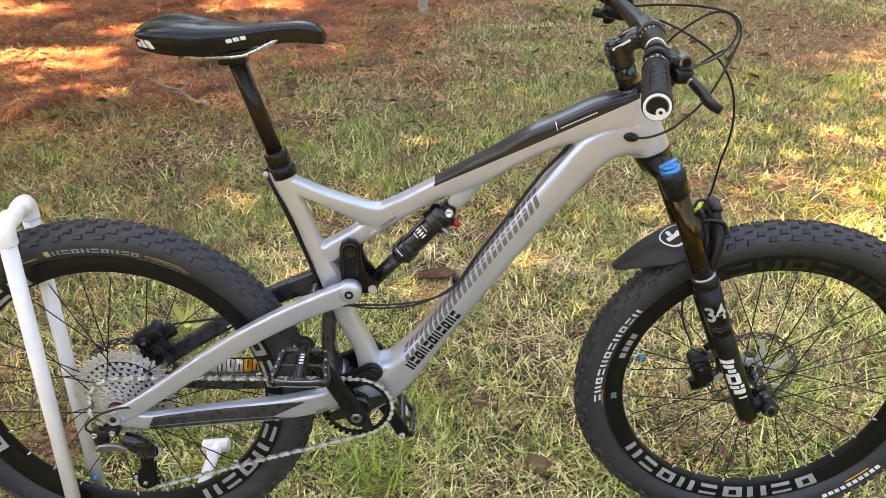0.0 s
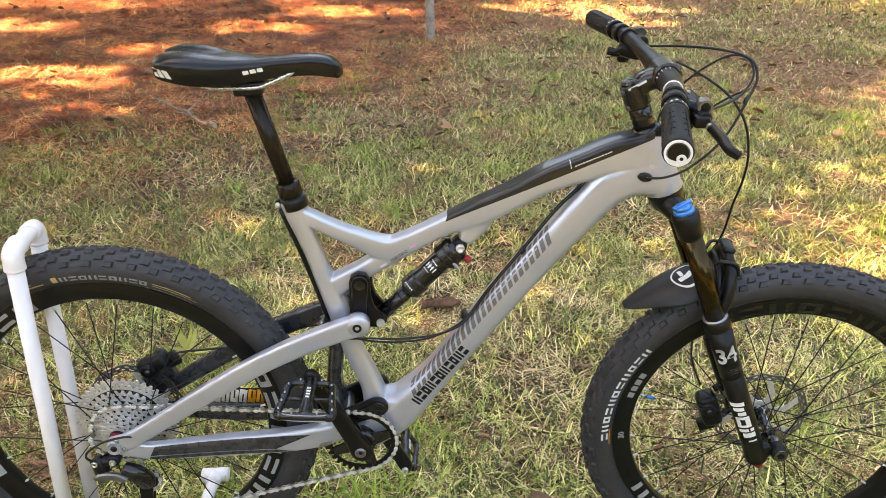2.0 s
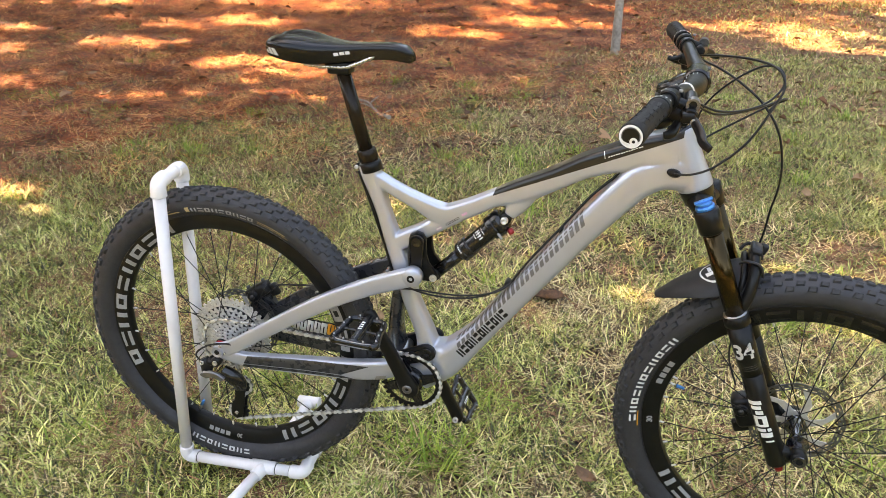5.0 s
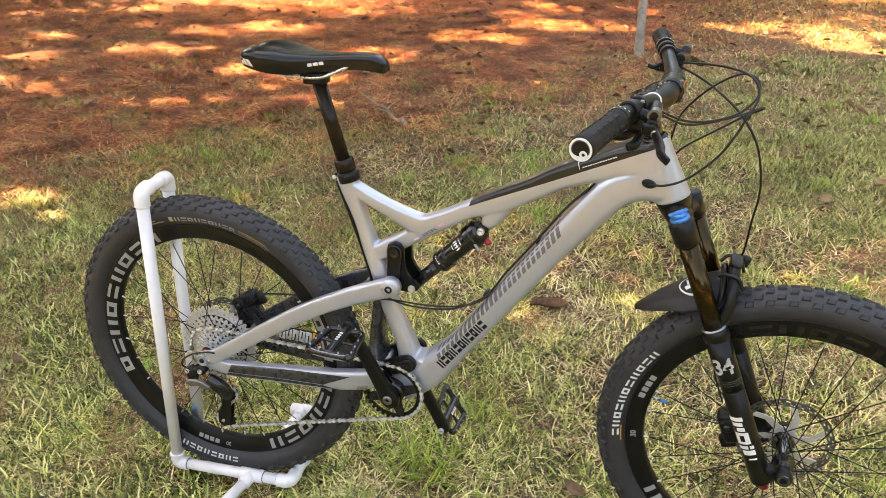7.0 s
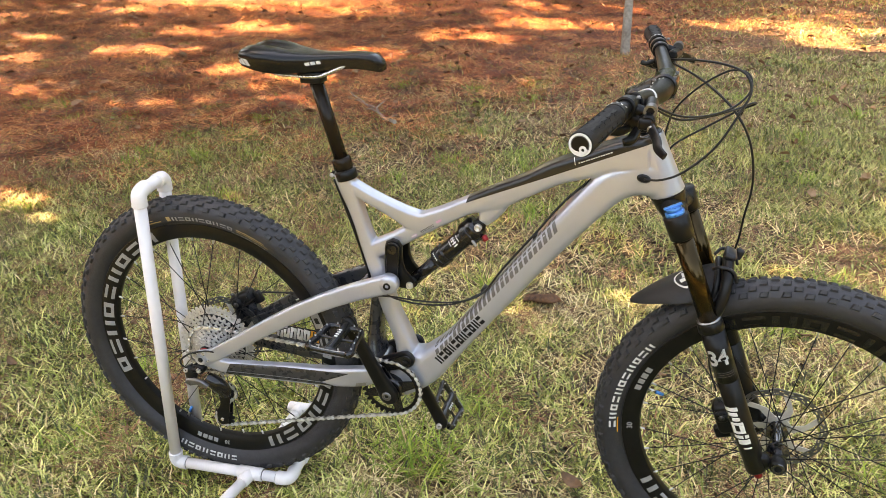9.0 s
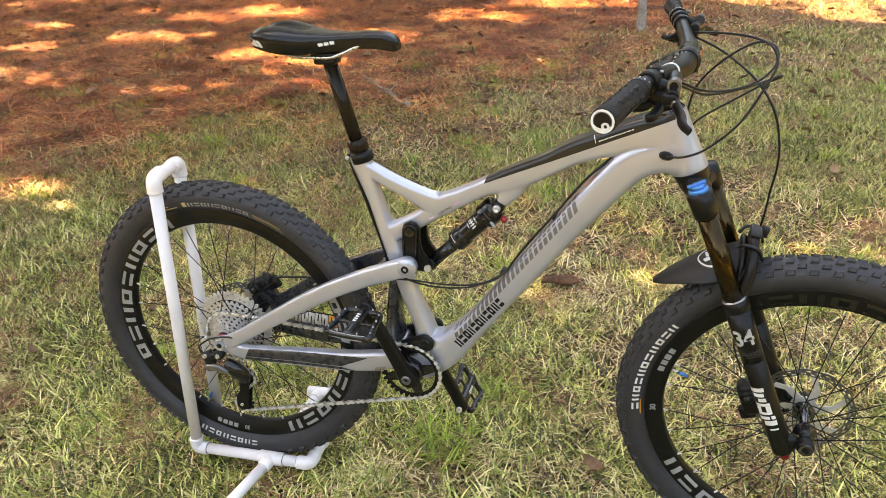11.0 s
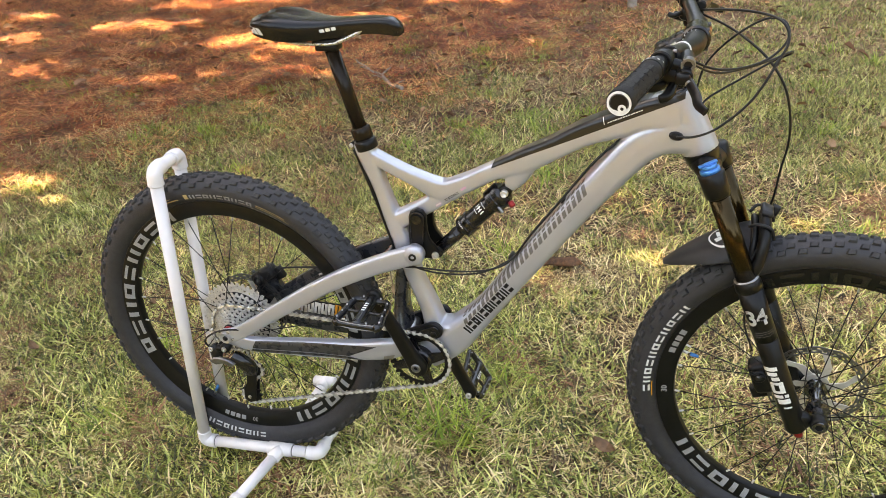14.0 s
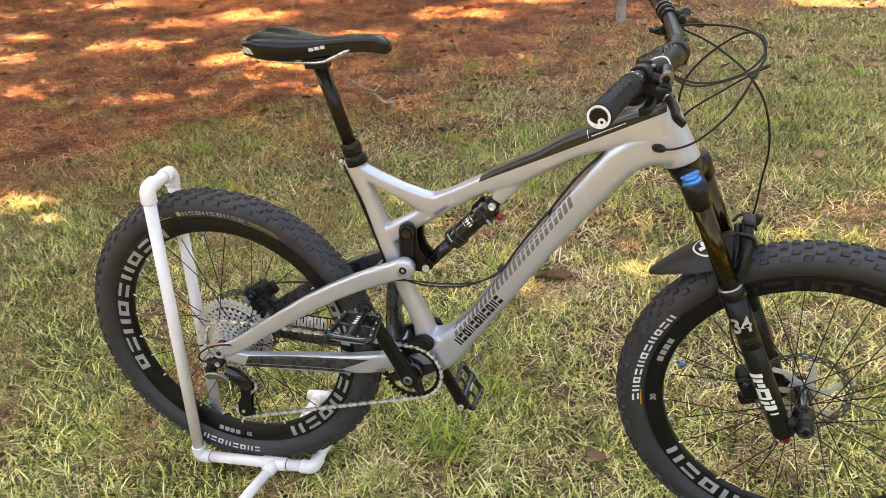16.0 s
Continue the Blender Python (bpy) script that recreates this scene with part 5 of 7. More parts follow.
guard_m = part("mudguard", bm, MUD, fork_crown, "black plastic mudguard strapped to the fork")
bm = bmesh.new()
MARK, MID = 121.2, -0.014
for k in range(40):
    q = []
    for rr, kk in ((0.0225, k), (0.0225, k + 1), (0.0255, k + 1), (0.0255, k)):
        t = 2 * math.pi * kk / 40
        q.append(bm.verts.new(on_guard(MARK + math.degrees(rr * math.cos(t) / 0.405), MID + rr * math.sin(t))))
    bm.faces.new(q)
for shape in (((-0.018, -0.004), (-0.006, -0.01), (0.0, -0.003), (-0.008, 0.004)), ((-0.006, -0.01), (0.012, -0.014), (0.015, -0.006), (0.0, -0.003)), ((0.002, -0.003), (0.009, -0.003), (0.012, 0.014), (0.005, 0.012))):
    bm.faces.new([bm.verts.new(on_guard(MARK + math.degrees(dx / 0.405), MID + dy)) for dx, dy in shape])
part("mudguard_mark", bm, WHITE, guard_m, "white round mark on the mudguard")
bm = bmesh.new()
for s in (-1, 1):
    rod(bm, [(1.058, s * 0.03, 0.738), (1.07, s * 0.04, 0.748), (1.092, s * 0.04, 0.742), (1.1, s * 0.036, 0.72)], 0.003, 4, 6)
box(bm, (0.022, 0.04, 0.012), Matrix.Translation((1.084, 0.0, 0.758)) @ pose(0, 0, 0, 0, 20, 0), 0.005)
box(bm, (0.016, 0.012, 0.022), Matrix.Translation((1.1, 0.052, 0.735)) @ pose(0, 0, 0, 0, 20, 0), 0.004)
pieces("mudguard_strap", bm, MUD, guard_m)

# ---- stem, bar, grips and controls, turned a little to the side
HINGE = Vector((0.89, 0, 1.04))
COCK = Matrix.Translation(HINGE) @ Matrix.Rotation(radians(-5.5), 4, AX) @ Matrix.Translation(-HINGE)


def cockpit(name, bm, material, parent, label="", smooth=35.0, split=False):
    bmesh.ops.transform(bm, matrix=COCK, verts=bm.verts)
    return (pieces if split else part)(name, bm, material, parent, label, smooth)


stem_top = STEER + AX * 0.195
bm = bmesh.new()
cylinder(bm, STEER + AX * 0.152, STEER + AX * 0.193, 0.0205, seg=28, bevel=0.003)
sweep(bm, [(stem_top.x + 0.005, 0, stem_top.z - 0.02, 0.0175, 0.0195), (0.91, 0, 1.042, 0.0165, 0.018), (0.928, 0, 1.05, 0.017, 0.021), (0.937, 0, 1.054, 0.019, 0.025)], 4, 16, 3.0)
cylinder(bm, (0.94, -0.0265, 1.055), (0.94, 0.0265, 1.055), 0.0225, seg=28, bevel=0.003)
stem = cockpit("stem", bm, GLOSS, bike, "short black stem")
bm = bmesh.new()
cylinder(bm, STEER + AX * 0.194, STEER + AX * 0.199, 0.0175, 0.015, 28, 0.001)
cylinder(bm, STEER + AX * 0.199, STEER + AX * 0.2, 0.004, seg=10)
cockpit("stem_cap", bm, GLOSS, stem, "gloss black stem cap")
bm = bmesh.new()
for s in (-1, 1):
    for dz in (-0.014, 0.014):
        cylinder(bm, (0.951, s * 0.02, 1.055 + dz), (0.9592, s * 0.02, 1.055 + dz), 0.0042, seg=10, bevel=0.0006)
for dz in (0.158, 0.184):
    q = STEER + AX * dz + Vector((-0.0165, 0, -0.006))
    cylinder(bm, q + Vector((0, -0.014, 0)), q + Vector((0, -0.006, 0)), 0.0042, seg=10, bevel=0.0006)
cockpit("stem_bolt", bm, DARKA, stem, "dark stem bolt", split=True)
bm = bmesh.new()
box(bm, (0.03, 0.0008, 0.0035), Matrix.Translation((0.897, -0.0192, 1.041)) @ pose(0, 0, 0, 0, -30, 0))
cockpit("stem_print", bm, WHITE, stem)

bar_rows = [(0.874, -0.399, 1.0685), (0.895, -0.28, 1.0725), (0.911, -0.198, 1.073), (0.928, -0.116, 1.062), (0.938, -0.062, 1.0555), (0.94, 0.0, 1.055), (0.938, 0.06, 1.0555), (0.928, 0.11, 1.062), (0.911, 0.19, 1.073), (0.895, 0.27, 1.0725), (0.874, 0.385, 1.0685)]


def bar_at(y):
    r = np.array(bar_rows)
    return Vector((np.interp(y, r[:, 1], r[:, 0]), y, np.interp(y, r[:, 1], r[:, 2])))


bm = bmesh.new()
rad = [0.0111, 0.0111, 0.0111, 0.013, 0.0172, 0.0175, 0.0172, 0.013, 0.0111, 0.0111, 0.0111]
path = spline([(*p, r) for p, r in zip(bar_rows, rad)], 5)
rings = []
for i, r in enumerate(path):
    d = Vector(path[min(i + 1, len(path) - 1)][:3] - path[max(i - 1, 0)][:3]).normalized()
    u = Vector((0, 0, 1)) - d * d.z
    u.normalize()
    w = d.cross(u)
    rings.append([bm.verts.new(Vector(r[:3]) + (u * math.cos(t) + w * math.sin(t)) * r[3]) for t in (2 * math.pi * k / 20 for k in range(20))])
for a, b in zip(rings, rings[1:]):
    for k in range(20):
        bm.faces.new((a[k], a[(k + 1) % 20], b[(k + 1) % 20], b[k]))
bm.faces.new(rings[0]), bm.faces.new(list(reversed(rings[-1])))
bmesh.ops.recalc_face_normals(bm, faces=bm.faces)
bar = cockpit("handlebar", bm, SATIN, bike, "black riser handlebar")
bm = bmesh.new()
cylinder(bm, bar_at(-0.125), bar_at(-0.128), 0.0142, seg=24)
for k in range(5):
    box(bm, (0.0012, 0.006, 0.0016), Matrix.Translation(bar_at(-0.037)) @ pose(0, 0, 0, 0, -20 * k, 0) @ Matrix.Translation((0, 0, 0.0182)))
cockpit("bar_mark", bm, WHITE, bar, "white alignment mark", split=True)


def grip(s):
    end = 0.396 if s < 0 else 0.382
    a, b = bar_at((end - 0.123) * s), bar_at(end * s)
    b = b + (b - a) * 0.015
    m = between(a, b)
    h = (b - a).length
    bm = bmesh.new()
    lathe(bm, [(0.0112, 0.0), (0.0162, 0.001), (0.0164, 0.006), (0.0152, 0.009), (0.0156, h * 0.4), (0.0164, h * 0.8), (0.0176, h - 0.006), (0.0168, h - 0.001), (0.0155, h), (0.0, h)], 36, m)
    g = cockpit("grip", bm, GRIP, bike, "black rubber grip with a white ring mark")
    # raised pads
    bm = bmesh.new()
    for i in range(5):
        for j in range(6):
            t0 = radians(j * 60 + 8)
            h0, long = 0.014 + i * (h - 0.028) / 5, (h - 0.028) / 5 - 0.0022
            low, high = 0.0153 + 0.0006 * i / 4, 0.0168 + 0.0009 * i / 4
            vs = []
            for rr in (low, high):
                for aa, hh in ((t0, h0), (t0 + 0.92, h0 + 0.002), (t0 + 0.92, h0 + long), (t0, h0 + long - 0.002)):
                    vs.append(bm.verts.new(m @ Vector((rr * math.cos(aa), hh, rr * math.sin(aa)))))
            for f in ((4, 5, 6, 7), (0, 1, 5, 4), (1, 2, 6, 5), (2, 3, 7, 6), (3, 0, 4, 7)):
                bm.faces.new([vs[q] for q in f])
    bmesh.ops.recalc_face_normals(bm, faces=bm.faces)
    cockpit("grip_pad", bm, GRIP, g, smooth=0, split=True)
    bm = bmesh.new()
    cylinder(bm, m @ Vector((0, h - 0.001, 0)), m @ Vector((0, h + 0.0006, 0)), 0.0153, seg=36)
    cockpit("end_cap", bm, CAPM, g, "dark grey grip end")
    bm = bmesh.new()
    lathe(bm, [(0.0126, h + 0.0003), (0.0126, h + 0.0012), (0.0154, h + 0.0012), (0.0154, h + 0.0003)], 40, m, closed=True)
    for k in range(14):
        t0, t1 = radians(200 + k * 10), radians(210 + k * 10)
        q = [m @ Vector((rr * math.cos(t), h + 0.0012, rr * math.sin(t))) for rr, t in ((0.0125, t0), (0.0125, t1), (0.0125 - 0.0035 * math.sin(math.pi * (k + 1) / 14), t1), (0.0125 - 0.0035 * math.sin(math.pi * k / 14), t0))]
        bm.faces.new([bm.verts.new(v) for v in q])
    down = m.to_3x3().inverted() @ Vector((0.0042, 0, -0.0062))
    lathe(bm, [(0.0022, h + 0.0003), (0.0022, h + 0.0014), (0.0054, h + 0.0014), (0.0054, h + 0.0003)], 20, m @ Matrix.Translation((down.x, 0, down.z)), closed=True)
    cockpit("grip_mark", bm, WHITE, g, "white ring on the grip end")
    bm = bmesh.new()
    cylinder(bm, bar_at((end - 0.136) * s), bar_at((end - 0.123) * s), 0.0172, seg=28, bevel=0.0015)
    clamp = cockpit("grip_clamp", bm, SATIN, g)
    bm = bmesh.new()
    for k in range(6):
        box(bm, (0.003, 0.0022, 0.0008), Matrix.Translation(bar_at((end - 0.13) * s)) @ pose(0, 0, 0, 0, -70 + 24 * k, 0) @ Matrix.Translation((0, (k % 2) * 0.003, 0.0173)))
    cockpit("clamp_print", bm, WHITE, clamp, "small white marks", split=True)
    return g


grip(-1), grip(1)


def controls(s):
    """Brake lever with reservoir and hose end, and a shifter pod under the bar."""
    bm = bmesh.new()
    q = bar_at(0.222 * s)
    cylinder(bm, bar_at(0.214 * s), bar_at(0.231 * s), 0.0165, seg=24, bevel=0.002)
    rod(bm, [q + Vector((0.014, 0, -0.002)), q + Vector((0.026, s * 0.0, -0.006)), q + Vector((0.034, s * 0.01, -0.012))], 0.008, 3, 12)
    cylinder(bm, q + Vector((0.03, -s * 0.055, -0.005)), q + Vector((0.034, s * 0.026, -0.014)), 0.0098, 0.0105, 20, 0.002)
    box(bm, (0.02, 0.032, 0.016), Matrix.Translation(q + Vector((0.031, s * 0.016, -0.016))), 0.004)
    lever = cockpit("brake_lever", bm, SATIN, bike, "black brake lever")
    bm = bmesh.new()
    sweep(bm, [(q.x + 0.034, q.y + s * 0.016, q.z - 0.014, 0.005, 0.005), (q.x + 0.042, q.y + s * 0.034, q.z - 0.021, 0.0066, 0.004), (q.x + 0.051, q.y + s * 0.055, q.z - 0.029, 0.007, 0.0038), (q.x + 0.056, q.y + s * 0.072, q.z - 0.036, 0.0066, 0.0036), (q.x + 0.066, q.y + s * 0.084, q.z - 0.041, 0.0056, 0.003)], 5, 10)
    cockpit("lever_blade", bm, BLACK, lever, "black lever blade")
    bm = bmesh.new()
    cylinder(bm, q + Vector((0.04, s * 0.028, -0.02)), q + Vector((0.04, s * 0.034, -0.021)), 0.0052, seg=14, bevel=0.0008)
    cylinder(bm, q + Vector((0.016, 0, 0.013)), q + Vector((0.016, 0, 0.017)), 0.003, seg=8)
    cockpit("lever_bolt", bm, ALLOY, lever, split=True)
    bm = bmesh.new()
    lathe(bm, [(0.0062, -0.002), (0.0062, -0.006), (0.0094, -0.006), (0.0098, 0.0), (0.009, 0.012), (0.0, 0.012)], 24, Matrix.Translation(q + Vector((0.0355, s * 0.012, 0.0))) @ (Matrix() if s < 0 else pose(0, 0, 0, 0, 0, 180)))
    cockpit("adjuster_ring", bm, DARKA if s > 0 else MIDA, lever, "grey lever adjuster")
    bm = bmesh.new()
    lathe(bm, [(0.0, -0.003), (0.006, -0.003), (0.006, -0.001), (0.0, 0.0)], 6, Matrix.Translation(q + Vector((0.0355, s * 0.012, 0.0))))
    cockpit("adjuster_core", bm, BLACK, lever)
    p = bar_at(0.19 * s)
    bm = bmesh.new()
    cylinder(bm, bar_at(0.184 * s), bar_at(0.196 * s), 0.0155, seg=24, bevel=0.0015)
    box(bm, (0.044, 0.03, 0.026), Matrix.Translation(p + Vector((0.008, s * 0.006, -0.026))) @ pose(0, 0, 0, 0, 15, 0), 0.009)
    pod = cockpit("shifter", bm, BLACK, bike, "black shifter under the bar")
    bm = bmesh.new()
    sweep(bm, [(p.x + 0.0, p.y + s * 0.016, p.z - 0.034, 0.006, 0.003), (p.x - 0.012, p.y + s * 0.032, p.z - 0.036, 0.0075, 0.0035), (p.x - 0.026, p.y + s * 0.04, p.z - 0.034, 0.0075, 0.003)], 4, 8)
    sweep(bm, [(p.x + 0.012, p.y + s * 0.014, p.z - 0.03, 0.006, 0.003), (p.x + 0.005, p.y + s * 0.034, p.z - 0.046, 0.008, 0.0035), (p.x - 0.006, p.y + s * 0.042, p.z - 0.05, 0.006, 0.003)], 4, 8)
    cockpit("shift_paddle", bm, SATIN, pod, split=True)
    if s > 0:
        bm = bmesh.new()
        rod(bm, [p + Vector((-0.01, -0.01, -0.02)), p + Vector((-0.022, -0.014, -0.024)), p + Vector((-0.032, -0.012, -0.022))], 0.0045, 4, 10)
        cockpit("dropper_remote", bm, SATIN, pod)


controls(-1), controls(1)


def hose(name, pts, r, label, parent=bike):
    bm = bmesh.new()
    rod(bm, pts, r, 10, 8)
    return part(name, bm, HOSE, parent, label)


hose("brake_hose", [(0.945, 0.165, 1.066), (0.985, 0.09, 1.08), (1.03, 0.02, 1.087), (1.062, -0.022, 1.081), (1.074, -0.034, 1.056), (1.063, -0.042, 1.026), (1.03, -0.052, 0.965), (0.985, -0.05, 0.918), (0.95, -0.042, 0.898), (0.921, -0.034, 0.894)], 0.0021, "black rear brake hose")
hose("shift_cable", [(0.92, -0.16, 1.055), (0.965, -0.12, 1.03), (1.01, -0.075, 1.022), (1.05, -0.042, 1.03), (1.075, -0.018, 1.053), (1.07, 0.0, 1.076), (1.04, 0.01, 1.078), (0.995, 0.024, 1.045), (0.96, 0.034, 1.0), (0.948, 0.036, 0.95)], 0.0019, "black shift cable")
hose("brake_hose", [(0.945, 0.17, 1.062), (0.985, 0.1, 1.055), (1.02, 0.05, 1.04), (1.055, 0.012, 1.014), (1.085, 0.004, 0.97), (1.101, 0.01, 0.915), (1.106, 0.026, 0.865), (1.103, 0.042, 0.815), (1.1, 0.058, 0.75), (1.088, 0.085, 0.68), (1.088, 0.09, 0.61), (1.085, 0.08, 0.54), (1.085, 0.07, 0.48), (1.105, 0.055, 0.425)], 0.0021, "black front brake hose")
hose("dropper_cable", [(0.925, -0.165, 1.05), (0.965, -0.11, 1.022), (1.01, -0.06, 1.016), (1.055, -0.016, 1.02), (1.085, 0.012, 1.026), (1.09, 0.03, 1.02), (1.065, 0.042, 1.004), (1.02, 0.042, 0.975), (0.972, 0.034, 0.945), (0.955, 0.03, 0.925)], 0.0019, "black dropper cable")
bm = bmesh.new()
rod(bm, [(1.056, -0.046, 1.019), (1.066, -0.03, 1.026), (1.064, -0.022, 1.012), (1.056, -0.046, 1.019)], 0.0018, 3, 6)
part("cable_tie", bm, HOSE, bike)
# cables that run outside the down tube and on to the rear
for k, o in enumerate((0.0, 0.007)):
    hose("rear_cable", [(0.844, -0.006 + o, 0.891), (0.785, -0.011 + o, 0.834), (0.73, -0.014 + o, 0.761), (0.675, -0.017 + o, 0.689), (0.64, -0.02 + o, 0.637), (0.615, -0.03 + o, 0.619), (0.57, -0.036 + o, 0.6075 - 0.008 * k), (0.51, -0.038 + o, 0.604 - 0.011 * k), (0.455, -0.036 + o, 0.605 - 0.008 * k), (0.41, -0.03 + o * 3, 0.6), (0.385, -0.02 + o * 4, 0.595)], 0.0019, "black cable slung under the shock")
bm = bmesh.new()
for x, z in ((0.822, 0.864), (0.733, 0.753), (0.632, 0.628)):
    box(bm, (0.012, 0.024, 0.01), Matrix.Translation((x, 0.0, z)) @ pose(0, 0, 0, 0, -52, 0), 0.003)
pieces("cable_clip", bm, BLACK, main_frame, "black cable clips")
hose("rear_brake_hose", [(0.392, 0.03, 0.598), (0.34, 0.045, 0.583), (0.28, 0.052, 0.557), (0.21, 0.052, 0.54), (0.15, 0.055, 0.532), (0.1, 0.06, 0.524), (0.065, 0.06, 0.515)], 0.0024, "black rear brake hose")
hose("derailleur_cable", [(0.045, -0.068, 0.428), (0.02, -0.079, 0.436), (-0.015, -0.085, 0.43), (-0.042, -0.086, 0.412), (-0.05, -0.083, 0.396), (-0.043, -0.08, 0.384)], 0.0022, "black derailleur cable")

# ---- saddle prints, clamp and rail cradle
sad = surface(saddle)
bm = bmesh.new()
for f0, f1, lo, hi in word(0, 1 / 3, 3, 0.16, 1, 6):
    a, b = Vector((0.297, 1.0665)), Vector((0.3275, 1.0705))
    u, n = b - a, Vector((-0.0015, 0.0058))
    wrap_quad(bm, sad, [a + u * f0 + n * lo, a + u * f1 + n * lo, a + u * f1 + n * hi, a + u * f0 + n * hi], 2, 2)
pieces("saddle_print", bm, WHITE, saddle, "white block print")
bm = bmesh.new()
w3 = Vector((0.78, 0.62, 0)).normalized()
for f0, f1, lo, hi in word(0, 1 / 3, 3, 0.16, 1, 6):
    grid = []
    for f in (f0, f1):
        for h in (lo, hi):
            p = Vector((0.168, -0.058, 1.071)) + Vector((0.022, -0.014, -0.004)) * f + Vector((0, 0, 0.013)) * h
            hit, nor, _, _ = sad.ray_cast(p - w3 * 0.1, w3)
            grid.append(bm.verts.new(hit - w3 * 0.0006) if hit else None)
    if all(grid):
        bm.faces.new((grid[0], grid[2], grid[3], grid[1]))
pieces("saddle_print", bm, WHITE, saddle, "white block print at the tail")
bm = bmesh.new()
box(bm, (0.05, 0.05, 0.012), Matrix.Translation((0.2965, 0, 1.0475)), 0.004)
box(bm, (0.044, 0.034, 0.014), Matrix.Translation((0.295, 0, 1.036)), 0.004)
part("saddle_clamp", bm, SATIN, post, "black saddle clamp")

# ---------------------------------------------------------------- ground
def ground_material():
    m = bpy.data.materials.new("lawn_soil_and_pine_straw")
    m.use_nodes = True
    n, l = m.node_tree.nodes, m.node_tree.links
    p = n["Principled BSDF"]
    p.inputs["Roughness"].default_value = 0.95
    co, sep = n.new("ShaderNodeTexCoord"), n.new("ShaderNodeSeparateXYZ")
    l.new(co.outputs["Object"], sep.inputs[0])

    def noise_ramp(scale, detail, stops):
        t, r = n.new("ShaderNodeTexNoise"), n.new("ShaderNodeValToRGB")
        t.inputs["Scale"].default_value, t.inputs["Detail"].default_value = scale, detail
        l.new(co.outputs["Object"], t.inputs["Vector"]), l.new(t.outputs[0], r.inputs[0])
        while len(r.color_ramp.elements) < len(stops):
            r.color_ramp.elements.new(0.5)
        for e, (pos, col) in zip(r.color_ramp.elements, stops):
            e.position, e.color = pos, (*col, 1)
        return r.outputs[0]

    lawn = noise_ramp(55, 8, [(0.3, (0.012, 0.007, 0.004)), (0.45, (0.04, 0.021, 0.01)), (0.58, (0.1, 0.05, 0.024)), (0.75, (0.28, 0.145, 0.075))])
    straw = noise_ramp(40, 9, [(0.3, (0.04, 0.012, 0.004)), (0.45, (0.15, 0.029, 0.005)), (0.58, (0.39, 0.086, 0.015)), (0.75, (0.66, 0.29, 0.09))])

    duff = noise_ramp(30, 8, [(0.3, (0.025, 0.01, 0.005)), (0.5, (0.1, 0.029, 0.007)), (0.7, (0.23, 0.075, 0.017))])
    patchy, pr, pm = n.new("ShaderNodeTexNoise"), n.new("ShaderNodeMapRange"), n.new("ShaderNodeMix")
    patchy.inputs["Scale"].default_value, patchy.inputs["Detail"].default_value = 2.6, 6
    pr.inputs[1].default_value, pr.inputs[2].default_value = 0.42, 0.6
    pm.data_type = "RGBA"
    l.new(co.outputs["Object"], patchy.inputs["Vector"]), l.new(patchy.outputs[0], pr.inputs[0]), l.new(pr.outputs[0], pm.inputs["Factor"])
    l.new(duff, pm.inputs["A"]), l.new(straw, pm.inputs["B"])
    straw = pm.outputs["Result"]

    def calc(op, a, b):
        k = n.new("ShaderNodeMath")
        k.operation, k.use_clamp = op, False
        for i, v in enumerate((a, b)):
            if isinstance(v, (int, float)):
                k.inputs[i].default_value = v
            else:
                l.new(v, k.inputs[i])
        return k.outputs[0]

    x, y = sep.outputs[0], sep.outputs[1]
    edge = calc("ADD", calc("MULTIPLY", x, 1.1), calc("MULTIPLY", calc("MINIMUM", calc("ADD", x, 1.2), 0.0), 0.45))
    wob = n.new("ShaderNodeTexNoise")
    wob.inputs["Scale"].default_value, wob.inputs["Detail"].default_value = 1.6, 5
    l.new(co.outputs["Object"], wob.inputs["Vector"])
    # dry bare earth: a broad thin part of the lawn and some worn patches
    earth = noise_ramp(34, 9, [(0.3, (0.06, 0.03, 0.015)), (0.46, (0.18, 0.083, 0.04)), (0.6, (0.36, 0.18, 0.095)), (0.75, (0.55, 0.33, 0.2))])

    def clamp01(v):
        k = n.new("ShaderNodeClamp")
        l.new(v, k.inputs[0])
        return k.outputs[0]

    bare = calc("MULTIPLY", clamp01(calc("MULTIPLY", calc("SUBTRACT", y, 2.7), 0.7)), clamp01(calc("ADD", x, 0.3)))
    for px, py, pr0 in ((3.1, 3.4, 0.8), (3.6, 4.6, 1.1), (2.2, 1.73, 0.34), (1.78, 1.6, 0.26)):
        d2 = calc("ADD", calc("POWER", calc("ABSOLUTE", calc("SUBTRACT", x, px), 0.0), 2.0), calc("POWER", calc("ABSOLUTE", calc("SUBTRACT", y, py), 0.0), 2.0))
        bare = calc("MAXIMUM", bare, clamp01(calc("SUBTRACT", 1.5, calc("DIVIDE", d2, pr0 * pr0))))
    em = n.new("ShaderNodeMix")
    em.data_type = "RGBA"
    l.new(calc("MULTIPLY", bare, 0.8), em.inputs["Factor"]), l.new(lawn, em.inputs["A"]), l.new(earth, em.inputs["B"])
    lawn = em.outputs["Result"]
    f = calc("ADD", calc("SUBTRACT", calc("SUBTRACT", y, edge), 4.2), calc("MULTIPLY", calc("SUBTRACT", wob.outputs[0], 0.5), 4.0))
    f = calc("SUBTRACT", f, calc("MULTIPLY", clamp01(calc("SUBTRACT", x, 0.7)), 1.4))
    mr = n.new("ShaderNodeMapRange")
    mr.inputs[1].default_value, mr.inputs[2].default_value = -1.2, 1.2
    l.new(f, mr.inputs[0])
    mix = n.new("ShaderNodeMix")
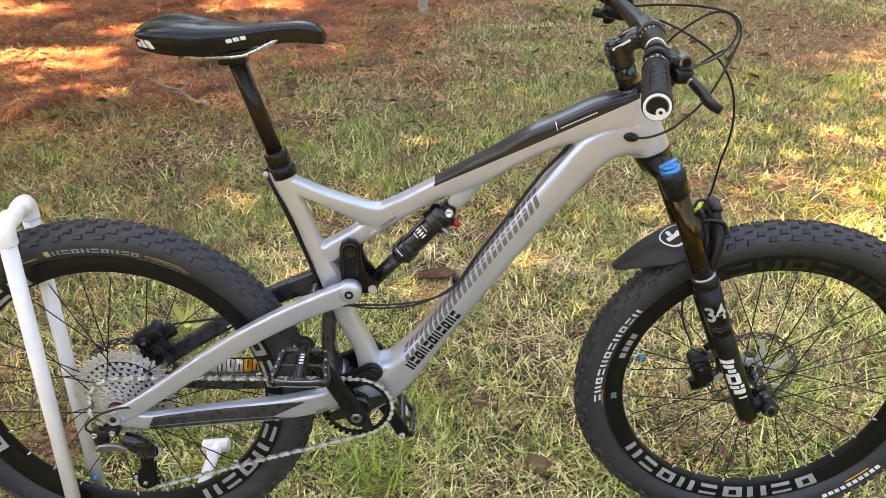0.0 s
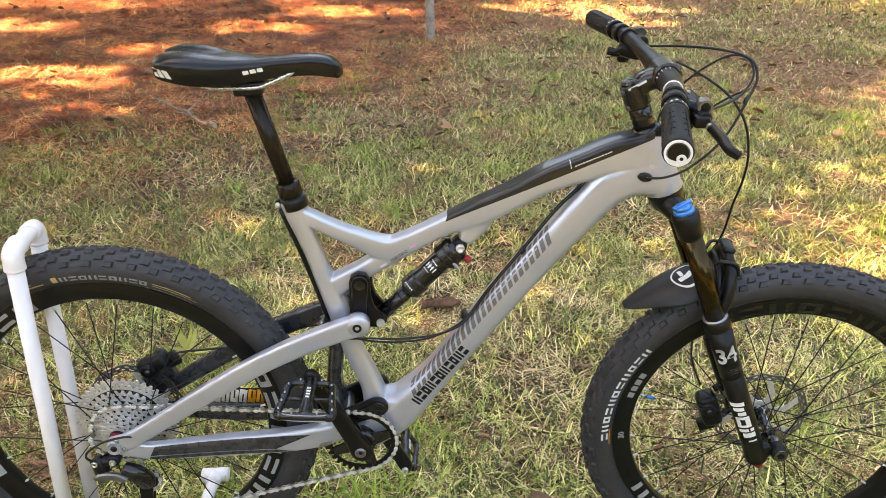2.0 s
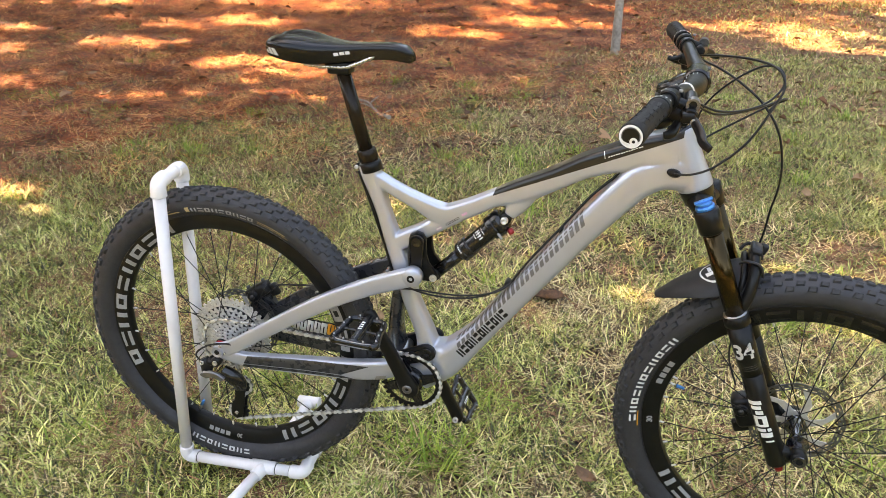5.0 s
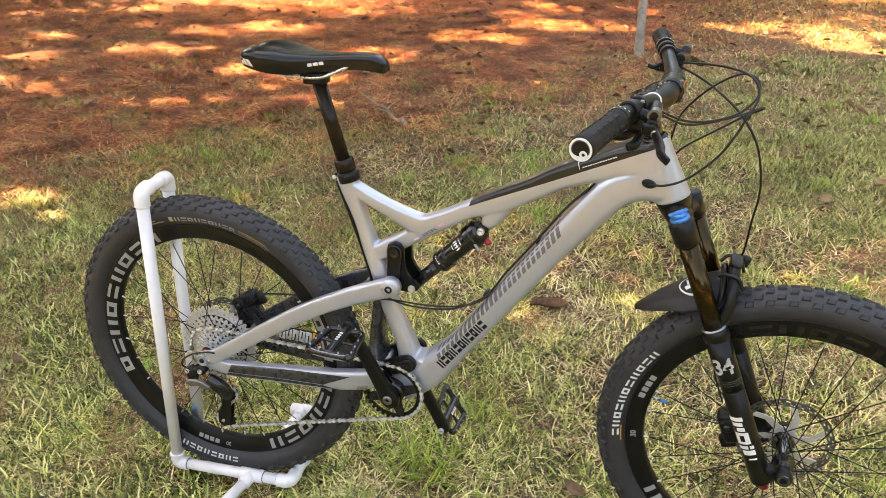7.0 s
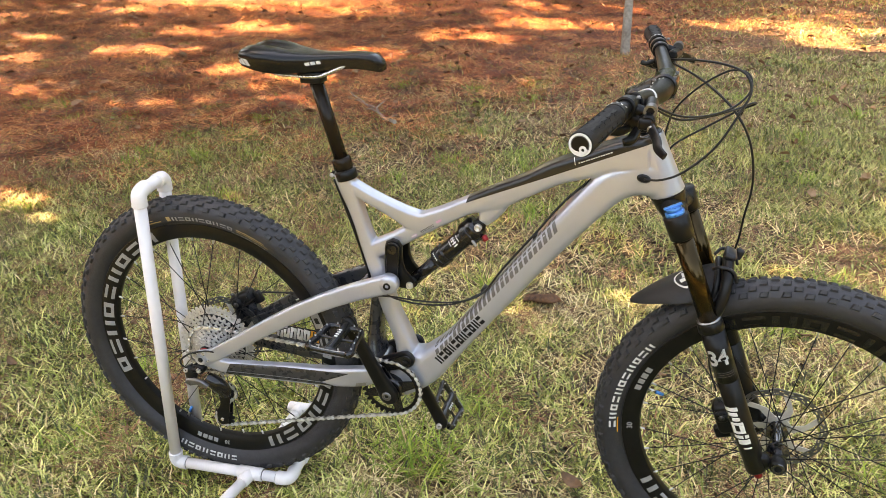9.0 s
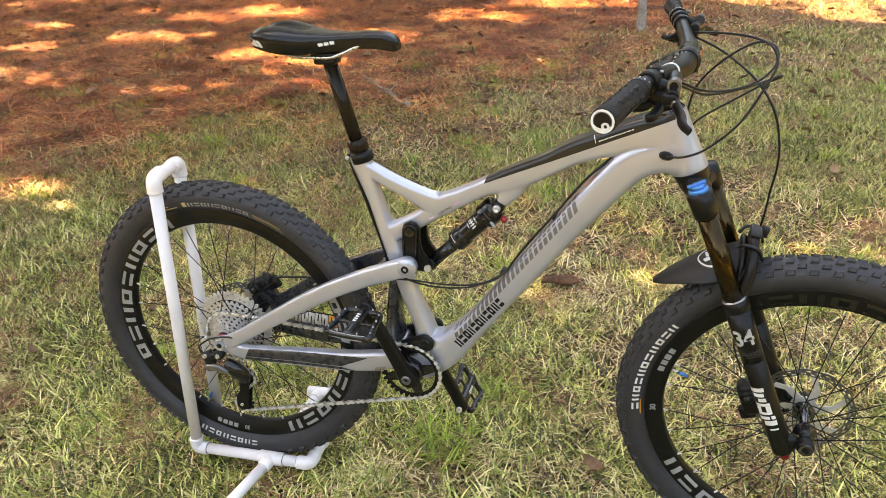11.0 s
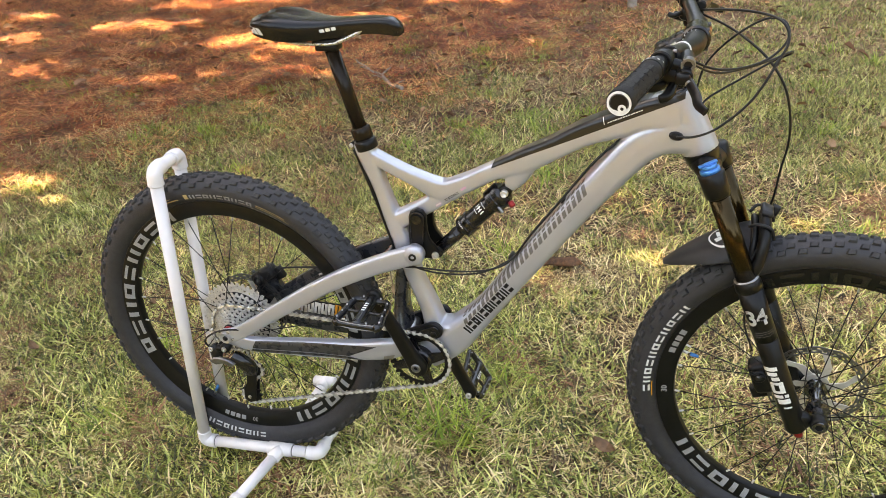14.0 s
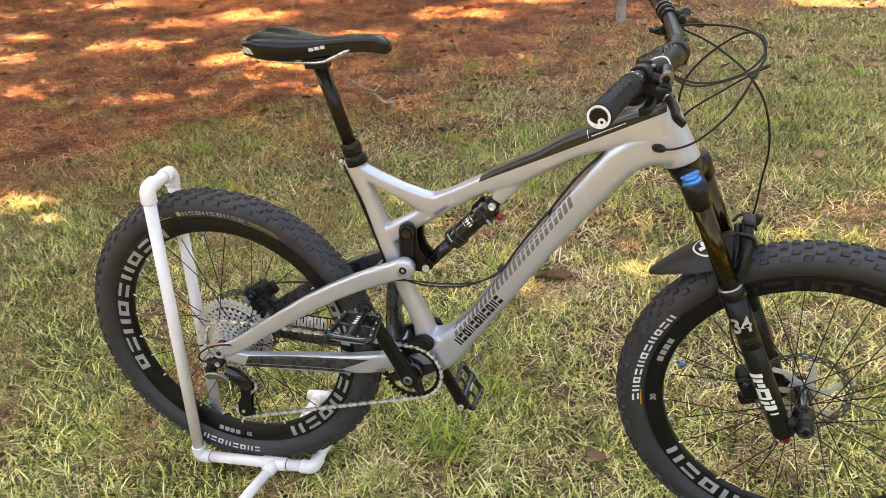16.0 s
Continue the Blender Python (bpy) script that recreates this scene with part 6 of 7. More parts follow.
    mix.data_type = "RGBA"
    l.new(mr.outputs[0], mix.inputs["Factor"]), l.new(lawn, mix.inputs["A"]), l.new(straw, mix.inputs["B"])
    l.new(mix.outputs["Result"], p.inputs["Base Color"])
    b, t = n.new("ShaderNodeBump"), n.new("ShaderNodeTexNoise")
    t.inputs["Scale"].default_value, t.inputs["Detail"].default_value = 90, 8
    b.inputs["Strength"].default_value, b.inputs["Distance"].default_value = 0.9, 0.02
    l.new(co.outputs["Object"], t.inputs["Vector"]), l.new(t.outputs[0], b.inputs["Height"]), l.new(b.outputs[0], p.inputs["Normal"])
    return m


def ground_z(x, y):
    return 0.012 * np.sin(1.7 * x + 0.6) * np.cos(1.3 * y) + 0.006 * np.sin(4.1 * x + 2.2 * y)


def ground_mesh():
    xs = np.concatenate([[-300, -80, -30, -14], np.linspace(-9, 6, 76), [10, 30, 80, 300]])
    ys = np.concatenate([[-300, -80, -20, -6], np.linspace(-2.5, 11, 68), [16, 30, 80, 300]])
    gx, gy = np.meshgrid(xs, ys, indexing="ij")
    gz = ground_z(gx, gy)
    verts = np.stack([gx, gy, gz], -1).reshape(-1, 3)
    ny = len(ys)
    faces = [(i * ny + j, (i + 1) * ny + j, (i + 1) * ny + j + 1, i * ny + j + 1) for i in range(len(xs) - 1) for j in range(ny - 1)]
    me = bpy.data.meshes.new("ground")
    me.from_pydata(verts.tolist(), [], faces)
    me.materials.append(ground_material())
    for p in me.polygons:
        p.use_smooth = True
    return me


tagged(new("ground", ground_mesh()), "worn lawn running into rusty pine straw", "ground", kind="structure")


def ramp_material(name, stops, rough=0.6, translucent=0.0, patch=0.0, scale=3.0):
    """Colours picked for each blade, needle or leaf by its own random number, and shifted in patches."""
    m = bpy.data.materials.new(name)
    m.use_nodes = True
    n, l = m.node_tree.nodes, m.node_tree.links
    p = n["Principled BSDF"]
    g, r = n.new("ShaderNodeNewGeometry"), n.new("ShaderNodeValToRGB")
    while len(r.color_ramp.elements) < len(stops):
        r.color_ramp.elements.new(0.5)
    for e, (pos, col) in zip(r.color_ramp.elements, stops):
        e.position, e.color = pos, (*col, 1)
    if patch:
        co, nt, mr, add = n.new("ShaderNodeTexCoord"), n.new("ShaderNodeTexNoise"), n.new("ShaderNodeMapRange"), n.new("ShaderNodeMath")
        nt.inputs["Scale"].default_value, nt.inputs["Detail"].default_value = scale, 5
        mr.inputs[1].default_value, mr.inputs[2].default_value, mr.inputs[3].default_value, mr.inputs[4].default_value = 0.3, 0.7, -patch, patch
        add.operation, add.use_clamp = "ADD", True
        l.new(co.outputs["Object"], nt.inputs["Vector"]), l.new(nt.outputs[0], mr.inputs[0])
        l.new(mr.outputs[0], add.inputs[0]), l.new(g.outputs["Random Per Island"], add.inputs[1])
        l.new(add.outputs[0], r.inputs[0])
    else:
        l.new(g.outputs["Random Per Island"], r.inputs[0])
    l.new(r.outputs[0], p.inputs["Base Color"])
    p.inputs["Roughness"].default_value = rough
    if translucent:
        tr, mx = n.new("ShaderNodeBsdfTranslucent"), n.new("ShaderNodeMixShader")
        mx.inputs[0].default_value = translucent
        l.new(r.outputs[0], tr.inputs[0])
        l.new(p.outputs[0], mx.inputs[1]), l.new(tr.outputs[0], mx.inputs[2])
        l.new(mx.outputs[0], n["Material Output"].inputs[0])
    return m


GREEN = ramp_material("green_grass_blades", [(0.0, (0.022, 0.028, 0.005)), (0.28, (0.1, 0.125, 0.018)), (0.52, (0.27, 0.3, 0.052)), (0.72, (0.43, 0.48, 0.125)), (1.0, (0.9, 0.82, 0.32))], 0.42, 0.12, 0.2, 6.0)
GREENF = ramp_material("shorter_grass_blades", [(0.0, (0.07, 0.088, 0.016)), (0.35, (0.17, 0.198, 0.042)), (0.7, (0.355, 0.35, 0.085)), (1.0, (0.6, 0.56, 0.21))], 0.5, 0.15, 0.25, 2.6)
DEAD = ramp_material("dead_grass_blades", [(0.0, (0.045, 0.022, 0.008)), (0.3, (0.2, 0.115, 0.043)), (0.62, (0.52, 0.365, 0.155)), (1.0, (1.0, 0.82, 0.47))], 0.5, 0.05, 0.25, 5.0)
DEADF = ramp_material("brown_grass_thatch", [(0.0, (0.075, 0.036, 0.013)), (0.35, (0.235, 0.128, 0.056)), (0.7, (0.51, 0.325, 0.155)), (1.0, (0.92, 0.7, 0.38))], 0.6, 0.05, 0.25, 2.2)
# the needles' strong patch shift also imitates uneven shade on the straw
NEEDLE = ramp_material("pine_needles", [(0.0, (0.045, 0.012, 0.005)), (0.4, (0.18, 0.031, 0.006)), (0.75, (0.54, 0.103, 0.016)), (1.0, (0.98, 0.46, 0.17))], 0.6, 0.0, 0.4, 3.2)
LITTER = ramp_material("dead_leaves", [(0.0, (0.09, 0.038, 0.018)), (0.5, (0.2, 0.09, 0.042)), (1.0, (0.38, 0.2, 0.1))], 0.7)


def strips(name, base, tip_dir, bend, length, width, material, label, category, flat_mid=False):
    """Many tapered strips as one mesh: each has a root pair, a middle pair and a tip."""
    n = len(base)
    side = np.stack([-tip_dir[:, 1], tip_dir[:, 0], np.zeros(n)], -1)
    side /= np.linalg.norm(side, axis=1, keepdims=True) + 1e-9
    w = width[:, None] / 2
    mid = base + tip_dir * (length * 0.55)[:, None] + bend * 0.3
    tip = base + tip_dir * length[:, None] + bend
    v = np.stack([base - side * w, base + side * w, mid + side * w * 0.8, mid - side * w * 0.8, tip], 1).reshape(-1, 3)
    me = bpy.data.meshes.new(name)
    me.vertices.add(len(v))
    me.vertices.foreach_set("co", v.astype(np.float32).ravel())
    i = np.arange(n)[:, None] * 5
    loops = (i + np.array([[0, 1, 2, 3, 3, 2, 4]])).astype(np.int32).ravel()
    me.loops.add(len(loops))
    me.loops.foreach_set("vertex_index", loops)
    me.polygons.add(2 * n)
    starts = (np.arange(n)[:, None] * 7 + np.array([[0, 4]])).astype(np.int32).ravel()
    me.polygons.foreach_set("loop_start", starts)
    me.update(calc_edges=True)
    me.validate()
    me.materials.append(material)
    return tagged(new(name, me), label, category, kind="stuff")


def scatter(rng, count, y0, y1):
    """Places on the part of the ground that the walk overlooks, evenly spread."""
    y = rng.uniform(y0, y1, count * 2)
    lo, hi = -0.9 - 1.05 * (y + 0.6), 2.0 + 0.62 * (y + 0.6)
    span = (hi - lo)
    keep = rng.uniform(0, 1, len(y)) < span / span.max()
    y, lo, span = y[keep], lo[keep], span[keep]
    x = lo + rng.uniform(0, 1, len(y)) * span
    return x, y


def wobble(x, y):
    return np.sin(2.1 * x + 1.3 * np.sin(1.7 * y)) * np.sin(1.9 * y + 0.8 * np.sin(2.3 * x)) + 0.5 * np.sin(5.3 * x + 1.1) * np.sin(4.7 * y + 2.0)


def lawn_edge(x):
    """Where, along y, the lawn gives way to pine straw."""
    return 4.2 + 1.1 * x + 0.45 * np.minimum(x + 1.2, 0)


def lawn_share(x, y):
    """How much grass grows: full on the lawn, thin on the straw and on the bare patch."""
    d = (y - lawn_edge(x)) + 0.7 * wobble(x, y)
    g = np.clip(0.45 - d / 2.6, 0.06 + 0.5 * (wobble(x * 2.7 + 1, y * 2.7) > 0.75) + 0.34 * np.clip(x - 0.7, 0, 1), 1)
    bare = np.exp(-(((x - 3.45) / 0.75) ** 2 + ((y - 4.3) / 1.5) ** 2)) + 0.9 * np.exp(-(((x - 2.2) / 0.25) ** 2 + ((y - 1.73) / 0.22) ** 2)) + 0.7 * np.exp(-(((x - 1.78) / 0.2) ** 2 + ((y - 1.6) / 0.16) ** 2))
    thin = 0.22 * np.clip((y - 2.8) / 1.4, 0, 1) * np.clip((x + 0.2) / 0.9, 0, 1)
    return g * (1 - thin) * (1 - 0.84 * np.clip(bare, 0, 1)) * (0.78 + 0.22 * wobble(x * 1.9 + 3, y * 1.9))


def clump(x, y):
    """Uneven patches a hand or two across, from -1 to 1."""
    return np.clip(0.6 * np.sin(9.3 * x + 2.1 * np.sin(5.1 * y)) * np.sin(8.7 * y + 1.9 * np.sin(6.3 * x)) + 0.55 * np.sin(21 * x + 3 * np.sin(11 * y)) * np.sin(19 * y + 2.6 * np.sin(13 * x)) + 0.5 * wobble(x * 0.8 + 4, y * 0.8), -1, 1)


def grass(name, seed, count, y0, y1, hmin, hmax, wmin, wmax, flatness, material, label, bias):
    rng = np.random.default_rng(seed)
    x, y = scatter(rng, count, y0, y1)
    keep = rng.uniform(0, 1, len(x)) < lawn_share(x, y) * np.clip(0.62 + bias * 0.62 * clump(x, y), 0.08, 1)
    x, y = x[keep], y[keep]
    n = len(x)
    az = rng.uniform(0, 2 * np.pi, n)
    lean = np.clip(rng.normal(flatness, 0.35, n), 0.05, 1.52)
    d = np.stack([np.cos(az) * np.sin(lean), np.sin(az) * np.sin(lean), np.cos(lean)], -1)
    h = rng.uniform(hmin, hmax, n) * rng.uniform(0.6, 1.25, n)
    base = np.stack([x, y, ground_z(x, y) - 0.004 + rng.uniform(0, 0.014, n)], -1)
    bend = np.stack([np.cos(az) * h * 0.3, np.sin(az) * h * 0.3, -h * rng.uniform(0.1, 0.4, n) * np.cos(lean)], -1)
    strips(name, base, d, bend, h, rng.uniform(wmin, wmax, n) * np.maximum(1, y / 3.4), material, label, "grass")


LIVE, DRY = "short green lawn grass in uneven tufts", "dry straw-coloured grass thatch"
grass("grass_near", 1, 136000, -0.6, 1.3, 0.026, 0.062, 0.0028, 0.0056, 0.8, GREEN, LIVE, 1)
grass("grass_middle", 2, 150000, 1.3, 3.4, 0.03, 0.066, 0.0038, 0.0066, 0.8, GREENF, LIVE, 1)
grass("grass_beyond", 3, 140000, 3.4, 5.8, 0.028, 0.06, 0.0034, 0.006, 0.75, GREENF, LIVE, 1)
grass("grass_far", 7, 90000, 5.8, 9.5, 0.03, 0.065, 0.0036, 0.0064, 0.75, GREENF, LIVE, 1)
grass("thatch_near", 4, 130000, -0.6, 1.3, 0.024, 0.066, 0.0022, 0.0046, 1.15, DEAD, DRY, -0.6)
grass("thatch_middle", 5, 92000, 1.3, 3.4, 0.028, 0.066, 0.0034, 0.006, 1.2, DEADF, DRY, -0.6)
grass("thatch_beyond", 6, 130000, 3.4, 5.8, 0.028, 0.065, 0.003, 0.0054, 1.15, DEADF, DRY, -0.6)
grass("thatch_far", 8, 70000, 5.8, 9.5, 0.03, 0.07, 0.003, 0.0056, 1.15, DEADF, DRY, -0.6)


def tufts():
    """Brighter tufts that stand above the rest of the lawn."""
    rng = np.random.default_rng(21)
    cx, cy = scatter(rng, 60, -0.5, 4.2)
    cx, cy = np.append(cx, [0.43, 0.4, 0.48, -1.9, -1.39, 0.07]), np.append(cy, [0.16, 0.11, 0.13, 1.41, 2.96, 2.34])
    k = rng.integers(0, len(cx), 5200)
    x, y = cx[k] + rng.normal(0, 0.045, len(k)), cy[k] + rng.normal(0, 0.045, len(k))
    n = len(k)
    az, lean = rng.uniform(0, 2 * np.pi, n), np.clip(rng.normal(0.6, 0.25, n), 0.05, 1.3)
    d = np.stack([np.cos(az) * np.sin(lean), np.sin(az) * np.sin(lean), np.cos(lean)], -1)
    h = rng.uniform(0.06, 0.12, n)
    bend = np.stack([np.cos(az) * h * 0.3, np.sin(az) * h * 0.3, -h * 0.25], -1)
    strips("grass_tufts", np.stack([x, y, ground_z(x, y) - 0.004], -1), d, bend, h, rng.uniform(0.003, 0.0055, n), TUFT, "brighter green tufts of grass", "grass")


TUFT = ramp_material("tuft_blades", [(0.0, (0.12, 0.2, 0.02)), (0.6, (0.25, 0.37, 0.04)), (1.0, (0.42, 0.5, 0.08))], 0.45, 0.25)
tufts()


def scraps():
    """Short reddish scraps of needles and bark in loose heaps on the lawn."""
    rng = np.random.default_rng(41)
    cx, cy = scatter(rng, 70, -0.5, 3.4)
    cx, cy = np.append(cx, rng.uniform(-2.3, -0.3, 80)), np.append(cy, rng.uniform(-0.1, 2.2, 80))
    cx, cy = np.append(cx, rng.normal(3.4, 0.4, 50)), np.append(cy, rng.normal(4.3, 0.8, 50))
    k = rng.integers(0, len(cx), 24000)
    x, y = cx[k] + rng.normal(0, 0.06, len(k)), cy[k] + rng.normal(0, 0.05, len(k))
    n = len(k)
    az = rng.uniform(0, 2 * np.pi, n)
    d = np.stack([np.cos(az), np.sin(az), rng.normal(0.05, 0.2, n)], -1)
    ln = rng.uniform(0.015, 0.06, n)
    bend = np.stack([-np.sin(az) * ln * 0.15, np.cos(az) * ln * 0.15, 0 * ln], -1)
    strips("needle_scraps", np.stack([x, y, ground_z(x, y) + rng.uniform(0.012, 0.045, n)], -1), d, bend, ln, rng.uniform(0.0018, 0.0042, n), SCRAP, "reddish scraps of needles on the lawn", "litter")


SCRAP = ramp_material("needle_scraps", [(0.0, (0.06, 0.02, 0.01)), (0.5, (0.2, 0.075, 0.036)), (1.0, (0.42, 0.2, 0.1))], 0.7)
scraps()


def needles():
    rng = np.random.default_rng(9)
    x, y = scatter(rng, 400000, 0.5, 10)
    share = np.clip(0.56 + (y - lawn_edge(x) + 0.7 * wobble(x, y)) / 2.4, np.where(y < 2.6, 0.006, 0.03), 1) * (1 - 0.72 * np.clip((x - 0.6) / 0.9, 0, 1))
    keep = rng.uniform(0, 1, len(x)) < share
    x, y = x[keep], y[keep]
    n = len(x)
    az = rng.uniform(0, 2 * np.pi, n)
    up = rng.normal(0.03, 0.14, n)
    d = np.stack([np.cos(az), np.sin(az), up], -1)
    ln = rng.uniform(0.06, 0.17, n)
    bend = np.stack([-np.sin(az) * ln * rng.normal(0, 0.12, n), np.cos(az) * ln * rng.normal(0, 0.12, n), 0 * ln], -1)
    base = np.stack([x, y, ground_z(x, y) + rng.uniform(0.004, 0.03, n) + 0.035 * np.clip(clump(x * 0.45, y * 0.45) + 0.1, 0, 1)], -1)
    strips("pine_needles", base, d, bend, ln, rng.uniform(0.0008, 0.0015, n) * np.clip(y, 1.2, 3.2), NEEDLE, "rusty brown fallen pine needles", "pine straw")


needles()


def outer_field(name, seed, count, h0, h1, w0, w1, flat_lean, material, label, category, straw):
    """Coarser grass or straw on the ground round about, on all sides of the bicycle."""
    rng = np.random.default_rng(seed)
    x, y = rng.normal(0.4, 3.2, count), rng.normal(0.4, 3.4, count)
    inner = (y > -0.6) & (x > -0.9 - 1.05 * (y + 0.6)) & (x < 2.0 + 0.62 * (y + 0.6))
    share = np.clip(0.5 + (y - lawn_edge(x) + 0.7 * wobble(x, y)) / 2.4, 0, 1) if straw else lawn_share(x, y)
    keep = ~inner & (rng.uniform(0, 1, count) < share)
    x, y = x[keep], y[keep]
    n = len(x)
    az, lean = rng.uniform(0, 2 * np.pi, n), np.clip(rng.normal(flat_lean, 0.3, n), 0.05, 1.5)
    d = np.stack([np.cos(az) * np.sin(lean), np.sin(az) * np.sin(lean), np.cos(lean)], -1)
    h = rng.uniform(h0, h1, n)
    bend = np.stack([np.cos(az) * h * 0.3, np.sin(az) * h * 0.3, -h * 0.25 * np.cos(lean)], -1)
    base = np.stack([x, y, ground_z(x, y) + rng.uniform(0, 0.014, n)], -1)
    strips(name, base, d, bend, h, rng.uniform(w0, w1, n), material, label, category)


outer_field("grass_around", 62, 340000, 0.035, 0.08, 0.005, 0.009, 0.85, GREENF, LIVE, "grass", False)
outer_field("thatch_around", 63, 170000, 0.035, 0.085, 0.004, 0.0075, 1.2, DEADF, DRY, "grass", False)
outer_field("pine_needles_around", 64, 70000, 0.1, 0.2, 0.007, 0.014, 1.45, NEEDLE, "rusty brown fallen pine needles", "pine straw", True)

# ---------------------------------------------------------------- trees
BARK = mat("grey_bark", (0.42, 0.37, 0.32), (0.2, 0.17, 0.145), 0.9, scale=35, bump=0.8, bump_scale=60)
FOLIAGE = ramp_material("tree_leaves", [(0.0, (0.04, 0.07, 0.015)), (0.5, (0.07, 0.11, 0.025)), (1.0, (0.12, 0.15, 0.04))], 0.55, 0.3)


# sun flecks on the ground, cut out of the unseen crowns (x, y, half widths)
CLEAR = ((-3.0, 6.3, 0.4, 0.3), (-0.7, 6.25, 0.5, 0.22), (-3.3, 6.1, 0.75, 0.26), (-3.6, 5.9, 0.6, 0.2), (-4.6, 4.45, 0.4, 0.16), (-3.6, 4.85, 0.45, 0.2), (-6.4, 7.2, 1.2, 0.35), (-1.85, 4.05, 0.5, 0.34), (-1.85, 4.5, 0.4, 0.3), (-1.6, 3.5, 0.5, 0.12), (-1.55, 5.25, 0.4, 0.2), (-2.4, 3.2, 0.3, 0.12), (-0.2, 7.0, 0.6, 0.4), (-0.9, 6.1, 0.35, 0.2), (1.4, 7.2, 0.45, 0.4), (3.0, 7.0, 0.6, 0.4), (2.5, 6.3, 0.4, 0.25), (-1.85, 1.45, 0.3, 0.12), (-0.1, 2.46, 0.28, 0.07), (0.65, 2.4, 0.12, 0.05), (-5.1, 5.5, 0.5, 0.14), (-0.1, 8.3, 0.6, 0.3))
fleck = random.Random(91)
OPENINGS = []
for x, y, rx, ry in CLEAR:
    for k in range(11):
        OPENINGS.append((x + fleck.gauss(0, 0.55) * rx, y + fleck.gauss(0, 0.55) * ry, rx * fleck.uniform(0.18, 0.56), ry * fleck.uniform(0.18, 0.56)))


def in_opening(p):
    """True for points whose shadow would fall on one of the openings."""
    g = p[:, :2] - np.array((SUN_DIR.x, SUN_DIR.y)) * (p[:, 2:] / SUN_DIR.z)
    ragged = 0.3 * np.sin(7.3 * g[:, 0] + 2.0 * np.sin(5.1 * g[:, 1])) + 0.25 * np.sin(13.7 * g[:, 1] + 3.0 * np.sin(4.3 * g[:, 0]))
    hit = np.zeros(len(p), bool)
    for x, y, rx, ry in OPENINGS:
        hit |= ((g[:, 0] - x) / rx) ** 2 + ((g[:, 1] - y) / ry) ** 2 < 1 + ragged
    return hit


def tree(foot, crown, radii, leaves, seed, trunk_r, label, group="", n_clump=60, spread=0.34):
    """Tapered trunk with limbs that reach to the clumps of an uneven, gappy crown."""
    rng = np.random.default_rng(seed)
    foot, crown = np.array(foot, float), np.array(crown, float)
    t = thing("tree", Matrix.Translation(foot), label, "tree", group)
    top = crown - foot
    bm = bmesh.new()
    rows = []
    for k, f in enumerate(np.linspace(0, 1, 7)):
        p = top * np.array((f ** 2.2, f ** 2.2, f)) + rng.normal(0, 0.012, 3) * (1 < k)
        r = trunk_r * (1.25 if k == 0 else 1) * (1 - 0.75 * f)
        rows.append((p[0], p[1], p[2] - (0.05 if k == 0 else 0), r, r))
    sweep(bm, rows, 5, 12)
    trunk = part("trunk", bm, BARK, t, "grey bark trunk")
    d = rng.normal(0, 1, (n_clump, 3))
    d /= np.linalg.norm(d, axis=1, keepdims=True)
    clumps = top + d * rng.uniform(0.25, 1.0, (n_clump, 1)) * np.array(radii)
    for c0 in clumps[:14]:
        bm = bmesh.new()
        f = rng.uniform(0.55, 0.9)
        a = np.array([np.interp(f, np.linspace(0, 1, 7), [r[i] for r in rows]) for i in range(3)])
        m = (a + c0) / 2 + np.array((0, 0, 0.15))
        sweep(bm, [(*a, trunk_r * 0.35, trunk_r * 0.35), (*m, trunk_r * 0.22, trunk_r * 0.22), (*c0, trunk_r * 0.08, trunk_r * 0.08)], 4, 6)
        part("limb", bm, BARK, t)
    which = rng.integers(0, n_clump, leaves)
    c1 = clumps[which] + rng.normal(0, 1, (leaves, 3)) * np.array((spread, spread, spread * 0.6))
    c1 = c1[~in_opening(c1 + foot)]
    leaves = len(c1)
    u = rng.normal(0, 1, (leaves, 3))
    u /= np.linalg.norm(u, axis=1, keepdims=True)
    w = np.cross(u, rng.normal(0, 1, (leaves, 3)))
    w /= np.linalg.norm(w, axis=1, keepdims=True)
    ln = rng.uniform(0.09, 0.17, (leaves, 1))
    v = np.stack([c1 - u * ln / 2, c1 + w * ln * 0.27, c1 + u * ln / 2, c1 - w * ln * 0.27], 1).reshape(-1, 3)
    me = bpy.data.meshes.new("crown")
    me.from_pydata(v.tolist(), [], (np.arange(leaves)[:, None] * 4 + np.arange(4)).tolist())
    me.materials.append(FOLIAGE)
    ob = new("crown", me)
    ob.parent = t
    ob["label"], ob["kind"] = "loose green leaf crown", "stuff"
    return t


def shade(x, y, h):
    """The place at height h whose shadow falls on (x, y)."""
    k = h / SUN_DIR.z
    return (x + SUN_DIR.x * k, y + SUN_DIR.y * k, h)


WOODS = "trees round the lawn"
tree((0.755, 5.48, 0), (0.95, 5.9, 6.5), (1.2, 1.2, 1.2), 4000, 11, 0.033, "slender young tree with pale grey bark", WOODS)
# the trees below stay out of view, each added for the shade it casts
tree((-5.6, 0.6, 0), shade(0.2, 0.3, 6.8), (2.0, 1.6, 1.2), 9500, 12, 0.17, "unseen broad tree added to shade the lawn", WOODS)
tree((-4.6, -1.6, 0), shade(1.2, -1.6, 6.4), (2.0, 1.6, 1.2), 2200, 13, 0.15, "unseen broad tree added to shade the lawn", WOODS)
tree((-6.6, 3.2, 0), shade(0.45, 2.35, 7.4), (2.0, 1.3, 1.1), 7000, 14, 0.16, "unseen broad tree added to shade the lawn", WOODS, 90, 0.4)
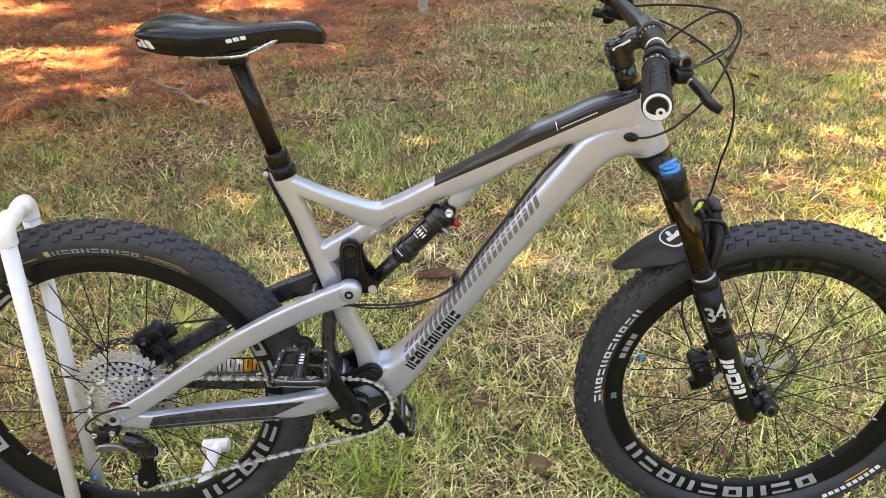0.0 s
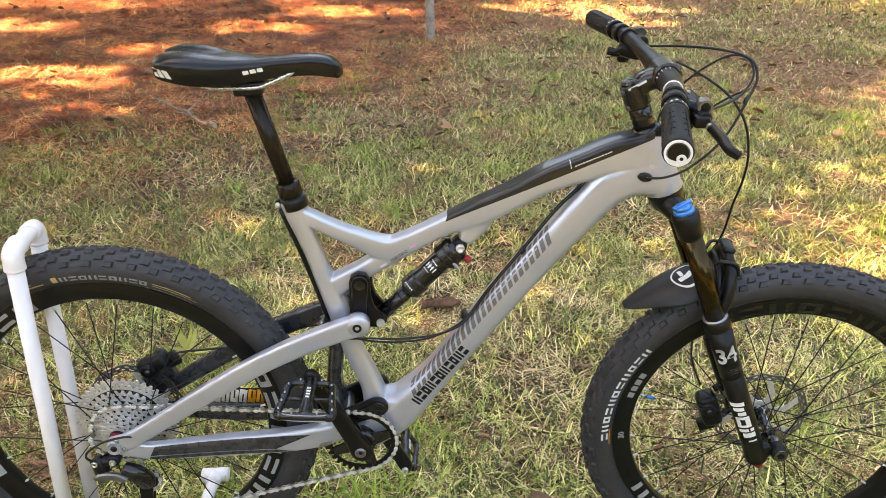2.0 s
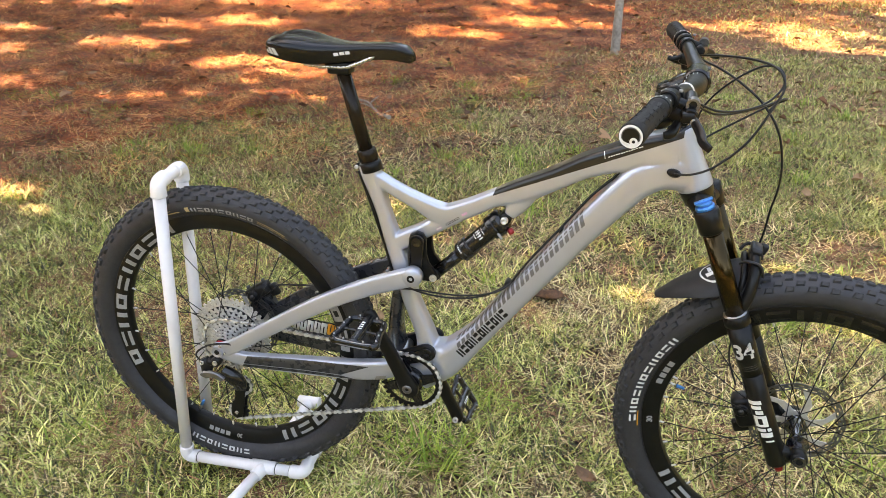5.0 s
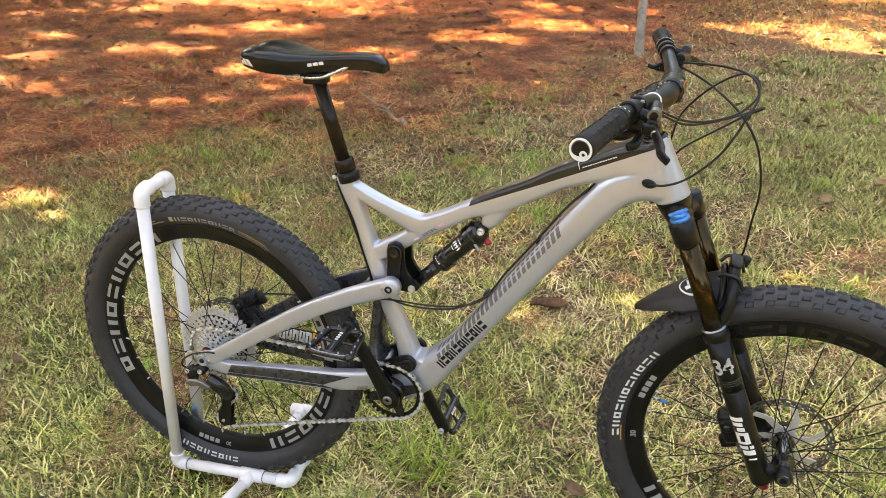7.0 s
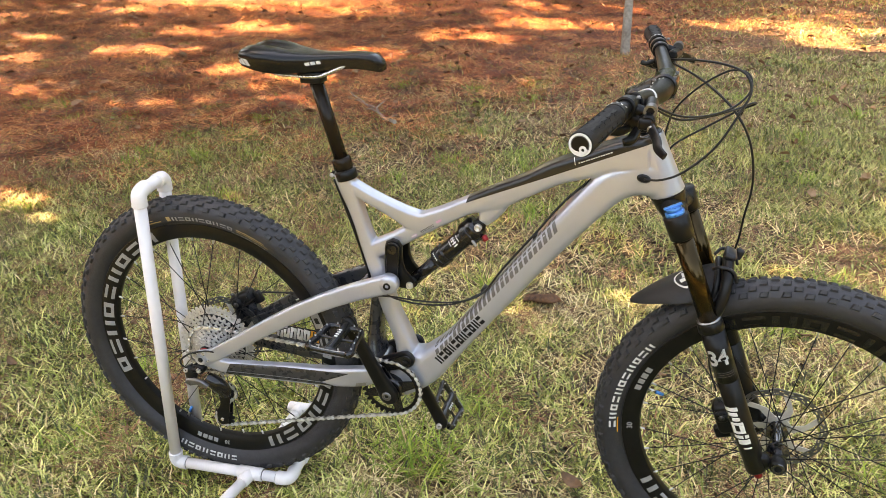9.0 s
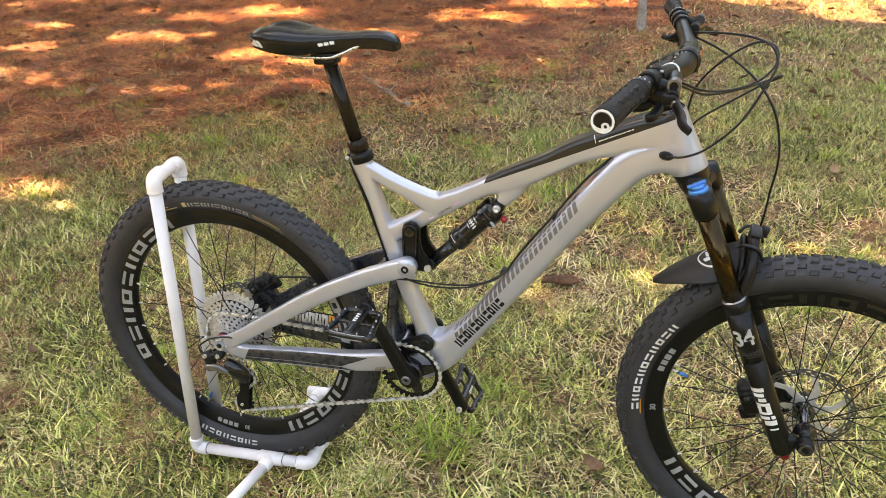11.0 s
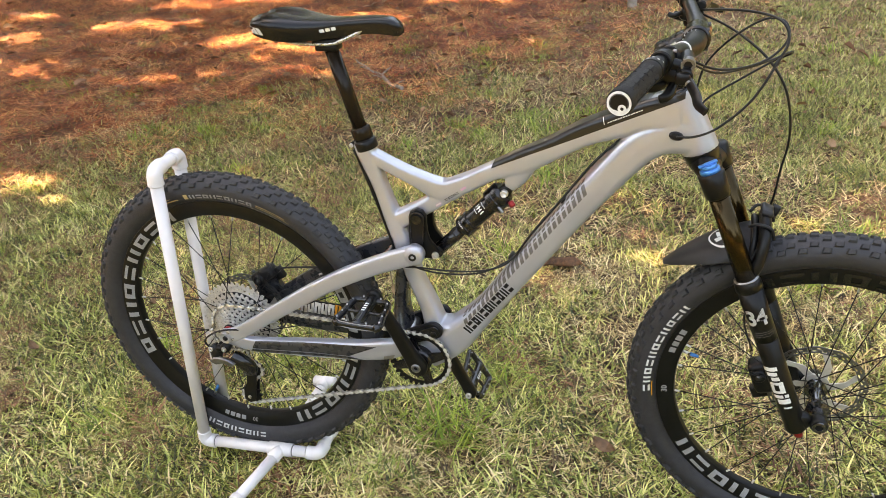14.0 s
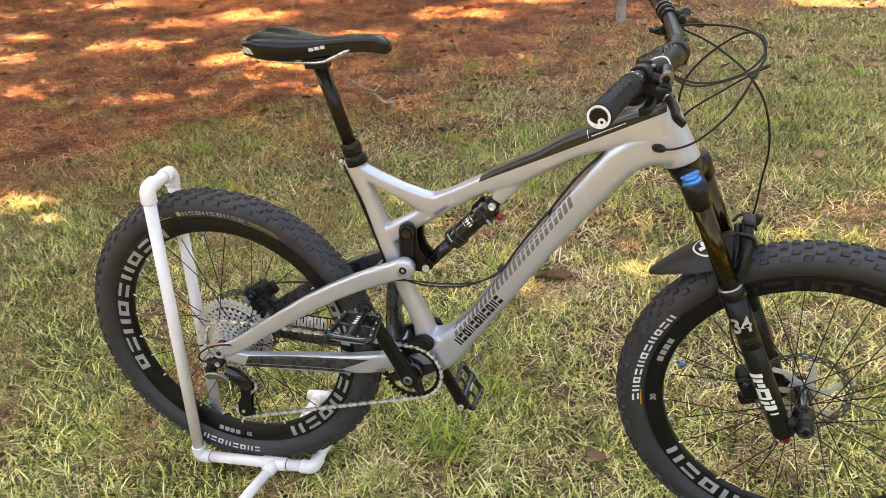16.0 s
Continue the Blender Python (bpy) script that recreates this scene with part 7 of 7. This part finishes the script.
tree((-8.2, 4.6, 0), shade(-1.4, 3.5, 7.2), (2.6, 1.6, 0.9), 13000, 15, 0.16, "unseen broad tree shading the pine straw", WOODS, 90, 0.36)
tree((-10.4, 2.6, 0), shade(-2.7, 2.1, 6.6), (1.7, 1.1, 0.8), 8500, 22, 0.15, "unseen broad tree shading the pine straw", WOODS, 60, 0.34)
tree((-12.0, 7.0, 0), shade(-3.9, 5.6, 7.5), (3.4, 2.2, 0.9), 19000, 16, 0.2, "unseen broad tree shading the pine straw", WOODS, 110, 0.38)
tree((-9.5, 8.6, 0), shade(-0.2, 6.2, 8.0), (2.6, 2.0, 0.9), 14500, 18, 0.18, "unseen broad tree shading the far pine straw", WOODS, 90, 0.38)
# these three only darken the outer lawn behind the viewpoint
tree((-9.5, -3.6, 0), shade(-3.4, -3.2, 6.8), (2.4, 1.8, 1.1), 9000, 31, 0.17, "unseen broad tree added to shade the lawn", WOODS, 40, 0.32)
tree((-3.2, -5.6, 0), shade(3.6, -3.8, 6.6), (2.4, 1.8, 1.1), 9000, 32, 0.16, "unseen broad tree added to shade the lawn", WOODS, 40, 0.32)
tree((-7.6, -7.4, 0), shade(-0.4, -6.2, 6.8), (2.4, 1.8, 1.1), 9000, 33, 0.17, "unseen broad tree added to shade the lawn", WOODS, 40, 0.32)
tree((-4.6, 11.2, 0), shade(2.6, 5.2, 8.0), (2.4, 1.6, 0.9), 19000, 17, 0.2, "unseen broad tree shading the far lawn", WOODS, 90, 0.38)
tree((-1.6, 12.0, 0), shade(4.4, 6.1, 8.0), (2.0, 1.7, 0.9), 13000, 25, 0.17, "unseen broad tree shading the far lawn", WOODS, 80, 0.38)
tree((-6.3, 4.5, 0), shade(1.8, 3.75, 7.4), (1.5, 0.9, 0.8), 5500, 26, 0.15, "unseen broad tree added to shade the lawn", WOODS, 70, 0.34)
tree((-5.7, 3.5, 0), shade(2.9, 2.4, 7.2), (2.0, 1.6, 0.9), 2300, 19, 0.18, "unseen broad tree shading the far lawn", WOODS, 80, 0.38)
tree((-4.6, 0.9, 0), shade(1.25, 0.0, 7.0), (1.3, 0.85, 0.8), 4600, 23, 0.15, "unseen broad tree added to shade the lawn", WOODS, 70, 0.36)
tree((-8.2, 1.2, 0), shade(-1.9, 0.95, 6.8), (1.4, 0.95, 0.8), 7500, 24, 0.15, "unseen broad tree added to shade the lawn", WOODS, 60, 0.34)
tree((-7.0, 12.5, 0), shade(0.8, 8.8, 8.4), (3.6, 1.6, 0.9), 21000, 20, 0.18, "unseen broad tree shading the far pine straw", WOODS, 90, 0.38)

# ---------------------------------------------------------------- small things on the ground
LEAFB = mat("brown_leaf", (0.2, 0.1, 0.045), (0.1, 0.05, 0.024), 0.65, scale=90, bump=0.3, bump_scale=150)
LEAFT = mat("tan_leaf", (0.3, 0.175, 0.085), (0.2, 0.11, 0.05), 0.65, scale=90, bump=0.3, bump_scale=150)
TWIG = mat("grey_twig", (0.36, 0.3, 0.24), (0.2, 0.16, 0.12), 0.85, scale=80, bump=0.5, bump_scale=200)
SPROUT = mat("young_leaf", (0.5, 0.47, 0.13), (0.38, 0.38, 0.09), 0.5, scale=80)


def leaf_blade(bm, m, length, width, curl, mi=0):
    """A thin curled leaf with a pointed tip and a fold along its rib."""
    rows = []
    for k in range(6):
        f = k / 5
        w = width * math.sin(math.pi * min(1, f * 0.92 + 0.06)) ** 0.8 / 2
        z = curl * (f - 0.5) ** 2 * 4
        rows.append([bm.verts.new(m @ Vector((f * length, s * w, z + abs(s) * width * 0.16))) for s in (-1, 0, 1)])
    for a, b in zip(rows, rows[1:]):
        for j in range(2):
            bm.faces.new((a[j], a[j + 1], b[j + 1], b[j]))
    low = [[bm.verts.new(v.co - Vector((0, 0, 0.0012))) for v in r] for r in rows]
    for a, b in zip(low, low[1:]):
        for j in range(2):
            bm.faces.new((a[j + 1], a[j], b[j], b[j + 1]))
    for j in (0, 2):
        for k in range(5):
            bm.faces.new((rows[k][j], rows[k + 1][j], low[k + 1][j], low[k][j]))
    return bm


rng = random.Random(5)
spots = [(0.80, 0.13, 0.06), (0.53, 1.3, 0.05), (1.19, 3.72, 0.09), (-1.17, 3.15, 0.07), (1.7, 2.2, 0.08), (2.0, 2.5, 0.09), (-0.7, 0.55, 0.05), (0.25, 3.2, 0.07), (-0.3, 2.1, 0.06), (1.45, 0.95, 0.05), (2.6, 3.3, 0.09), (-1.9, 3.9, 0.09), (-1.3, 4.4, 0.1), (0.4, 4.4, 0.09), (1.6, 4.6, 0.1), (-2.6, 3.1, 0.08), (2.9, 2.7, 0.08), (1.05, 0.62, 0.045), (3.0, 4.2, 0.1), (-0.9, 0.25, 0.05), (0.1, 0.75, 0.05), (1.85, 1.35, 0.06)]
for x, y, ln in spots:
    bm = bmesh.new()
    leaf_blade(bm, Matrix(), ln, ln * rng.uniform(0.4, 0.6), ln * rng.uniform(0.05, 0.25))
    tan = rng.random() < 0.5
    me_ob = part("fallen_leaf", bm, LEAFT if tan else LEAFB, None, smooth=0)
    me_ob.matrix_world = Matrix.Translation((x, y, 0.045 + float(ground_z(x, y)))) @ pose(0, 0, 0, rng.uniform(-20, 20), rng.uniform(-15, 15), rng.uniform(0, 360))
    tagged(me_ob, "curled tan dead leaf lying on the grass" if tan else "curled brown dead leaf lying on the grass", "leaf", "fallen leaves")


def litter():
    r = np.random.default_rng(31)
    x, y = scatter(r, 1300, 2.6, 9.5)
    n = len(x)
    az, ln = r.uniform(0, 6.283, n), r.uniform(0.03, 0.085, n)
    c0 = np.stack([x, y, ground_z(x, y) + 0.025 + r.uniform(0, 0.02, n)], -1)
    u = np.stack([np.cos(az), np.sin(az), r.normal(0, 0.25, n)], -1) * ln[:, None] / 2
    w = np.stack([-np.sin(az), np.cos(az), r.normal(0, 0.4, n)], -1) * ln[:, None] * r.uniform(0.14, 0.3, (n, 1))
    up = np.stack([np.zeros(n), np.zeros(n), ln * r.uniform(0.05, 0.3, n)], -1)
    v = np.stack([c0 - u, c0 - u * 0.3 + w + up, c0 + u * 0.5 + w * 0.75 + up * 0.6, c0 + u, c0 + u * 0.4 - w * 0.9 + up, c0 - u * 0.5 - w * 0.7 + up * 0.7], 1).reshape(-1, 3)
    me = bpy.data.meshes.new("leaf_litter")
    me.from_pydata(v.tolist(), [], [f for k in range(n) for f in ((6 * k, 6 * k + 1, 6 * k + 2, 6 * k + 3), (6 * k, 6 * k + 3, 6 * k + 4, 6 * k + 5))])
    me.materials.append(LITTER)
    tagged(new("leaf_litter", me), "scattered dead brown leaves on straw", "leaf litter", kind="stuff")


litter()



def pine_cone(x, y, turn, size=0.036):
    """An open cone: overlapping scales in spiral rows round a tapered core."""
    cone = thing("pine_cone", Matrix.Translation((x, y, float(ground_z(x, y)) + size * 0.75)) @ pose(0, 0, 0, 78, 8, turn), "open brown pine cone lying on the pine straw", "pine cone", "pine cones")
    bm = bmesh.new()
    lathe(bm, [(size * 0.25, -size), (size * 0.5, -size * 0.6), (size * 0.42, size * 0.5), (size * 0.1, size * 1.15)], 10, pose(0, 0, 0, 90, 0, 0))
    part("core", bm, LEAFB, cone)
    bm = bmesh.new()
    for i in range(64):
        f = i / 63
        a = i * 2.39996
        r = size * (0.55 + 0.45 * math.sin(math.pi * min(1, f * 0.85 + 0.12)))
        m = pose(0, 0, 0, 0, 0, math.degrees(a)) @ Matrix.Translation((r * 0.4, 0, size * (-0.9 + 2.0 * f))) @ pose(0, 0, 0, 0, -38 - 30 * f, 0)
        w = size * 0.24
        top = [bm.verts.new(m @ Vector(v)) for v in ((0, -w * 0.5, 0), (r * 0.72, -w, 0.001), (r * 0.85, 0, 0.004), (r * 0.72, w, 0.001), (0, w * 0.5, 0))]
        low = [bm.verts.new(v.co + (m.to_3x3() @ Vector((0, 0, -0.003)))) for v in top]
        bm.faces.new(top), bm.faces.new(list(reversed(low)))
        for k in range(5):
            bm.faces.new((top[k], low[k], low[(k + 1) % 5], top[(k + 1) % 5]))
    part("scales", bm, LEAFT, cone, "brown open scales", 0)
    return cone


cone = pine_cone(-1.42, 3.28, 40)
for x, y, turn in ((-3.9, 3.95, 120), (-3.05, 4.75, 10), (-2.62, 4.9, 75), (-4.35, 3.7, 200), (-2.2, 5.25, 300), (-3.3, 3.6, 160)):
    copy_thing(cone, Matrix.Translation((x, y, float(ground_z(x, y)) + 0.027)) @ pose(0, 0, 0, 78, 8, turn))

# a piece of bark, a fallen stick and a sprouting weed
bm = bmesh.new()
br = random.Random(3)
rim_pts = []
for k in range(22):
    t = 2 * math.pi * k / 22
    rim_pts.append((0.066 * math.cos(t) + br.uniform(-0.012, 0.012), 0.03 * math.sin(t) + br.uniform(-0.01, 0.01)))
tops = [bm.verts.new((x, y, 0.012 - 5 * y * y + 0.003 * br.uniform(-1, 1))) for x, y in rim_pts]
mids = [bm.verts.new((x * 0.55, y * 0.5, 0.017 + 0.009 * br.uniform(-1, 1))) for x, y in rim_pts]
lows = [bm.verts.new(v.co - Vector((0, 0, 0.007))) for v in tops]
for k in range(22):
    j = (k + 1) % 22
    bm.faces.new((tops[k], tops[j], mids[j], mids[k])), bm.faces.new((lows[k], lows[j], tops[j], tops[k]))
bm.faces.new(mids), bm.faces.new(list(reversed(lows)))
ob = part("bark_piece", bm, mat("dark_bark", (0.17, 0.075, 0.035), (0.045, 0.024, 0.014), 0.9, scale=120, bump=1.0, bump_scale=90), None, smooth=20)
ob.matrix_world = Matrix.Translation((0.63, 1.03, 0.03)) @ pose(0, 0, 0, 0, 0, 15)
tagged(ob, "flake of brown bark lying on the grass", "bark")
bm = bmesh.new()
sr = random.Random(17)
way = [Vector((-0.55 * f, 0.7 * f, 0.038)) + Vector((sr.uniform(-1, 1) * 0.016, sr.uniform(-1, 1) * 0.016, sr.uniform(-0.4, 1) * 0.014)) for f in (0, 0.08, 0.17, 0.25, 0.32, 0.42, 0.5, 0.6, 0.7, 0.8, 0.9, 1.0)]
sweep(bm, [(*p, 0.0125 * (1 - 0.065 * k) * sr.uniform(0.75, 1.25), 0.0115 * (1 - 0.065 * k) * sr.uniform(0.75, 1.25)) for k, p in enumerate(way)], 2, 8)
for k, dx, dy in ((2, 0.06, 0.05), (4, -0.07, -0.01), (5, 0.03, 0.11), (7, -0.08, 0.02)):
    q = way[k]
    sweep(bm, [(*q, 0.006, 0.006), (q.x + dx * 0.6, q.y + dy * 0.5, q.z + 0.018, 0.0045, 0.0045), (q.x + dx, q.y + dy, q.z + 0.024, 0.002, 0.002)], 3, 6)
ob = part("stick", bm, TWIG, None)
ob.matrix_world = Matrix.Translation((-0.54, 3.01, 0))
tagged(ob, "fallen grey stick lying in the grass", "stick")
weed = thing("weed", Matrix.Translation((-0.085, 0.63, 0.0)), "young weed with yellow-green leaves in the grass", "plant")
bm = bmesh.new()
rod(bm, [(0, 0, -0.01), (0.004, 0.003, 0.08), (0.0, 0.0, 0.155)], 0.0022, 4, 6)
part("stem", bm, SPROUT, weed)
for k, (az, up, ln) in enumerate(((0, 12, 0.075), (70, 40, 0.06), (150, 62, 0.07), (215, 30, 0.06), (300, 20, 0.065), (30, 68, 0.065))):
    bm = bmesh.new()
    leaf_blade(bm, Matrix.Translation((0, 0, 0.13 + 0.004 * k)) @ pose(0, 0, 0, 0, -up, az), ln * 1.2, ln * 0.34, 0.006)
    part("leaf", bm, SPROUT, weed, smooth=60)


# ---------------------------------------------------------------- woods that close the place all round
def woods():
    r = np.random.default_rng(77)
    n = 56000
    a = r.uniform(0, 2 * np.pi, n)
    d = 14.5 + 9 * r.uniform(0, 1, n) ** 1.5
    # unseen ring, lower behind the viewpoint so that sky light reaches the bicycle
    open_side = np.clip(0.85 + 0.45 * np.sin(a), 0.3, 1)
    z = r.uniform(0, 1, n) ** 0.9 * (8.5 + 2.5 * np.sin(a * 7) + 1.5 * np.sin(a * 17 + 1)) * open_side
    c0 = np.stack([0.5 + d * np.cos(a), 1 + d * np.sin(a), z], -1)
    u = r.normal(0, 1, (n, 3))
    u /= np.linalg.norm(u, axis=1, keepdims=True)
    w = np.cross(u, r.normal(0, 1, (n, 3)))
    w /= np.linalg.norm(w, axis=1, keepdims=True)
    ln = r.uniform(0.3, 0.75, (n, 1))
    v = np.stack([c0 - u * ln / 2, c0 + w * ln * 0.35, c0 + u * ln / 2, c0 - w * ln * 0.35], 1).reshape(-1, 3)
    me = bpy.data.meshes.new("far_woods")
    me.from_pydata(v.tolist(), [], (np.arange(n)[:, None] * 4 + np.arange(4)).tolist())
    me.materials.append(FOLIAGE)
    tagged(new("far_woods", me), "unseen green woods added all round the clearing", "woods", kind="stuff")


woods()
